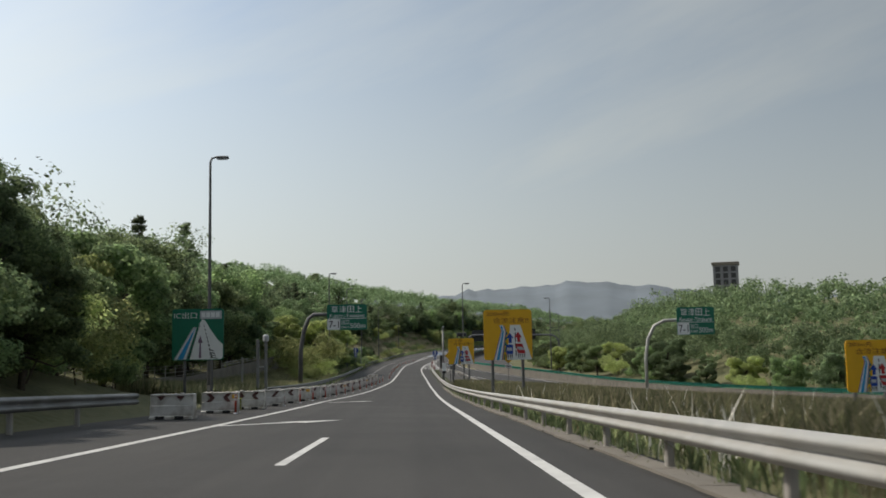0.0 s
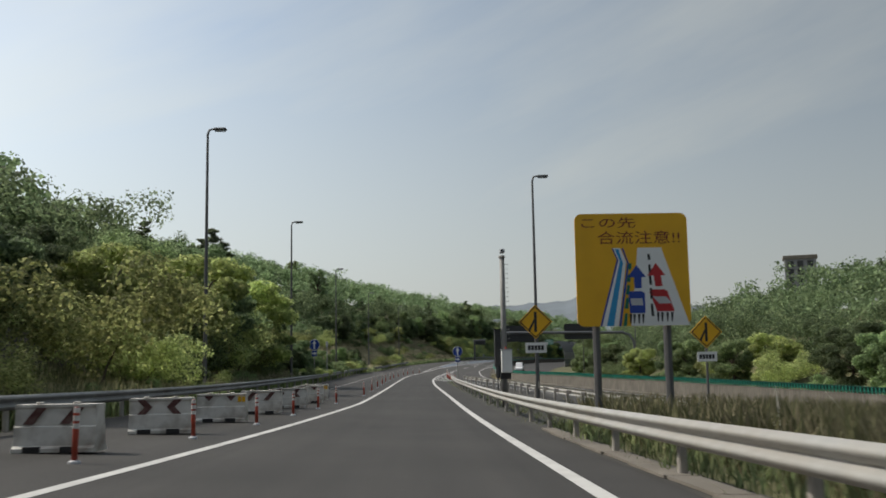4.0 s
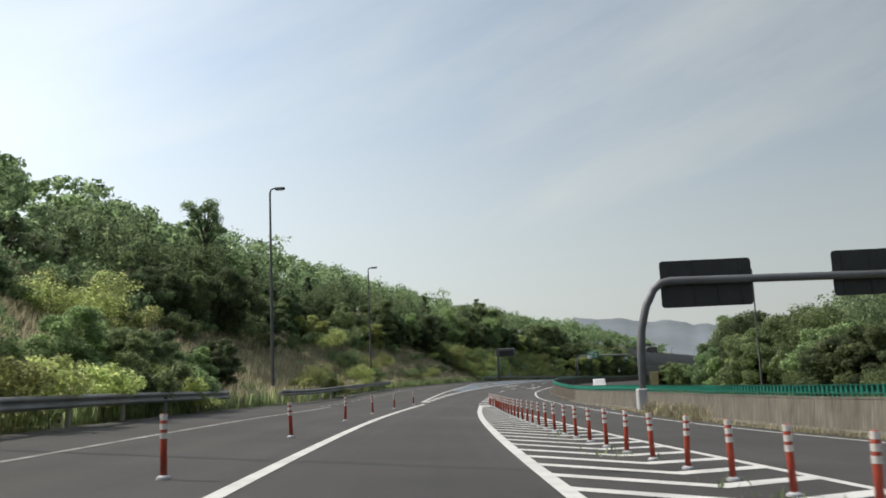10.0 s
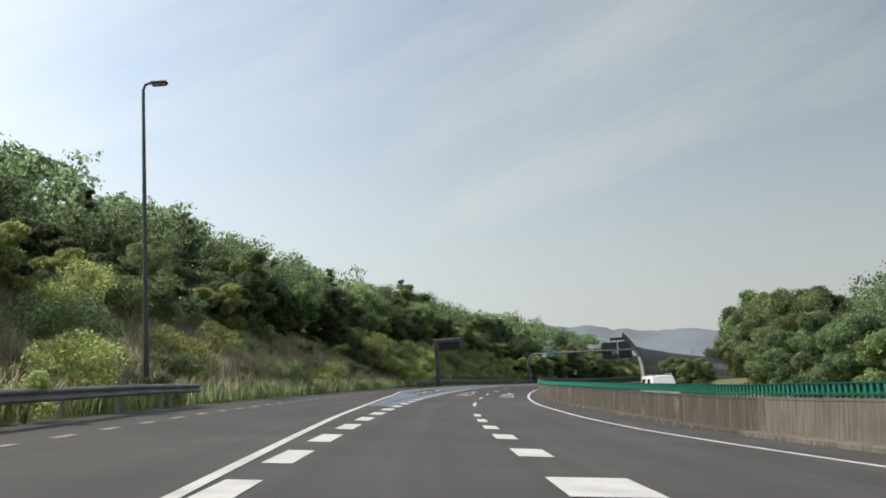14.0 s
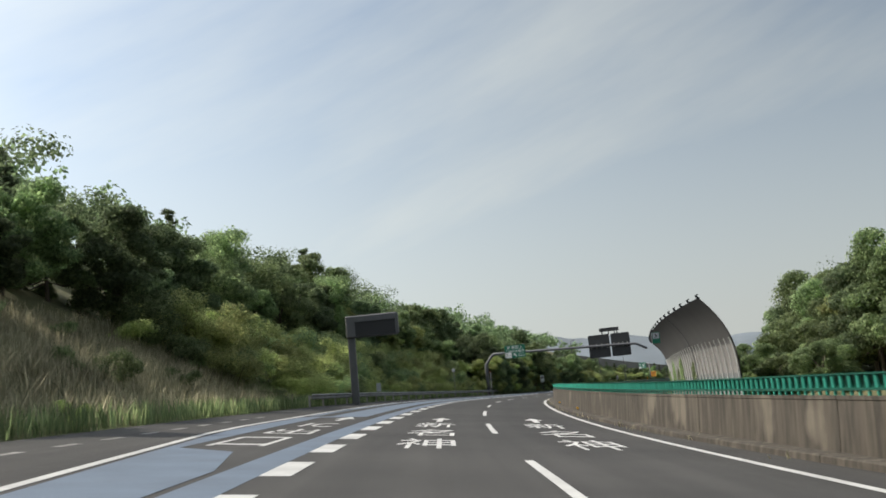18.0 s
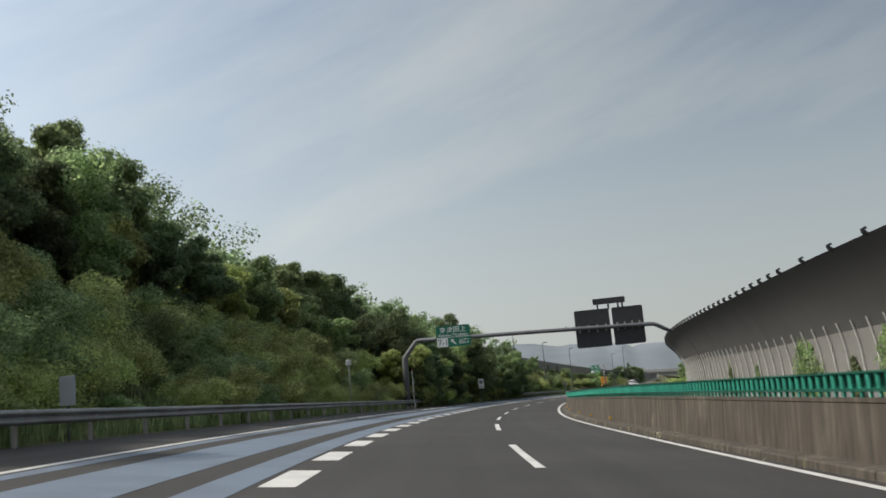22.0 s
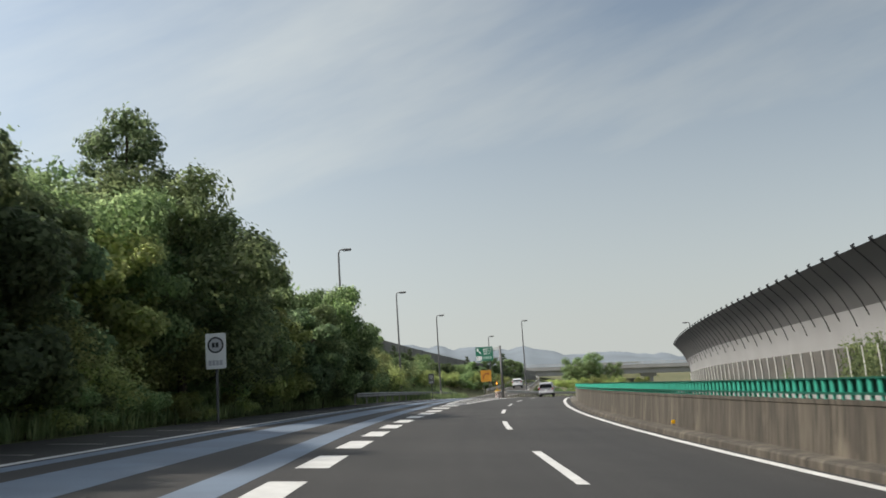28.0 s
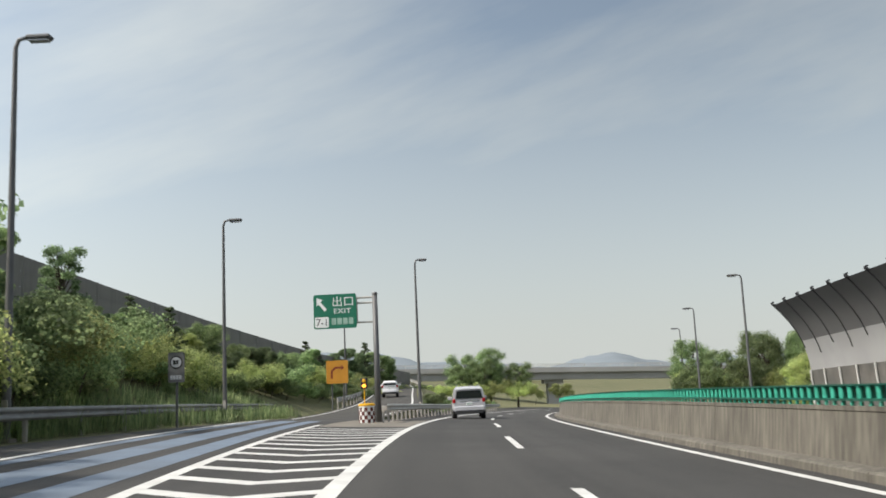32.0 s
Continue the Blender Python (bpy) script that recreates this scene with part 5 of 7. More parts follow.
def blades(name, label, spots, height, material, per=5, width=.012, lean=.45):
    """Grass: thin pointed blades in tufts at (s, d) spots."""
    n = len(spots) * per
    sp = np.repeat(spots, per, 0) + rng.normal(scale=.12, size=(n, 2))
    p = at(sp[:, 0], sp[:, 1], relief(sp[:, 0], sp[:, 1]) - .1)
    hh = height * rng.uniform(.45, 1.25, n)
    a = rng.uniform(0, 6.283, n)
    u = np.stack([np.cos(a), np.sin(a), np.zeros(n)], 1)
    v = np.stack([-np.sin(a), np.cos(a), np.zeros(n)], 1)
    tip = p + u * (hh * lean * rng.uniform(.2, 1, n))[:, None] + np.array([0, 0, 1.0]) * hh[:, None]
    midp = p + u * (hh * .12)[:, None] + np.array([0, 0, .6]) * hh[:, None]
    w = (width * rng.uniform(.6, 1.5, n))[:, None]
    c = np.stack([p - v * w, midp + v * w * 1.2, tip, midp - v * w * 1.2], 1)
    ob = part(name, quads(name, c, material), None)
    return tagged(ob, label, "grass", kind="stuff")


def scatter(a, b, lo, hi, n):
    s = rng.uniform(a, b, n)
    l = lo(s) if callable(lo) else lo
    h = hi(s) if callable(hi) else hi
    return np.stack([s, l + (h - l) * rng.random(n)], 1)


blades("tall_grass", "tall dry yellow-green grass on the road bank", np.concatenate([scatter(118, 350, -14.5, -9.8, 9000), scatter(135, 345, -19, -13, 17000)]), 1.0, M_GRASS, 7, .014, .7)
blades("tall_grass", "rank green grass along the left rail", np.concatenate([scatter(345, 570, -13.5, -9.9, 6500), scatter(57, 570, lambda s: RL(s) - 1.2, lambda s: RL(s) - .25, 6000)]), .75, M_WEED, 6, .016)
blades("tall_grass", "rank grass and weeds between the roadways", np.concatenate([scatter(-10, 98, 4.2, lambda s: MAIN_LEFT(s) - 1.2, 26000)]), .9, M_MEADOW, 7, .018, .6)
blades("tall_grass", "pale seed heads standing among the verge grass", np.concatenate([scatter(4, 60, 3.9, 6.5, 26), scatter(11, 16, 3.7, 4.6, 14), scatter(60, 98, 4, 9, 20)]), 1.05, M_SEED, 3, .012, .5)
blades("tall_grass", "sunlit green grass before the low wall", scatter(50, 114, -15.8, -9.6, 6500), .95, M_MEADOW, 7, .016, .5)
blades("tall_grass", "low weeds growing between the marker posts", scatter(181, 201, 2.9, 4.2, 26), .2, M_WEED, 6, .012, .8)
row(2, 98, 5.5, lambda s: 4.5 + (MAIN_LEFT(s) - 6.5) * rng.random(), 0.3, ("bush", "bush", "shrub"), .45)
blades("tall_grass", "green weeds between the roadways", np.concatenate([scatter(-10, 98, 4.5, lambda s: MAIN_LEFT(s) - 1.2, 7000), scatter(-10, 98, 3.35, 4.5, 900)]), .45, M_WEED, 6, .014, .9)
blades("tall_grass", "low weeds under the guard rails", np.concatenate([scatter(98, 180, 3.55, 4.7, 900), scatter(0, 178, 3.15, 3.6, 330)]), .2, M_WEED, 6, .008, 1.0)
blades("tall_grass", "tall dry grass clumps standing against the concrete barrier", np.concatenate([scatter(212.5, 216.5, lambda s: BARRIER(s) - 1.3, lambda s: BARRIER(s) - .6, 90), scatter(218.5, 221.5, lambda s: BARRIER(s) - 1.3, lambda s: BARRIER(s) - .6, 60)]), .75, M_GRASS, 7, .01, .6)
blades("tall_grass", "dry grass tufts at the foot of the concrete barrier", np.concatenate([scatter(194, 232, lambda s: BARRIER(s) - 1.1, lambda s: BARRIER(s) - .6, 500), scatter(236, 400, lambda s: BARRIER(s) - .66, lambda s: BARRIER(s) - .56, 60)]), .28, M_GRASS, 6, .009, .8)

# ---- distant hills ----


def ridge(name, label, material, radius, points, base):
    """A far ridge: azimuth and elevation in degrees seen from the middle of the road."""
    az, el = np.array(points, float).T
    q = np.linspace(az[0], az[-1], 260)
    e = np.interp(q, az, el) + np.array([.3 * noise.noise((a * .45, 2.2, radius * .01)) + .2 * noise.noise((a * 1.3, 4.1, 1)) + .08 * noise.noise((a * 4.1, 9.2, 0)) for a in q])
    rows = []
    for k, lift in ((1.0, 0.0), (1.18, .75), (1.35, 1.0)):
        rr = radius * k
        rows.append([(20 + math.sin(radians(a)) * rr, 250 + math.cos(radians(a)) * rr, base + lift * (math.tan(radians(h)) * rr - base)) for a, h in zip(q, e)])
    ob = part(name, Mesh().grid(rows), material, smooth=True)
    return tagged(ob, label, "mountain", kind="structure")


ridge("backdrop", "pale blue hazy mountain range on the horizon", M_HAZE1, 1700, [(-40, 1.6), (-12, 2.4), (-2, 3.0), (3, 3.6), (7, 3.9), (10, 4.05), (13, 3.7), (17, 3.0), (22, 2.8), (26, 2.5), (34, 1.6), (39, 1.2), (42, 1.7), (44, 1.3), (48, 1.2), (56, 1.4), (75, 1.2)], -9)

# ---- lamps ----


def lamp_data(height, arm):
    pole = Mesh().tube([(0, 0, -.3), (0, 0, .02), (0, 0, height * .5), (0, 0, height - .25), (arm * .08, 0, height - .02), (arm * .35, 0, height + .05)], [.11, .11, .085, .06, .055, .05], 10)
    base = Mesh().box(-.2, -.2, -.1, .2, .2, .05, bevel=.03)
    head = Mesh()
    x0, x1 = sorted((arm * .3, arm))
    head.box(x0, -.15, height - .05, x1, .15, height + .09, bevel=.05)
    lens = Mesh().box(x0 + .08, -.11, height - .085, x1 - .08, .11, height - .047)
    hatch = Mesh().box(-.07, -.125, .6, .07, -.09, 1.0)
    return [("pole", data_of("pole", pole, M_POLE, True)), ("base_plate", data_of("base_plate", base, M_KERB)), ("lamp_head", data_of("lamp_head", head, M_POLE)), ("lens", data_of("lens", lens, M_SGREY)), ("hatch", data_of("hatch", hatch, M_POST))]


def street_lamp(s, d, height, arm):
    ob = thing("street_lamp", fr(s, d, float(relief(s, d)) * .5 - .03), "tall slim steel street lamp with a flat head", "street lamp", "street lamps")
    for nm, me in lamp_data(height, arm):
        part(nm, me, None, ob)


for s, d, h, arm in ((48.2, -10.4, 12.7, .95), (118.8, -10.5, 13.45, .95), (149.5, -10.4, 13.4, .95), (190.5, -10.6, 13.4, .95), (229.7, -10.7, 13.1, .95), (267.9, -10.7, 12.3, .95),
                     (126.6, 6.85, 13.0, .95), (164.5, 24.3, 13.6, -.95), (225.0, 33.1, 13.4, -.95), (267.2, 27.5, 13.9, -.95),
                     (511.8, -10.0, 11.0, .95), (535.0, -10.25, 10.3, .95), (557.3, -10.8, 9.9, .95), (600, -14.0, 9.6, .95), (572.5, -2.75, 10.2, .8), (577, 19.1, 9.6, -.95), (598, 18.6, 9.4, -.95), (622, 19, 9.4, -.95), (645, 19.5, 9.4, -.95)):
    street_lamp(s, d, h, arm)

# ---- sign building blocks; a sign's own frame: x to the right, z up, its face towards -y ----


def rounded(x0, z0, x1, z1, r=.12, k=4):
    out = []
    for cx, cz, a in ((x1 - r, z0 + r, -90), (x1 - r, z1 - r, 0), (x0 + r, z1 - r, 90), (x0 + r, z0 + r, 180)):
        out += [(cx + r * math.cos(radians(a + 90 * i / k)), cz + r * math.sin(radians(a + 90 * i / k))) for i in range(k + 1)]
    return out


def flat(parent, name, outline, material, y=-.034, thick=.003, label=""):
    return part(name, Mesh().plate(outline, y, y + thick), material, parent, label)


def letters(parent, body, x0, z0, x1, z1, material, y=-.036, name="lettering"):
    v, f = glyphs(body)
    return part(name, Mesh().add([(x0 + a * (x1 - x0), y, z0 + b * (z1 - z0)) for a, b in v], f), material, parent)


def bars(parent, x0, z0, x1, z1, n, material, y=-.036, fill=.8):
    """Writing too small to read: plain bars of its size."""
    w = (x1 - x0) / n
    for i in range(n):
        flat(parent, "bar", [(x0 + i * w, z0), (x0 + (i + fill) * w, z0), (x0 + (i + fill) * w, z1), (x0 + i * w, z1)], material, y, .002)


def rect(x0, z0, x1, z1):
    return [(x0, z0), (x1, z0), (x1, z1), (x0, z1)]


def board(parent, x0, z0, x1, z1, material, name="board", r=.12):
    part(name, Mesh().plate(rounded(x0, z0, x1, z1, r), -.03, .02), material, parent)
    b = Mesh()
    for q in (z0 + (z1 - z0) * .25, z0 + (z1 - z0) * .75):
        b.box(x0 + .1, .02, q - .03, x1 - .1, .06, q + .03)
    part("stiffener", b, M_STEEL, parent)


def poles(parent, xs, top, r=.06, y=.1, material=M_POLE):
    for x in xs:
        part("post", Mesh().tube([(x, y, -.6), (x, y, top)], r, 8), material, parent)


def merge_picture(p, x0, z0, x1, z1, road_col, y=-.036):
    """The painted road picture of the merge boards: lanes, blue band, cars and arrows."""
    W, Hh = x1 - x0, z1 - z0
    P = lambda u, v: (x0 + u * W, z0 + v * Hh)
    flat(p, "painted_road", [P(.36, 0), P(1.0, 0), P(.72, 1), P(.46, 1)], road_col, y)
    flat(p, "painted_lane", [P(.03, 0), P(.22, 0), P(.33, .82), P(.27, 1), P(.19, 1), P(.24, .85)], M_SWHITE, y - .002)
    flat(p, "painted_band", [P(.09, 0), P(.17, 0), P(.295, .8), P(.25, .985), P(.21, .985), P(.26, .83)], M_SCYAN, y - .004)
    flat(p, "painted_border", [P(.02, 0), P(.04, 0), P(.245, .84), P(.19, 1.0), P(.175, 1.0), P(.228, .85)], M_SBLUE, y - .004)
    flat(p, "painted_border", [P(.225, 0), P(.25, 0), P(.36, .8), P(.30, 1.0), P(.285, 1.0), P(.34, .8)], M_SBLUE, y - .004)
    for i, v in enumerate((.0, .22, .4, .56, .72)):
        h2 = .16 - .02 * i
        flat(p, "painted_dash", [P(.27 + .1 * v, v), P(.31 + .1 * v, v), P(.31 + .1 * (v + h2), v + h2), P(.28 + .1 * (v + h2), v + h2)], M_GREEN, y - .004)
        flat(p, "painted_dash", [P(.585 - .02 * v, v + .12), P(.615 - .02 * v, v + .12), P(.605 - .02 * v, v + .12 + h2), P(.58 - .02 * v, v + .12 + h2)], M_BLACK, y - .004)
    for (u, v, k, w, col) in ((.42, .16, 0.0, .16, M_SBLUE), (.73, .18, -.07, .18, M_SRED)):
        flat(p, "painted_car", [P(u - w / 2 + .01, v), P(u + w / 2 + .02, v), P(u + w / 2 + .02 + k, v + .26), P(u + w * .4 + k, v + .28), P(u - w * .4 + k, v + .28), P(u - w / 2 + k, v + .25)], col, y - .004)
        flat(p, "painted_window", [P(u - w * .36 + .01, v + .1), P(u + w * .36 + .02, v + .1), P(u + w * .38 + k * .8 + .01, v + .19), P(u - w * .38 + k * .8, v + .19)], M_SGREY, y - .006)
        for e in (-.45, -.2, .12, .4):
            flat(p, "speed_stroke", [P(u + w * e, v - .13), P(u + w * e + .012, v - .13), P(u + w * e + .025, v - .01), P(u + w * e - .005, v - .01)], M_BLACK, y - .006)
        a = u + k * 1.35 + .02
        flat(p, "painted_arrow", [P(a - .03 - k * .2, v + .32), P(a + .05 - k * .2, v + .32), P(a + .05, v + .46), P(a + .1, v + .46), P(a + .0, v + .62), P(a - .1, v + .46), P(a - .03, v + .46)], col, y - .004)


def merge_board(s, d0, z0, z1, first, second, w=2.55, h=0.0):
    ob = thing("merge_warning_board", fr(s, d0, h), "large yellow merge warning board on two grey posts in the grass", "road sign", "merge warning boards")
    board(ob, 0, z0, w, z1, M_YELLOW, r=.16)
    poles(ob, (w * .17, w * .8), z0 + 1.2, .085, .12)
    H2 = z1 - z0
    letters(ob, first, w * .06, z1 - H2 * .13, w * .54, z1 - H2 * .035, M_SBROWN)
    letters(ob, second, w * .2, z1 - H2 * .275, w * .93, z1 - H2 * .16, M_SBROWN)
    merge_picture(ob, w * .18, z0, w * .985, z0 + H2 * .69, M_SWHITE)
    return ob


merge_board(49.3, 3.72, 2.3, 4.94, "200m先", "合流注意!!")
merge_board(93.2, 3.56, 2.41, 4.95, "この先", "合流注意!!")
merge_board(36.5, 17.0, 1.55, 3.6, "200m先", "合流注意!!", 2.0, -.75)


def guide_board(s, d0, d1, z0, z1, arrow=False, h=0.0):
    """A green destination board, its own frame at its lower left corner's offset."""
    ob = thing("exit_guide_sign", fr(s, d0, h), "green expressway exit sign with white lettering on an overhead arm", "road sign", "exit guide signs")
    w, H2 = d1 - d0, z1 - z0
    board(ob, 0, z0, w, z1, M_GREEN, r=.14)
    for i, ch in enumerate("草津田上"):
        letters(ob, ch, w * (.11 + .2 * i), z0 + H2 * .68, w * (.28 + .2 * i), z0 + H2 * .94, M_SWHITE)
    letters(ob, "Kusatsu-Tanakami", w * .07, z0 + H2 * .49, w * .93, z0 + H2 * .63, M_SWHITE)
    flat(ob, "rule", rect(.04, z0 + H2 * .44, w - .04, z0 + H2 * .46), M_SWHITE)
    flat(ob, "number_plate_panel", rounded(.03, z0 + .03, w * .33, z0 + H2 * .43, .06), M_SWHITE)
    letters(ob, "7-1", w * .045, z0 + H2 * .08, w * .3, z0 + H2 * .36, M_BLACK, -.04)
    if arrow:
        a = [(w * .42, z0 + H2 * .36), (w * .42, z0 + H2 * .2), (w * .45, z0 + H2 * .25), (w * .55, z0 + H2 * .08), (w * .58, z0 + H2 * .11), (w * .485, z0 + H2 * .29), (w * .52, z0 + H2 * .34)]
        flat(ob, "exit_arrow", a, M_SWHITE)
        letters(ob, "出口", w * .66, z0 + H2 * .1, w * .93, z0 + H2 * .36, M_SWHITE)
    else:
        letters(ob, "出口", w * .36, z0 + H2 * .22, w * .55, z0 + H2 * .4, M_SWHITE)
        letters(ob, "EXIT", w * .36, z0 + H2 * .07, w * .55, z0 + H2 * .16, M_SWHITE)
        letters(ob, "500m", w * .58, z0 + H2 * .07, w * .96, z0 + H2 * .26, M_SWHITE)
    return ob


def arm_pole(ob, points, r=.14, name="arched_pole", material=M_POLE):
    part(name, Mesh().tube(points, r, 12), material, ob, smooth=True)
    x, y, z = points[0]
    part("footing", Mesh().box(x - .4, y - .4, z - .5, x + .4, y + .4, z + .12, bevel=.05), M_KERB, ob)


g = guide_board(81.5, -7.37, -3.91, 5.28, 7.5)
arm_pole(g, [(-2.35, .25, -.2), (-2.3, .25, 3.6), (-2.05, .25, 5.2), (-1.62, .25, 6.3), (-1.2, .25, 6.66), (2.6, .25, 6.72)], [.2, .19, .18, .17, .16, .14])
g = guide_board(78.5, 22.4, 25.6, 5.5, 7.85, h=-.55)
arm_pole(g, [(-2.7, .25, -.2), (-2.7, .25, 3.6), (-2.45, .25, 5.2), (-1.9, .25, 6.3), (-1.0, .25, 6.75), (2.4, .25, 6.8)], .14, material=M_STEEL)

# ---- green lane board at the start ----
M_SPURPLE = mat("sign_purple", (.16, .1, .15), .5, vary=.1)
g = thing("lane_guide_board", fr(46.1, -11.75, .15), "green lane guide board with a white road picture on two posts", "road sign")
board(g, 0, 2.0, 2.5, 4.5, M_GREEN)
flat(g, "painted_road", [(.86, 2.04), (2.36, 2.04), (2.46, 2.14), (2.46, 2.75), (2.2, 3.0), (1.85, 3.5), (1.62, 3.9), (1.48, 4.0), (1.36, 3.85)], M_SWHITE)
flat(g, "painted_lane", [(.1, 2.04), (.7, 2.04), (1.2, 3.6), (1.02, 3.6)], M_SGREY)
flat(g, "painted_band", [(.28, 2.06), (.55, 2.06), (1.12, 3.5), (1.07, 3.5)], M_SCYAN, -.038)
flat(g, "painted_arrow", [(1.3, 2.12), (1.42, 2.12), (1.4, 2.85), (1.49, 2.85), (1.37, 3.2), (1.25, 2.85), (1.34, 2.85)], M_SPURPLE, -.038)
for k in np.arange(.02, .95, .105):
    for xa, xb in ((.78, 1.4), (1.95, 1.5)):
        xs, xe = xa + (xb - xa) * k, xa + (xb - xa) * (k + .06)
        w = .035 * (1.25 - k)
        flat(g, "painted_dash", [(xs - w, 2.06 + 1.8 * k), (xs + w, 2.06 + 1.8 * k), (xe + w, 2.06 + 1.8 * (k + .06)), (xe - w, 2.06 + 1.8 * (k + .06))], M_BLACK, -.038)
for k in range(4):
    flat(g, "hatch_bar", [(1.85 - .02 * k, 2.12 + .12 * k), (2.2 - .06 * k, 2.06 + .12 * k), (2.2 - .06 * k, 2.1 + .12 * k), (1.85 - .02 * k, 2.17 + .12 * k)], M_BLACK, -.038)
for xa, xb in ((.2, 1.06), (.62, 1.14)):
    flat(g, "painted_line", [(xa - .03, 2.06), (xa + .03, 2.06), (xb + .015, 3.5), (xb - .015, 3.5)], M_SWHITE, -.04)
letters(g, "IC出口", .1, 4.03, 1.2, 4.34, M_SWHITE)
flat(g, "text_panel", rect(1.35, 4.0, 2.4, 4.4), M_SGREY)
bars(g, 1.42, 4.08, 2.34, 4.32, 4, M_SWHITE, -.04)
poles(g, (.6, 1.9), 3.6, .07)

g = thing("chain_fence", fr(70, -19.5, .2), "grey wire mesh fence along the service road", "fence")
inv = g.matrix_basis.inverted()
for s in np.arange(46, 112, 3):
    part("post", Mesh().tube([inv @ Vector(at(s, -19.0, float(relief(s, -19)) - .2)[0]), inv @ Vector(at(s, -19.0, float(relief(s, -19)) + 1.6)[0])], .035, 6), M_STEEL, g)
for k in (.15, .45, .75, 1.05, 1.35, 1.55):
    st = steps(46, 109, 3)
    part("wire", Mesh().tube([inv @ Vector(p) for p in at(st, -19.0, relief(st, -19) + k)], .018, 4), M_STEEL, g)


def diamond_sign(s, d, top, h=0.0):
    ob = thing("merge_sign", fr(s, d, h), "yellow diamond merge sign with a white plate below", "road sign", "diamond merge signs")
    c = top
    part("board", Mesh().plate([(0, c - .62), (.62, c), (0, c + .62), (-.62, c)], -.03, .01), M_YELLOW, ob)
    for sg in (1, -1):
        flat(ob, "border", [(0, c + sg * .58), (.58 , c), (.53, c), (0, c + sg * .53)], M_BLACK)
        flat(ob, "border", [(0, c + sg * .58), (-.58, c), (-.53, c), (0, c + sg * .53)], M_BLACK)
    flat(ob, "symbol", rect(-.05, c - .36, .05, c + .36), M_BLACK)
    flat(ob, "symbol", [(-.28, c - .3), (-.2, c - .34), (.0, c + .08), (0, c + .2)], M_BLACK)
    part("plate", Mesh().plate(rect(-.38, c - 1.12, .38, c - .75), -.03, .01), M_SWHITE, ob)
    bars(ob, -.3, c - 1.02, .3, c - .85, 5, M_BLACK)
    poles(ob, (0,), c + .3, .045, .06)


diamond_sign(106.3, 4.25, 3.3)
diamond_sign(108, 11.0, 3.3, -.2)

# ---- camera mast with cabinet ----
g = thing("camera_mast", fr(112.5, 3.65), "grey steel camera mast with step pegs and a white cabinet", "camera mast")
part("mast", Mesh().tube([(0, 0, -.3), (0, 0, 3), (0, 0, 6.5)], [.13, .125, .105], 12), M_STEEL_DARKENED, g, smooth=True)
for i in range(22):
    z = 1.9 + i * .2
    part("step_peg", Mesh().tube([(.1, 0, z), (.24, 0, z), (.24, 0, z + .04)], .012, 5), M_STEEL, g)
part("cabinet", Mesh().box(-.15, -.42, 1.47, .3, -.13, 2.42, bevel=.02), M_SWHITE, g)
part("cabinet_hood", Mesh().box(-.17, -.45, 2.42, .32, -.11, 2.46), M_SGREY, g)
part("beacon", Mesh().tube([(.05, -.28, 2.46), (.05, -.28, 2.56)], .035, 8), M_ORANGE, g)
part("camera_body", Mesh().box(-.08, -.14, 6.6, .12, .22, 6.78, bevel=.03), M_SGREY, g)
part("camera_lens", Mesh().tube([(-.02, -.15, 6.69), (-.02, -.22, 6.69)], .05, 10), M_BLACK, g)
part("collar", Mesh().tube([(0, 0, 6.4), (0, 0, 6.46)], .15, 12), M_POST, g)
part("clamp", Mesh().box(-.18, -.2, 1.2, .26, .16, 1.45), M_DARK, g)
part("signal_panel", Mesh().box(-.4, -.05, 1.73, -.14, .4, 3.3, bevel=.02), M_DARK, g, "dark narrow signal panel on the mast's side")
part("panel_hood", Mesh().box(-.42, -.12, 3.3, -.12, .42, 3.33), M_DARK, g)
for z in (1.9, 3.1):
    part("panel_bracket", Mesh().box(-.16, -.04, z, .02, .04, z + .06), M_STEEL, g)

g = thing("lane_signal_board", fr(143.4, 6.15), "tall dark signal board seen from behind on two posts", "signal board")
for x in (-.18, .12):
    part("post", Mesh().box(x - .045, -.05, -.5, x + .045, .05, 3.5), M_POLE, g)
part("board", Mesh().box(-.3, .06, .95, .3, .22, 3.38, bevel=.02), M_DARK, g)
part("cap", Mesh().tube([(-.18, 0, 3.5), (-.18, 0, 3.62)], .05, 8), M_STEEL, g)


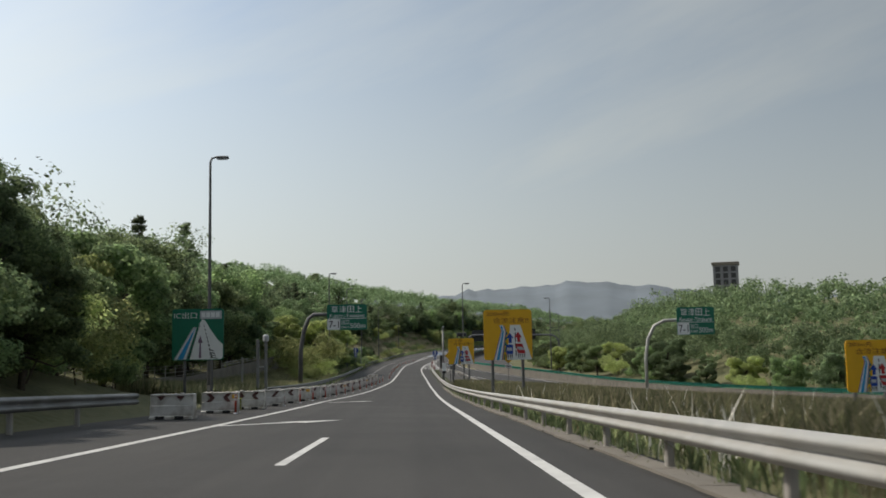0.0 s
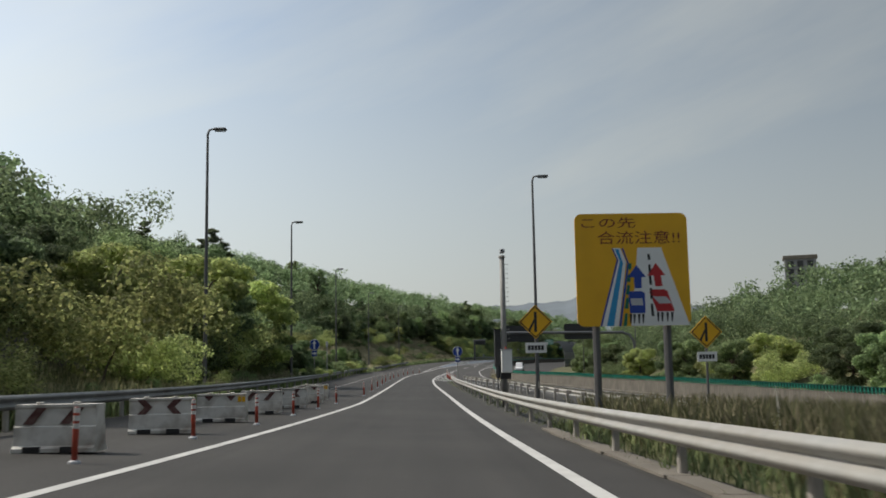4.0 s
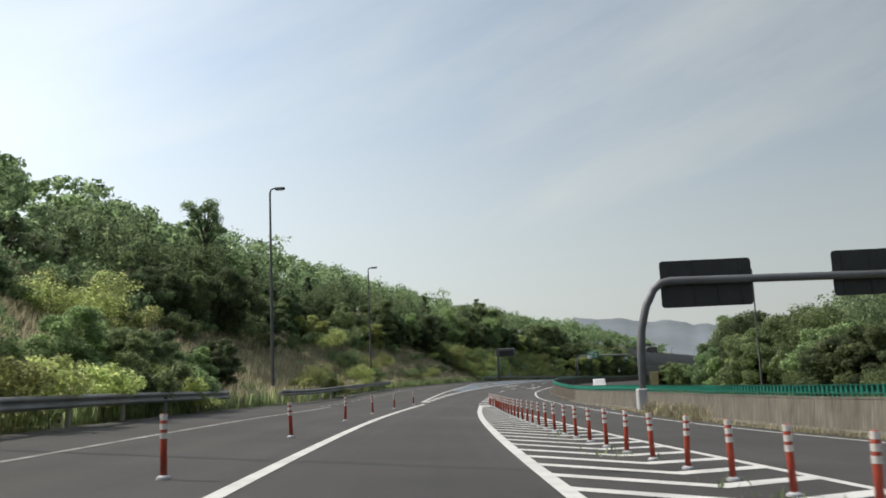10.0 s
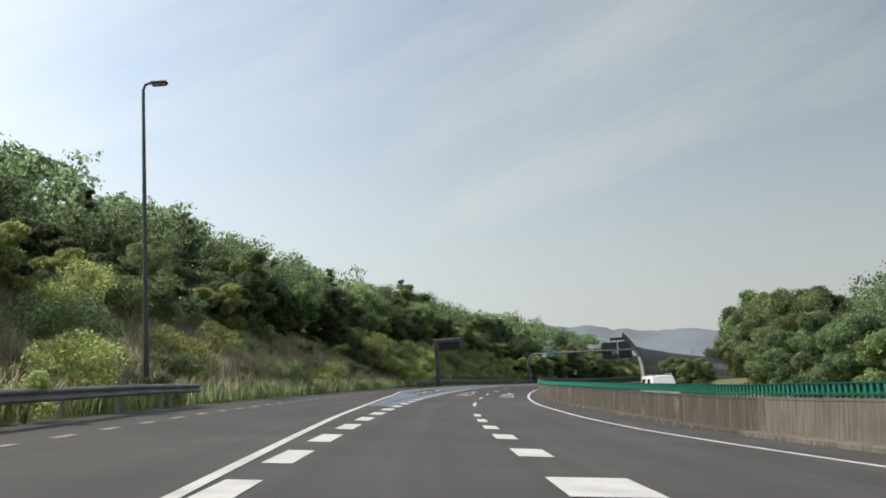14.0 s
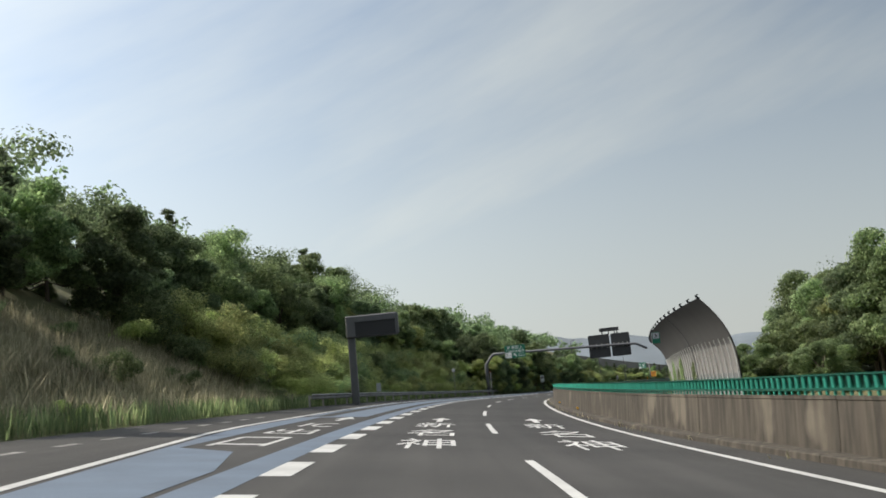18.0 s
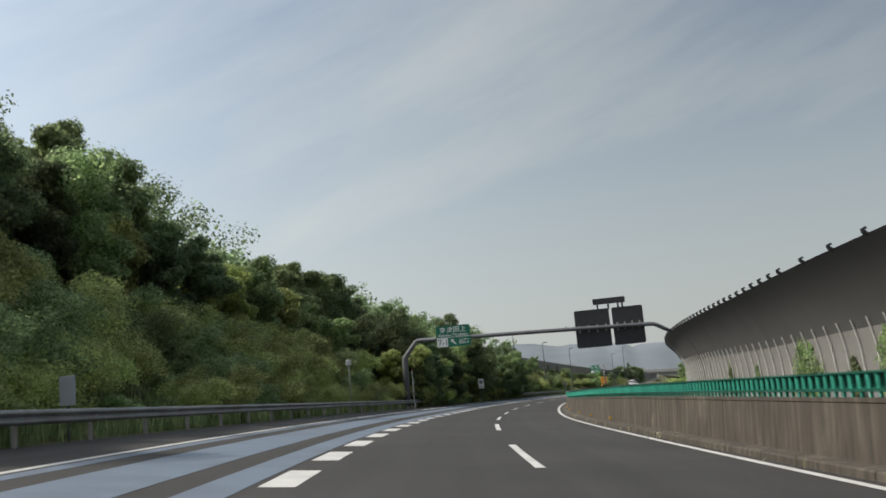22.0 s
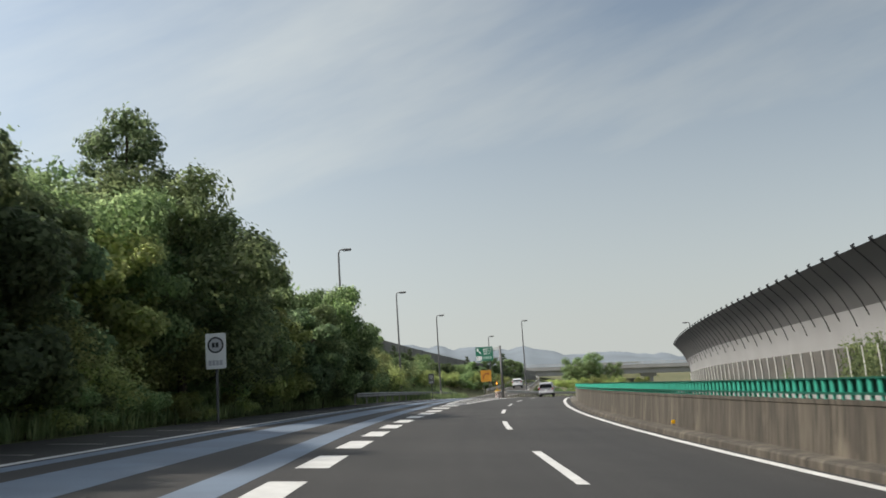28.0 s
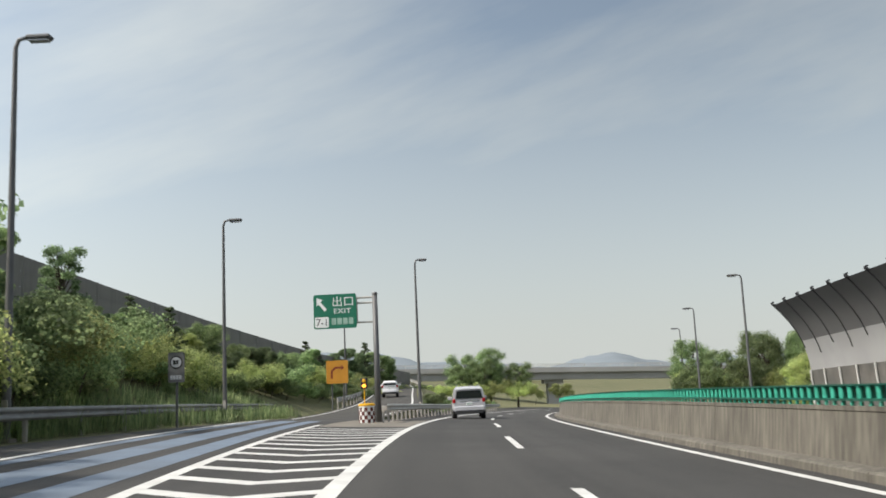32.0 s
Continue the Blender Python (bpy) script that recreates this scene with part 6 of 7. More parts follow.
def blue_round(s, d, cz, h=0.0, label="round blue keep-direction sign with a white arrow on a pole"):
    ob = thing("direction_sign", fr(s, d, h), label, "road sign", "blue direction signs")
    disc = lambda r: [(r * math.cos(a * math.tau / 28), cz + r * math.sin(a * math.tau / 28)) for a in range(28)]
    part("board", Mesh().plate(disc(.5), -.03, .03), M_SWHITE, ob)
    flat(ob, "blue_face", disc(.475), M_SBLUE)
    flat(ob, "arrow", [(-.07, cz - .4), (.07, cz - .4), (.07, cz + .08), (.2, cz + .08), (0, cz + .42), (-.2, cz + .08), (-.07, cz + .08)], M_SWHITE, -.038)
    part("rim", Mesh().tube([(.5 * math.cos(a * math.tau / 28), 0, cz + .5 * math.sin(a * math.tau / 28)) for a in range(29)], .02, 6), M_SGREY, ob)
    z = cz - .8
    part("plate", Mesh().plate(rounded(-.25, z - .28, .25, z + .28, .04), -.03, .02), M_SWHITE, ob)
    flat(ob, "blue_face", rounded(-.235, z - .265, .235, z + .265, .04), M_SBLUE)
    flat(ob, "arrow", [(-.2, z - .06), (.02, z - .06), (.02, z - .17), (.22, z), (.02, z + .17), (.02, z + .06), (-.2, z + .06)], M_SWHITE, -.038)
    poles(ob, (0,), cz + .3, .05, .07, M_STEEL)


blue_round(168.2, 3.97, 3.28)
blue_round(160.6, -9.75, 3.45)
g = thing("rear_facing_sign", fr(167.4, -9.25), "thin grey round sign turned edge-on, on a pale post", "road sign")
part("board", Mesh().plate([(.3 * math.cos(a * math.tau / 24), 3.65 + .3 * math.sin(a * math.tau / 24)) for a in range(24)], -.02, .02), M_SGREY, g, m=pose(0, 0, 0, 0, 0, 72))
poles(g, (0,), 3.95, .04, .05, M_SGREY)

# ---- gantries ----
g = thing("sign_gantry", fr(226.2, 10.75), "arched steel gantry over the opposite roadway with dark sign backs", "gantry")
part("beam", Mesh().tube([(.1, 0, 0), (.1, 0, 3.4), (.22, 0, 4.6), (.55, 0, 5.8), (1.05, 0, 6.75), (1.5, 0, 7.1), (2.0, 0, 7.2), (20.5, 0, 6.95), (21.6, 0, 6.5), (22.2, 0, 5.6), (22.4, 0, 4.2), (22.4, 0, -1.2)], [.24, .24, .23, .22, .22, .23, .23, .23, .21, .2, .22, .22], 12), M_BEAM, g, smooth=True)
part("footing", Mesh().box(-.3, -.4, -.3, .5, .4, 1.3, bevel=.06), M_SGREY, g)
for x0, x1, z0, z1 in ((1.5, 6.6, 5.7, 8.35), (11.1, 16.8, 5.95, 8.5)):
    part("sign_back", Mesh().plate(rounded(x0, z0, x1, z1, .2), .2, .26), M_DARK, g)
    for x in np.linspace(x0 + .6, x1 - .6, 4):
        part("stiffener", Mesh().box(x - .04, .13, z0 + .1, x + .04, .2, z1 - .1), M_DARK, g)
part("cabinet", Mesh().box(.45, -.3, 1.2, .9, .1, 2.2, bevel=.02), mat("tan_cabinet", (.35, .28, .13), .6, vary=.1), g)

g = thing("sign_gantry", fr(440.5, -9.15, .1), "long steel gantry spanning the roadways with dark sign backs", "gantry")
part("beam", Mesh().tube([(0, 0, -.5), (0, 0, 4.5), (.06, 0, 4.72), (1.2, 0, 6.1), (1.45, 0, 6.2), (12, 0, 5.95), (23.4, 0, 5.62), (23.75, 0, 5.55), (25.2, 0, 4.7)], [.28, .27, .26, .22, .2, .19, .19, .19, .18], 8), M_BEAM, g, smooth=True)
part("footing", Mesh().box(-.5, -.5, -.8, .5, .5, .05, bevel=.05), M_KERB, g)
for x0, x1 in ((16.45, 19.7), (19.95, 22.8)):
    part("sign_back", Mesh().plate(rounded(x0, 3.98, x1, 7.5, .15), .24, .3), M_DARK, g)
    for x in np.linspace(x0 + .4, x1 - .4, 4):
        part("clamp", Mesh().box(x - .05, .05, 5.4, x + .05, .26, 6.1), M_STEEL, g)
part("sign_back", Mesh().plate(rounded(18.3, 7.9, 21.3, 8.46, .05), .24, .34), M_DARK, g)
for x in (18.7, 19.7, 20.6, 21.0):
    part("bracket", Mesh().box(x - .08, .2, 7.4, x + .08, .3, 7.95), M_DARK, g)
for x in (9.2, 10.1, 15.6):
    part("conduit_box", Mesh().tube([(x, 0, 5.8), (x, 0, 6.15)], .05, 6), M_DARK, g)
guide_board(440.1, -5.85, -2.58, 5.63, 7.62, True)

g = thing("message_sign", fr(358, -8.05, -.5), "dark electronic message sign on a single heavy pole over the bank", "message sign")
part("pole", Mesh().box(-.1, -.3, -.6, .4, .1, 6.3, bevel=.05), M_POLE, g)
part("case", Mesh().box(-.14, -.55, 5.12, 3.6, -.1, 6.7, bevel=.09), M_POLE, g)
part("display", Mesh().box(.55, -.565, 5.2, 3.42, -.545, 6.2), M_BLACK, g)
part("side_panel", Mesh().box(3.602, -.47, 5.24, 3.63, -.2, 6.56), M_STEEL_DARKENED, g)
part("hood", Mesh().box(.52, -.62, 6.2, 3.46, -.545, 6.23), M_DARK, g)
part("base_plate", Mesh().box(-.3, -.5, -.62, .6, .3, -.4, bevel=.03), M_KERB, g)

# ---- twin-post detector and retaining wall of the service way ----
g = thing("traffic_detector", fr(61, -10.0, -.1), "grey detector unit on twin steel posts behind the white blocks", "detector")
for x in (0, .52):
    part("post", Mesh().box(x - .09, -.09, -.6, x + .09, .09, 3.9 - x * .2, bevel=.02), M_STEEL_DARKENED, g)
part("cross_bar", Mesh().box(.05, -.03, 2.1, .48, .03, 2.2), M_STEEL, g)
part("case", Mesh().box(.33, -.22, 3.72, .69, .3, 4.22, bevel=.1), M_SGREY, g)
g = thing("retaining_wall", fr(95, -16), "low grey concrete wall of the service way on the bank", "wall", kind="structure")
inv = g.matrix_basis.inverted()
WT = line_of([(56, 1.3), (68, 1.4), (83, 2.15), (98, 2.6), (114, 3.1), (142, 3.6)])
for s in np.arange(58, 142, 2.0):
    rows = []
    for q in (s + .01, s + 1.99):
        up = float(WT(q))
        rows.append([tuple(inv @ Vector(at(q, -16 + o, w)[0])) for o, w in ((0, -.3), (0, up), (-.18, up), (-.18, -.3))])
    part("wall_panel", Mesh().grid(rows), M_KERB, g)
    if not 78 < s < 102:
        continue
    q = inv @ Vector(at(s, -16.1, float(WT(s)))[0])
    part("fence_post", Mesh().tube([(q.x, q.y, q.z - .05), (q.x, q.y, q.z + .42)], .03, 6), M_POST, g)
for w in (.2, .4):
    part("fence_rail", Mesh().tube([inv @ Vector(at(s, -16.1, float(WT(s)) + w)[0]) for s in np.arange(80, 101, 4.0)], .03, 5), M_POST, g)

# ---- exit nose ----
g = thing("exit_nose_sign", fr(555, -3.0, -.25), "green exit sign on a bracketed steel mast at the exit nose", "road sign")
part("mast", Mesh().tube([(0, 0, -.4), (0, 0, 6.15)], [.15, .12], 12), M_POLE, g, smooth=True)
part("mast_cap", Mesh().tube([(0, 0, 6.15), (0, 0, 6.22)], [.15, .1], 10), M_POLE, g)
for z in (4.85, 5.75, 6.0):
    part("bracket", Mesh().tube([(0, 0, z), (-1.0, 0, z)], .045, 6), M_STEEL, g)
part("bracket", Mesh().tube([(-.85, 0, 4.8), (-.85, 0, 6.05)], .035, 6), M_STEEL, g)
part("board", Mesh().plate(rounded(-2.85, 4.6, -.85, 6.2, .1), -.2, -.15), M_GREEN, g)
y = -.206
flat(g, "exit_arrow", [(-2.7, 6.05), (-2.7, 5.65), (-2.62, 5.75), (-2.32, 5.4), (-2.22, 5.5), (-2.52, 5.85), (-2.42, 5.95)], M_SWHITE, y)
letters(g, "出口", -1.95, 5.62, -1.0, 6.08, M_SWHITE, y - .002)
letters(g, "EXIT", -1.9, 5.3, -1.1, 5.52, M_SWHITE, y - .002)
flat(g, "number_panel", rounded(-2.8, 4.66, -2.15, 5.15, .05), M_SWHITE, y)
letters(g, "7-1", -2.72, 4.74, -2.25, 5.07, M_BLACK, y - .004)
bars(g, -2.02, 4.78, -.95, 5.08, 4, mat("dim_lettering", (.24, .36, .3), .6, vary=.2), y)
g = thing("crash_cushion", fr(553.2, -3.3, -.02) @ Matrix.Scale(.86, 4), "white and dark red chequered crash drum with yellow cap", "crash cushion")
part("drum", Mesh().tube([(0, 0, -.1), (0, 0, .88)], .4, 20), M_SWHITE, g)
blk = data_of("chequer", Mesh().box(-.078, -.01, -.1, .078, .01, .1), M_MAROON)
for r in range(4):
    for c in range(16):
        if (r + c) % 2:
            a = c * math.tau / 16
            part("chequer", blk, None, g, m=pose(math.sin(a) * .395, -math.cos(a) * .395, .1 + r * .2, 0, 0, math.degrees(a)))
part("cap", Mesh().tube([(0, 0, .88), (0, 0, .96), (0, 0, 1.0)], [.43, .43, .36], 20), M_YELLOW, g)
part("beacon_post", Mesh().tube([(-.1, 0, 1.0), (-.1, 0, 1.78)], .03, 8), M_YELLOW, g)
part("beacon_case", Mesh().box(-.27, -.08, 1.75, .07, .08, 2.3, bevel=.03), M_DARK, g)
M_BEACON = mat("lit_amber_lens", (.8, .3, .02), .3)
M_BEACON.node_tree.nodes["Principled BSDF"].inputs["Emission Color"].default_value = (1, .36, .03, 1)
M_BEACON.node_tree.nodes["Principled BSDF"].inputs["Emission Strength"].default_value = 2.5
for z in (1.9, 2.15):
    part("beacon_lens", Mesh().tube([(-.1, -.07, z), (-.1, -.1, z), (-.1, -.12, z)], [.1, .095, .05], 12), M_BEACON if z < 2 else M_YELLOW, g)
part("skirt", Mesh().tube([(0, 0, -.12), (0, 0, .02)], .46, 20), M_YELLOW, g)
NR = line_of([(552, -2.6), (580, -2.55), (660, -2.7)])
guard_rail("guard rail running on from the exit nose beside the lane", 553, 625, NR, .82, -1, step=2.0)


def round_plate_sign(s, d, cz, label, w=.72, hgt=1.25, h=0.0, face=None):
    ob = thing("speed_notice_sign", fr(s, d, h), label, "road sign", "speed notice signs")
    part("board", Mesh().plate(rounded(-w / 2, cz - hgt / 2, w / 2, cz + hgt / 2, .05), -.03, .02), face or M_SWHITE, ob)
    ring = lambda r: [(r * math.cos(a * math.tau / 24), cz + hgt * .17 + r * math.sin(a * math.tau / 24)) for a in range(24)]
    flat(ob, "ring", ring(w * .4), M_BLACK)
    flat(ob, "disc", ring(w * .32), M_SGREY, -.038)
    bars(ob, -w * .18, cz + hgt * .1, w * .18, cz + hgt * .24, 2, M_BLACK, -.042)
    bars(ob, -w * .36, cz - hgt * .4, w * .36, cz - hgt * .26, 4, M_SGREY)
    poles(ob, (0,), cz + hgt * .4, .05, .06)


round_plate_sign(479, -8.1, 2.5, "white speed notice sign with a dark ring before dark trees")
# this sign's face is coloured dark grey to stand for the hedge's shade
round_plate_sign(546, -9.4, 2.15, "speed notice sign with a dark ring on the bank, face darkened for shade", .6, 1.1, face=mat("shaded_sign_face", (0.11, 0.11, 0.11), .6, vary=.15))
g = thing("yellow_curve_sign", fr(575, -8.65, -.22), "yellow square curve sign on a post beside the exit ramp", "road sign")
part("board", Mesh().plate(rounded(-.75, 2.4, .75, 3.95, .08), -.03, .02), M_AMBER, g)
flat(g, "symbol", [(-.45, 2.75), (-.3, 2.75), (-.3, 3.2), (-.1, 3.4), (.3, 3.4), (.3, 3.28), (.5, 3.47), (.3, 3.66), (.3, 3.54), (-.15, 3.54), (-.45, 3.25)], M_SBROWN)
poles(g, (-.4, .4), 3.3, .05)
g = thing("roadside_detector", fr(417, -9.2), "small grey detector box on a tall thin post", "detector")
poles(g, (0,), 3.5, .05, 0, M_POST)
part("detector_head", Mesh().box(-.16, -.2, 3.3, .16, .2, 3.72, bevel=.04), M_SGREY, g)
g = thing("marker_post", fr(438.4, -8.15), "pale marker post with an orange cap at the shoulder", "marker post")
part("post", Mesh().tube([(0, 0, -.3), (0, 0, 3.5)], .04, 8), M_SGREY, g)
part("cap", Mesh().tube([(0, 0, 3.5), (0, 0, 3.62)], .05, 8), M_ORANGE, g)
g = thing("distance_plate", fr(375, -9.3), "small pale distance plate beside the guard rail", "distance plate")
part("plate", Mesh().box(-.2, -.02, .85, .2, .02, 1.6, bevel=.008), M_SGREY, g)
poles(g, (0,), 1.5, .03, .04)

# ---- emergency phone sign and camera on the noise wall ----
g = thing("phone_sign", fr(376.5, 15.5, 5.45), "green emergency phone sign fixed under the noise wall's edge", "road sign")
part("board", Mesh().plate(rounded(-.33, -.5, .33, .5, .04), -.03, .02), M_GREEN, g)
flat(g, "panel", rounded(-.27, -.07, .27, .44, .04), M_SGREY)
flat(g, "handset", [(-.14, .32), (-.04, .36), (.07, .21), (.07, .1), (-.07, 0), (-.14, .03), (-.02, .14)], M_BLACK, -.038)
part("mount", Mesh().box(-.39, -.02, -.55, -.35, .04, .55), M_SGREY, g)

def ivy(s0, s1, top, n):
    st = rng.uniform(s0, s1, n)
    mid, half = (s0 + s1) / 2, (s1 - s0) / 2
    st = mid + half * np.clip(rng.normal(scale=.45, size=n), -1.2, 1.2)
    hh = 1.2 + (top - 1.2) * rng.random(n) ** 1.2 * (1.15 - .5 * np.abs(st - mid) / half)
    p = at(st, 19.05 - .12 * rng.random(n), hh)
    c = leaves_at(p, np.tile(np.array([[-1.0, .3, .1]]), (n, 1)), .13)
    ob = part("ivy", quads("ivy", c, M_LEAF[1]), None)
    return tagged(ob, "green ivy climbing the noise wall", "ivy", "ivy on the noise wall")


for a, b, t, n in ((381, 383.2, 3.2, 500), (392, 395.5, 4.2, 900), (398, 399.5, 2.9, 300), (404, 409, 4.4, 1200), (418, 419.5, 3, 350), (428, 430, 3.3, 450), (476, 479, 3.6, 700), (483, 485, 3.9, 600), (488, 496, 4.3, 2200), (505, 508, 3.4, 700), (521, 523, 3.0, 500), (538, 541, 3.6, 700)):
    ivy(a, b, t, n)

# ---- white barrier blocks and orange posts ----


def white_block():
    b = Mesh()
    out = [(-.27, .03), (.27, .03), (.27, .09), (.21, .13), (.19, .42), (.16, .44), (.15, .7), (.17, .73), (.17, .77), (-.17, .77), (-.17, .73), (-.15, .7), (-.16, .44), (-.19, .42), (-.21, .13), (-.27, .09)]
    n = len(out)
    b.add([(-.66, y, z) for y, z in out] + [(.66, y, z) for y, z in out], [tuple(range(n - 1, -1, -1)), tuple(range(n, 2 * n))] + [(i, (i + 1) % n, (i + 1) % n + n, i + n) for i in range(n)])
    return data_of("body", b, M_BLOCK)


_wb = white_block()
M_RED = mat("faded_dark_red", (.07, .014, .011), .7, vary=.3, dirt=(.3, .27, .24), dirt_amount=.35, dscale=6)
M_LIME = mat("dull_yellow_green_plastic", (.26, .27, .045), .6, vary=.2, dirt=(.12, .1, .05), dirt_amount=.6, dscale=3)
_tri = data_of("red_patch", Mesh().plate([(-.13, .07), (0, -.07), (.13, .07)], -.014, .02), M_RED)
_chev = data_of("red_patch", Mesh().plate([(-.17, .16), (.0, .16), (.15, 0), (.0, -.16), (-.17, -.16), (-.02, 0)], -.014, .02), M_RED)
_slant = data_of("red_patch", Mesh().plate([(-.2, -.12), (-.04, -.12), (.18, .14), (.02, .14)], -.014, .02), M_RED)
_cap = data_of("filler_cap", Mesh().tube([(0, 0, -.01), (0, 0, .03), (0, 0, .035)], [.06, .06, .045], 10), M_BLOCK)
_groove = data_of("groove", Mesh().box(-.6, -.197, .26, .6, -.18, .285), M_DARK)
_yl = data_of("yellow_patch", Mesh().box(-.045, -.014, -.07, .045, .02, .07), M_YELLOW)
_slot = data_of("fork_slot", Mesh().box(-.14, -.02, -.05, .14, .02, .05), M_BLACK)
BD = line_of([(24, -7.6), (40, -6.95), (60, -6.7), (113, -4.85), (118, -5.05)])
for i, s in enumerate(np.r_[29.1, 35.0, np.arange(40.0, 118, 5.3), 118.0]):
    ob = thing("road_barrier_block", fr(s, float(BD(s)), .0, rng.uniform(-6, 6)), "scuffed white plastic road barrier block with red arrow marks", "barrier block", "white barrier blocks")
    part("body", _wb, None, ob)
    kind = (0, 1, 1, 2, 1, 0, 2, 1)[i % 8]
    for x in (-.33, .27):
        q = (_tri, _chev, _slant)[kind]
        part("red_patch", q, None, ob, m=pose(x, -.165, .65 if kind == 0 else .58) @ Matrix.Scale(-1 if kind == 1 and x > 0 else 1, 4, (1, 0, 0)))
        part("fork_slot", _slot, None, ob, m=pose(x, -.262, .07))
        part("filler_cap", _cap, None, ob, m=pose(x, 0, .77))
    for x in ((.5, .61) if i % 4 == 1 else ()):
        part("yellow_patch", _yl, None, ob, m=pose(x, -.165, .62))
    part("groove", _groove, None, ob)
g = thing("plastic_crate", fr(38.8, -7.35, .0, 4), "dull yellow-green plastic box between two barrier blocks", "box")
part("box", Mesh().box(-.26, -.2, 0, .26, .2, .47, bevel=.03), M_LIME, g)
part("lid", Mesh().box(-.28, -.22, .44, .28, .22, .5, bevel=.02), M_LIME, g)
for x in (-.13, .13):
    part("rib", Mesh().box(x - .02, -.215, .03, x + .02, -.2, .44), M_LIME, g)
g = thing("marker_stake", fr(70, -12.6), "thin pale marker stake in the grass", "stake")
part("stake", Mesh().box(-.07, -.05, -.3, .07, .05, 2.75, bevel=.015), M_STEEL, g)
part("cap", Mesh().box(-.085, -.065, 2.75, .085, .065, 2.8), M_SGREY, g)


def post_data(height, r):
    p = Mesh().tube([(0, 0, .03), (0, 0, height * .5), (0, 0, height - .02), (0, 0, height)], [r, r, r, r * .8], 10)
    b = Mesh().tube([(0, 0, 0), (0, 0, .03), (0, 0, .05)], [r * 2.1, r * 2.0, r * 1.2], 10)
    bands = [Mesh().tube([(0, 0, z), (0, 0, z + .07)], r * 1.06, 10) for z in (height * .62, height * .76, height * .9)]
    return data_of("post", p, M_ORANGE, True), data_of("foot", b, M_SGREY), [data_of("band", q, M_REFLECT) for q in bands]


_pd = post_data(.78, .042)


def orange_post(s, d, lean=0.0):
    ob = thing("delineator_post", fr(s, d) @ pose(0, 0, 0, rng.uniform(-2, 2), lean + rng.uniform(-2, 2), 0), "orange flexible delineator post with pale bands", "delineator post", "delineator posts")
    part("post", _pd[0], None, ob)
    part("foot", _pd[1], None, ob)
    for q in _pd[2]:
        part("band", q, None, ob)


PD = line_of([(30, -6.6), (57, -6.1), (80, -5.1), (97, -4.25), (114, -3.7), (127, -3.15), (166, -3.3), (185, -3.15), (205, -2.85), (232, -2.45)])
for s in np.r_[np.arange(34.5, 118, 5.7), 126.5, 135.9, 146.0, 156.0, 166.2, 175.6, 185.0, 194.4, 204.3, 212.6, 221.6, 232.0]:
    orange_post(s, float(PD(s)), 7 if abs(s - 175.6) < .1 else 0)
ZP = line_of([(180, 4.2), (190, 3.7), (213, 3.1), (228, 2.65), (233, 2.25)])
for s in np.arange(182.0, 234, 1.78):
    orange_post(s, float(ZP(s)))

# ---- exit ramp and overpass ----
g = thing("exit_ramp", fr(560, -8, 0), "grey exit ramp climbing away beyond the exit nose", "ramp", kind="structure")
inv = g.matrix_basis.inverted()
_c = [tuple(at(552, -6.3, -.06)[0]), tuple(at(561, -6.3, .02)[0]), (107.6, 549.4, 1.9), (123.4, 572.5, 2.35), (137.4, 593.2, 3.1), (150.0, 613.0, 3.9), (162.0, 636.0, 4.9), (178.0, 662.0, 6.0), (204.0, 684.0, 7.2), (240.0, 690.0, 7.6)]
_t = np.arange(len(_c), dtype=float)
_cx, _cy, _cz = (spline(_t, np.array(_c)[:, j]) for j in range(3))
_q = np.linspace(0, len(_c) - 1, 70)
_p = np.stack([_cx(_q), _cy(_q), _cz(_q)], 1)
_n = np.gradient(_p, axis=0)
_n = np.stack([_n[:, 1], -_n[:, 0], 0 * _n[:, 0]], 1)
_n /= np.linalg.norm(_n, axis=1, keepdims=True)
_n[:, 2] = -math.tan(radians(2.6)) * np.clip(1 - _q / 2.5, 0, 1)


def ramp_strip(name, a, b, lift, material, label="", depth=0.0):
    rows = [[tuple(inv @ Vector(p + n * a + np.array([0, 0, lift - depth]))) for p, n in zip(_p, _n)], [tuple(inv @ Vector(p + n * a + np.array([0, 0, lift]))) for p, n in zip(_p, _n)], [tuple(inv @ Vector(p + n * b + np.array([0, 0, lift]))) for p, n in zip(_p, _n)], [tuple(inv @ Vector(p + n * b + np.array([0, 0, lift - depth]))) for p, n in zip(_p, _n)]]
    part(name, Mesh().grid(rows if depth else rows[1:3]), material, g, label)


ramp_strip("surface", -2.6, 2.6, 0, M_SHOULDER, depth=.0)
ramp_strip("edge_line", -2.2, -2.05, .012, M_WHITE)
ramp_strip("edge_line", 2.05, 2.2, .012, M_WHITE)
for a in (-1, 1):
    far = np.clip((np.arange(len(_p)) - 18) / 16, 0, 1)
    rows = [[tuple(inv @ Vector(p + n * a * (2.6 + o * (.08 + .92 * k)) + np.array([0, 0, w]))) for p, n, k in zip(_p, _n, far)] for o, w in ((0, -.01), (1.4, -.3), (9.4, -4.5))]
    part("embankment", Mesh().grid(rows), M_GROUND, g)
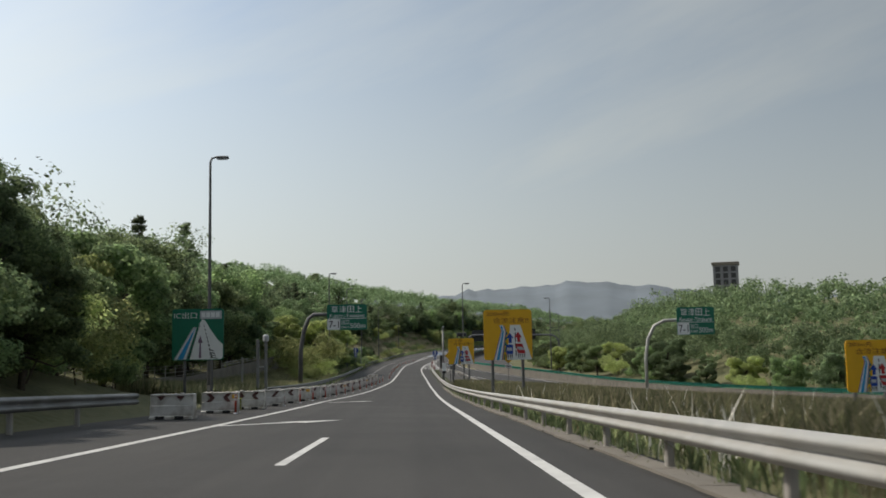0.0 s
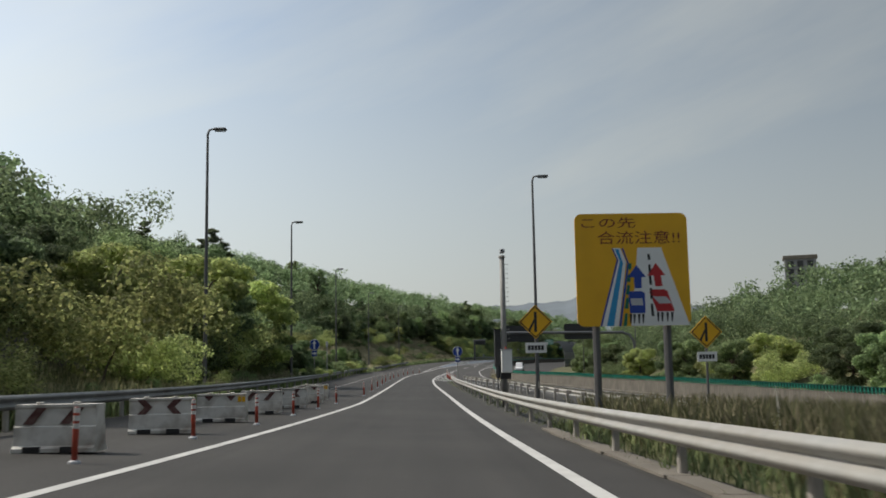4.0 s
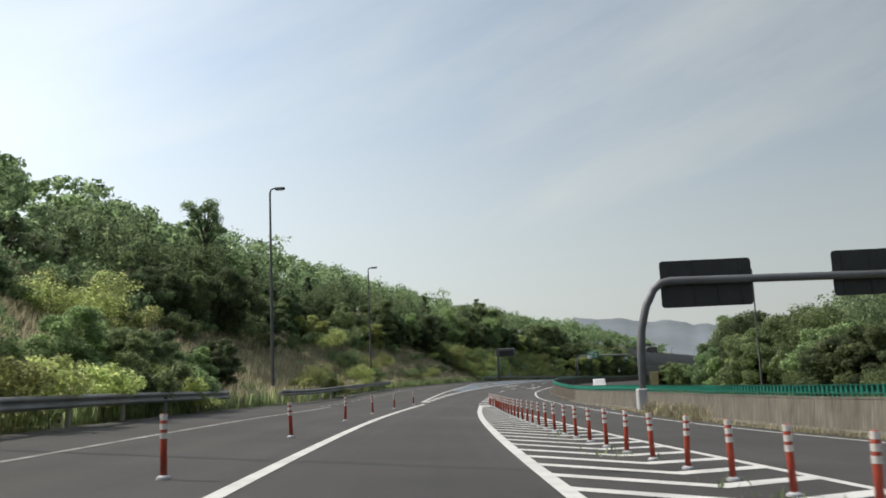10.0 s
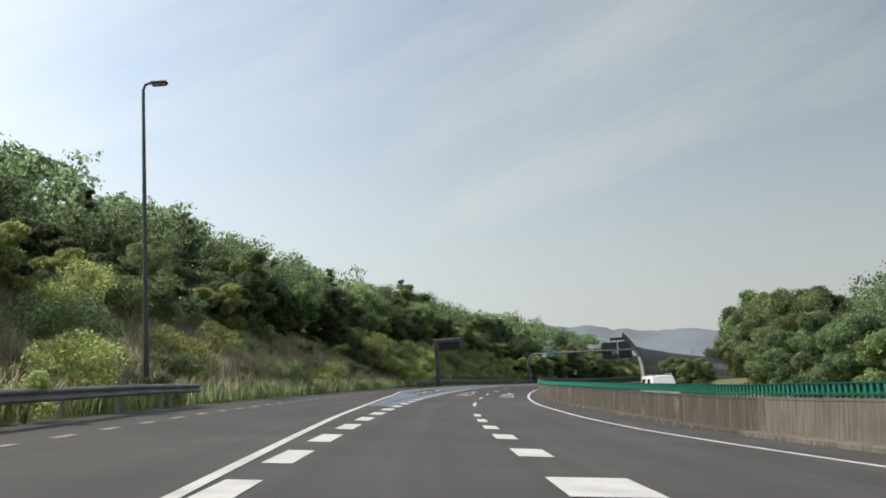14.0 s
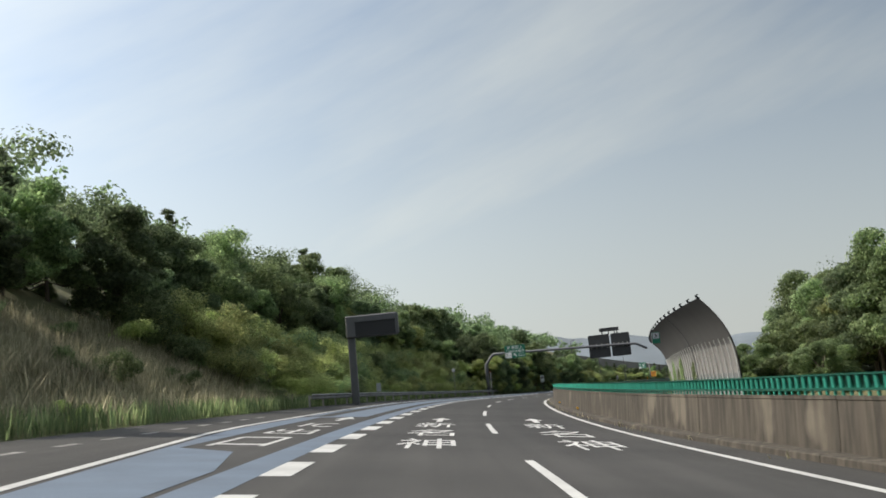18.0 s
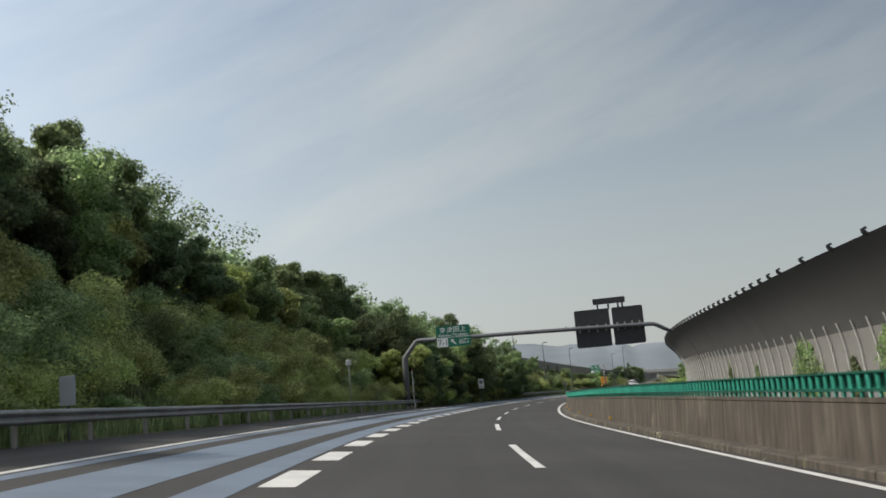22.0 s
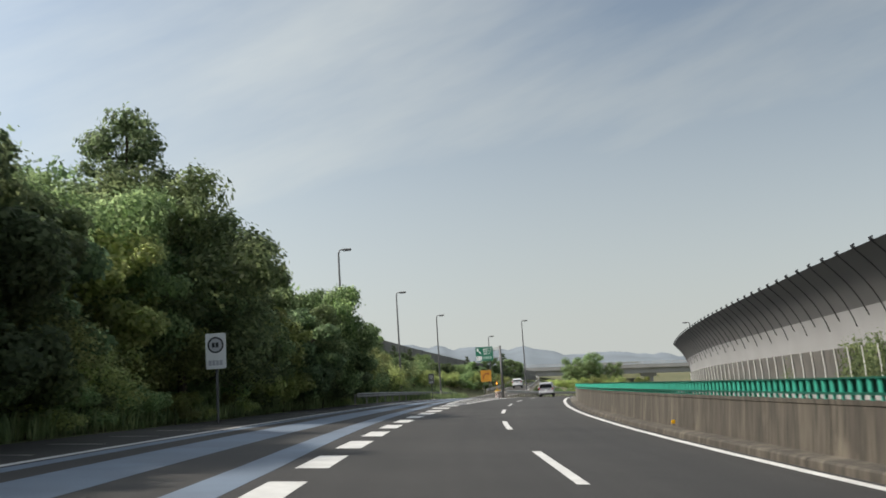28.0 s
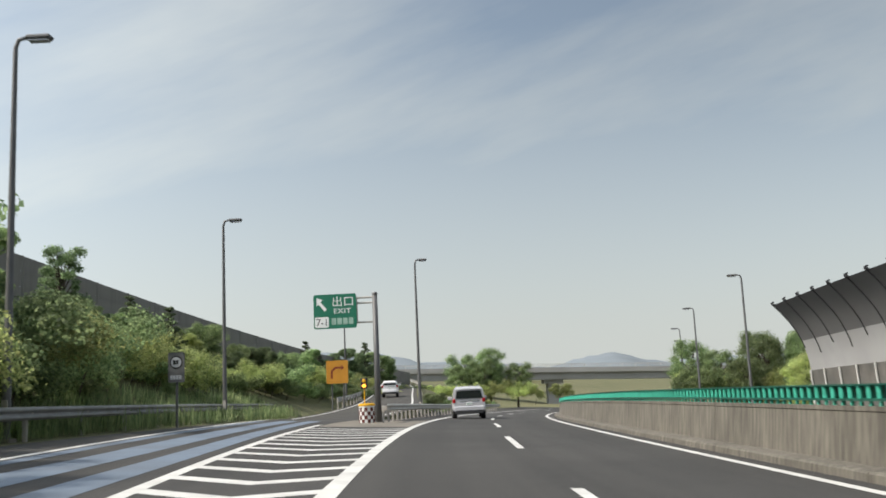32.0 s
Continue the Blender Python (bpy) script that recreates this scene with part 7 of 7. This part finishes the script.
for a in (-2.8, 2.8):
    rows = [[tuple(inv @ Vector(p + n * (a + o) + np.array([0, 0, w]))) for p, n in zip(_p[16:], _n[16:])] for o, w in ((-.02, .4), (.03, .5), (-.02, .57), (.03, .65), (-.02, .74))]
    part("rail_beam", Mesh().grid(rows), M_STEEL, g)
    for p, n in zip(_p[16:], _n[16:]):
        q = inv @ Vector(p + n * (a + .06))
        part("rail_post", Mesh().box(q.x - .05, q.y - .05, q.z - .3, q.x + .05, q.y + .05, q.z + .7), M_POST, g)

g = thing("overpass", Matrix(), "grey concrete road overpass with a steel parapet crossing beyond the curve", "overpass", kind="structure")
_x = Vector((25.4, -18.2, -1.0)).normalized()
_y = Vector((-_x.y, _x.x, 0)).normalized()
_o = Vector((194.0, 637.5, 6.2))


def span(name, a, b, y0, y1, z0, z1, material):
    mm = Mesh()
    pts = [_o + _x * u + _y * v + Vector((0, 0, w)) for u in (a, b) for v in (y0, y1) for w in (z0, z1)]
    mm.add(pts, [(0, 1, 3, 2), (4, 6, 7, 5), (0, 4, 5, 1), (2, 3, 7, 6), (1, 5, 7, 3), (0, 2, 6, 4)])
    return part(name, mm, material, g)


span("girder", -45, 70, 0.6, 7.4, -1.9, -.5, M_OVER)
span("deck", -45, 70, 0, 8, -.5, 0, M_OVER)
span("kerb", -45, 70, 0, .35, 0, .45, M_OVER)
for u in np.arange(-44, 70, 2.5):
    span("parapet_post", u, u + .1, .1, .2, .45, 1.15, M_STEEL)
for w in (.7, .92, 1.12):
    span("parapet_rail", -45, 70, .08, .2, w, w + .06, M_STEEL)
for u in (7.5, 42):
    span("pier", u - 1.1, u + 1.1, 2, 6, -9, -2.6, M_OVER)
    span("pier_cap", u - 1.9, u + 1.9, 1.4, 6.6, -2.7, -1.9, M_OVER)

for s in np.arange(590, 644, 2.6):
    plant(("bush", "shrub", "bush")[int(s) % 3], s, -4.6 - (s - 590) * .05 + rng.uniform(-.8, .8), .75)

# plain wall on the left embankment
g = thing("embankment_wall", fr(570, -22), "long plain grey noise wall on top of the left embankment", "noise wall", kind="structure")
inv = g.matrix_basis.inverted()
EW = line_of([(540, -24), (561, -22.5), (574, -22), (590, -21.5), (612, -21), (650, -20)])
ET = line_of([(540, 9.6), (561, 8.6), (574, 8.0), (590, 7.3), (612, 6.4), (650, 5.2)])
for s in np.arange(540, 646, 4.0):
    for k in range(4):
        rows = []
        for q in (s + .04, s + 3.96):
            z0 = float(ET(q)) - 3.4
            rows.append([tuple(inv @ Vector(at(q, float(EW(q)) + o, z0 + w)[0])) for o, w in ((0, .85 * k + .015), (0, .85 * k + .84), (-.12, .85 * k + .84), (-.12, .85 * k + .015))])
        part("panel", Mesh().grid(rows), M_WALL, g)
    part("post", Mesh().tube([inv @ Vector(at(s, float(EW(s)), -.5)[0]), inv @ Vector(at(s, float(EW(s)), float(ET(s)) + .01)[0])], .07, 4), M_WALL, g)

# thickets and young trees before the embankment wall, and the dark trees over the bank behind them
_keep, rng = rng, np.random.default_rng(5)
row(550, 614, 4.2, -17.0, 1.2, ("oak", "oak", "round", "pine"), .46)
row(546, 606, 2.6, lambda s: RL(s) - 3.4, .8, ("bush", "bush", "shrub"), 1.0)
row(548, 606, 5.0, lambda s: RL(s) - 5.2, .8, ("oak", "tall"), .36)
plant("thin", 557, -19.0, .62)
plant("shrub", 552, -16.5, 1.3)
for s, d, c in ((446, -24, 1.1), (452, -23.5, 1.3), (459, -23, 1.35), (466, -22.5, 1.25), (474, -21.5, 1.05)):
    plant("oak", s, d, c)
row(156, 176, 2.4, -11.3, .5, ("oak", "round"), .42)
row(204, 224, 2.4, -11.8, .6, ("oak", "round", "oak"), .4)
row(300, 346, 3.4, -15.0, 2.2, ("bush", "shrub"), .75)
row(126, 300, 5.0, -13.0, 2.2, ("bush", "shrub", "bush"), .6)
# tall trees added here to throw their shade over the exit lane
for s, c in ((449, .95), (455, 1.0), (461, .95), (467, .9)):
    plant("tall", s, -13.2, c)
rng = _keep

# trees past the exit nose and on the far right
for x, y, z, k, c in ((163, 614, .8, "airy", .85), (168, 613, .8, "airy", 1.2), (165.5, 611, .8, "airy", .95), (171, 610, .5, "airy", .9), (166, 617, .8, "airy", 1.1), (171, 606, .5, "vine", .75), (163, 611, 1.0, "vine", .8), (168, 606, .6, "vine", .85), (160, 612, .8, "shrub", 1.3), (165, 608, .8, "vine", .9), (157, 613, 1.2, "shrub", 1.2), (174, 603, .4, "shrub", 1.3)):
    tm, crowns = FORMS[k][0]
    ob = thing({"shrub": "shrub", "vine": "thicket"}.get(k, "tree"), pose(x, y, z - .2, 0, 0, x * 31 % 360) @ Matrix.Scale(c, 4), LABELS[k] if k in ("shrub", "vine") else "leafy green tree between the ramp and the lanes", {"shrub": "shrub", "vine": "thicket"}.get(k, "tree"), "trees past the exit")
    part("trunk" if k not in ("shrub", "vine") else "stem", tm, None, ob)
    part("crown", crowns[0], None, ob)
for x, y, k, c in ((158, 561, "airy", .8), (162, 558, "airy", .95), (166, 556, "airy", 1.0), (160, 566, "airy", 1.0), (167, 562, "airy", 1.1), (172, 555, "round", 1.05), (176, 560, "oak", 1.2), (152, 559, "shrub", 1.8), (155, 561, "vine", 1.0), (161, 555, "vine", 1.0), (164, 563, "vine", 1.1)):
    tm, crowns = FORMS[k][-1]
    ob = thing({"shrub": "shrub", "vine": "thicket"}.get(k, "tree"), pose(x, y, .2, 0, 0, x * 47 % 360) @ Matrix.Scale(c, 4), LABELS[k] if k in ("shrub", "vine") else "fresh green tree behind the opposite roadway", {"shrub": "shrub", "vine": "thicket"}.get(k, "tree"), "trees past the exit")
    part("trunk" if k not in ("shrub", "vine") else "stem", tm, None, ob)
    part("crown", crowns[0], None, ob)
for s in np.arange(562, 640, 5):
    plant(("airy", "vine", "airy", "round")[int(s) % 4], s, 25 + rng.uniform(-1, 4), .72)
for s in np.arange(590, 680, 6):
    plant(("round", "oak", "shrub")[int(s) % 3], s, -24 + rng.uniform(-3, 3), .6)
for s in np.arange(600, 676, 7):
    plant(("round", "oak")[int(s) % 2], s, 34 + rng.uniform(-3, 6), .8)

# ---- far building ----
g = thing("tower_building", pose(123, 403, 4.6, 0, 0, -18), "grey concrete tower block rising over the wooded hill", "building")
part("wall", Mesh().box(-5.2, -4.4, 0, 5.2, 2.6, 31), M_BUILD, g)
part("roof", Mesh().box(-5.7, -4.9, 31, 5.7, 3.0, 32.3, bevel=.1), M_KERB, g)
for x in (-4.85, -1.6, 1.6, 4.85):
    part("pilaster", Mesh().box(x - .35, -4.7, 12, x + .35, -4.38, 31), M_BUILD, g)
for x in (-3.2, 0, 3.2):
    for z in np.arange(14.2, 30, 2.8):
        part("window", Mesh().box(x - .95, -4.46, z, x + .95, -4.36, z + 2.1), M_GLASS, g)

# ---- vehicles; own frame: x right, y ahead, wheels on z = 0 ----


def loft(sections):
    """A closed skin over cross-sections along y: each is (y, [(x, z), ...]) of the right half from bottom to top."""
    mm, rows = Mesh(), []
    for y, half in sections:
        rows.append([(x, y, z) for x, z in half] + [(-x, y, z) for x, z in reversed(half)])
    mm.grid(rows, close=True)
    n = len(rows[0])
    mm.f += [tuple(range(n - 1, -1, -1)), tuple(len(mm.v) - n + i for i in range(n))]
    return mm


def wheel(parent, x, y, r=.37, w=.25):
    t = part("wheel", Mesh().tube([(x - w / 2, y, r), (x - w / 2 + .03, y, r), (x + w / 2 - .03, y, r), (x + w / 2, y, r)], [r * .9, r, r, r * .9], 20), M_TYRE, parent)
    sx = 1 if x > 0 else -1
    part("rim", Mesh().tube([(x + sx * (w / 2 + .004), y, r), (x + sx * (w / 2 + .02), y, r)], [r * .62, r * .5], 14), M_CHROME, t)


def suv(name, m, paint, label, W=.94, Ht=1.85, Ln=4.8):
    ob = thing(name, m, label, "car", "vehicles on the road")
    low = lambda k: [(W * .86 * k, .42), (W * k, .55), (W * k, .8), (W * .985 * k, 1.05)]
    body = loft([(-Ln / 2, [(W * .8, .45), (W * .9, .55), (W * .92, .8), (W * .9, 1.04)]), (-Ln / 2 + .12, low(.98)), (0, low(1)), (Ln / 2 - .9, low(1)), (Ln / 2 - .2, [(W * .8, .42), (W * .92, .55), (W * .92, .75), (W * .84, .95)]), (Ln / 2, [(W * .7, .45), (W * .8, .55), (W * .8, .72), (W * .7, .85)])])
    part("body", body, paint, ob, smooth=False)
    cab = lambda b, t: [(W * b, 1.04), (W * (b - .03), 1.3), (W * (t + .03), Ht - .12), (W * (t - .1), Ht - .02), (W * .3, Ht)]
    part("cabin", loft([(-Ln / 2 + .03, [(W * .95, 1.04), (W * .92, 1.25), (W * .8, Ht - .2), (W * .7, Ht - .14), (W * .3, Ht - .12)]), (-Ln / 2 + .3, cab(.97, .8)), (0, cab(.98, .82)), (Ln / 2 - 1.7, [(W * .96, 1.04), (W * .9, 1.25), (W * .76, Ht - .2), (W * .68, Ht - .1), (W * .3, Ht - .07)]), (Ln / 2 - 1.1, [(W * .95, 1.0), (W * .93, 1.02), (W * .9, 1.03), (W * .8, 1.04), (W * .3, 1.05)])]), paint, ob)
    z0, z1 = 1.16, Ht - .25
    part("rear_window", Mesh().add([(-W * .82, -Ln / 2 - .005, z0), (W * .82, -Ln / 2 - .005, z0), (W * .72, -Ln / 2 + .012, z1), (-W * .72, -Ln / 2 + .012, z1), (-W * .82, -Ln / 2 + .06, z0), (W * .82, -Ln / 2 + .06, z0), (W * .72, -Ln / 2 + .15, z1), (-W * .72, -Ln / 2 + .15, z1)], [(0, 1, 2, 3), (4, 7, 6, 5), (0, 4, 5, 1), (3, 2, 6, 7), (1, 5, 6, 2), (0, 3, 7, 4)]), M_GLASS, ob)
    for sx in (-1, 1):
        part("side_window", Mesh().add([(sx * (W * .955), -Ln / 2 + .5, 1.14), (sx * (W * .955), Ln / 2 - 1.75, 1.14), (sx * (W * .86), Ln / 2 - 2.0, Ht - .22), (sx * (W * .86), -Ln / 2 + .6, Ht - .22), (sx * (W * .9), -Ln / 2 + .5, 1.14), (sx * (W * .9), Ln / 2 - 1.75, 1.14), (sx * (W * .8), Ln / 2 - 2.0, Ht - .22), (sx * (W * .8), -Ln / 2 + .6, Ht - .22)], [(0, 1, 2, 3), (7, 6, 5, 4), (0, 4, 5, 1), (1, 5, 6, 2), (2, 6, 7, 3), (3, 7, 4, 0)]), M_GLASS, ob)
        part("tail_lamp", Mesh().box(sx * W * .89 - .1, -Ln / 2 - .03, .93, sx * W * .89 + .07, -Ln / 2 + .14, 1.17, bevel=.035), M_TAIL, ob)
        part("door_mirror", Mesh().box(sx * W - .02 if sx > 0 else -W - .22, Ln / 2 - 1.75, 1.08, sx * W + .22 if sx > 0 else -W + .02, Ln / 2 - 1.6, 1.28, bevel=.04), paint, ob)
        part("reflector", Mesh().box(sx * W * .72 - .12, -Ln / 2 - .06, .56, sx * W * .72 + .12, -Ln / 2 - .02, .62), M_TAIL, ob)
        for y in (-Ln / 2 + .95, Ln / 2 - .95):
            wheel(ob, sx * (W - .13), y)
    part("rear_bumper", Mesh().box(-W * .93, -Ln / 2 - .08, .46, W * .93, -Ln / 2 + .1, .74, bevel=.05), paint, ob)
    part("bumper_insert", Mesh().box(-W * .84, -Ln / 2 - .1, .32, W * .84, -Ln / 2 + .1, .53, bevel=.03), M_DARK, ob)
    part("tailgate_trim", Mesh().box(-W * .6, -Ln / 2 - .02, 1.0, W * .6, -Ln / 2 + .02, 1.045), M_CHROME, ob)
    pl = part("number_plate", Mesh().box(-.17, -Ln / 2 - .025, .8, .17, -Ln / 2 + .02, .97), M_SWHITE, ob)
    for x in (-.1, -.03, .04, .11):
        part("bar", Mesh().box(x - .02, -Ln / 2 - .03, .83, x + .02, -Ln / 2 - .026, .9), M_GREEN, pl)
    part("roof_spoiler", Mesh().box(-W * .68, -Ln / 2 - .04, Ht - .2, W * .68, -Ln / 2 + .25, Ht - .14, bevel=.02), paint, ob)
    for sx in (-1, 1):
        part("roof_rail", Mesh().tube([(sx * W * .66, -1.4, Ht + .02), (sx * W * .66, -1.2, Ht + .06), (sx * W * .66, .6, Ht + .05), (sx * W * .66, .8, Ht)], .025, 6), M_CHROME, ob)
    return ob


suv("sport_utility_car", fr(567.5, .62, .0, 5), M_SILVER, "silver-white sport utility car with red tail lamps on the lane")
_p1 = _p[24]
suv("car", pose(_p1[0], _p1[1], _p1[2], 0, 0, -34), M_CARWHITE, "small pale car driving up the exit ramp", .8, 1.6, 3.6)
suv("van", fr(293.5, 13.2, -.1, 180), M_CARWHITE, "white van with dark windows behind the median barrier", .92, 2.2, 5.2)
suv("van", fr(640, 12.6, 0, 180), M_CARWHITE, "white van coming round the curve beyond the barrier", .95, 2.3, 5.0)
suv("car", fr(608, 13.0, 0, 180), M_CARDARK, "dark low car behind the median barrier", .92, 1.75, 5.0)
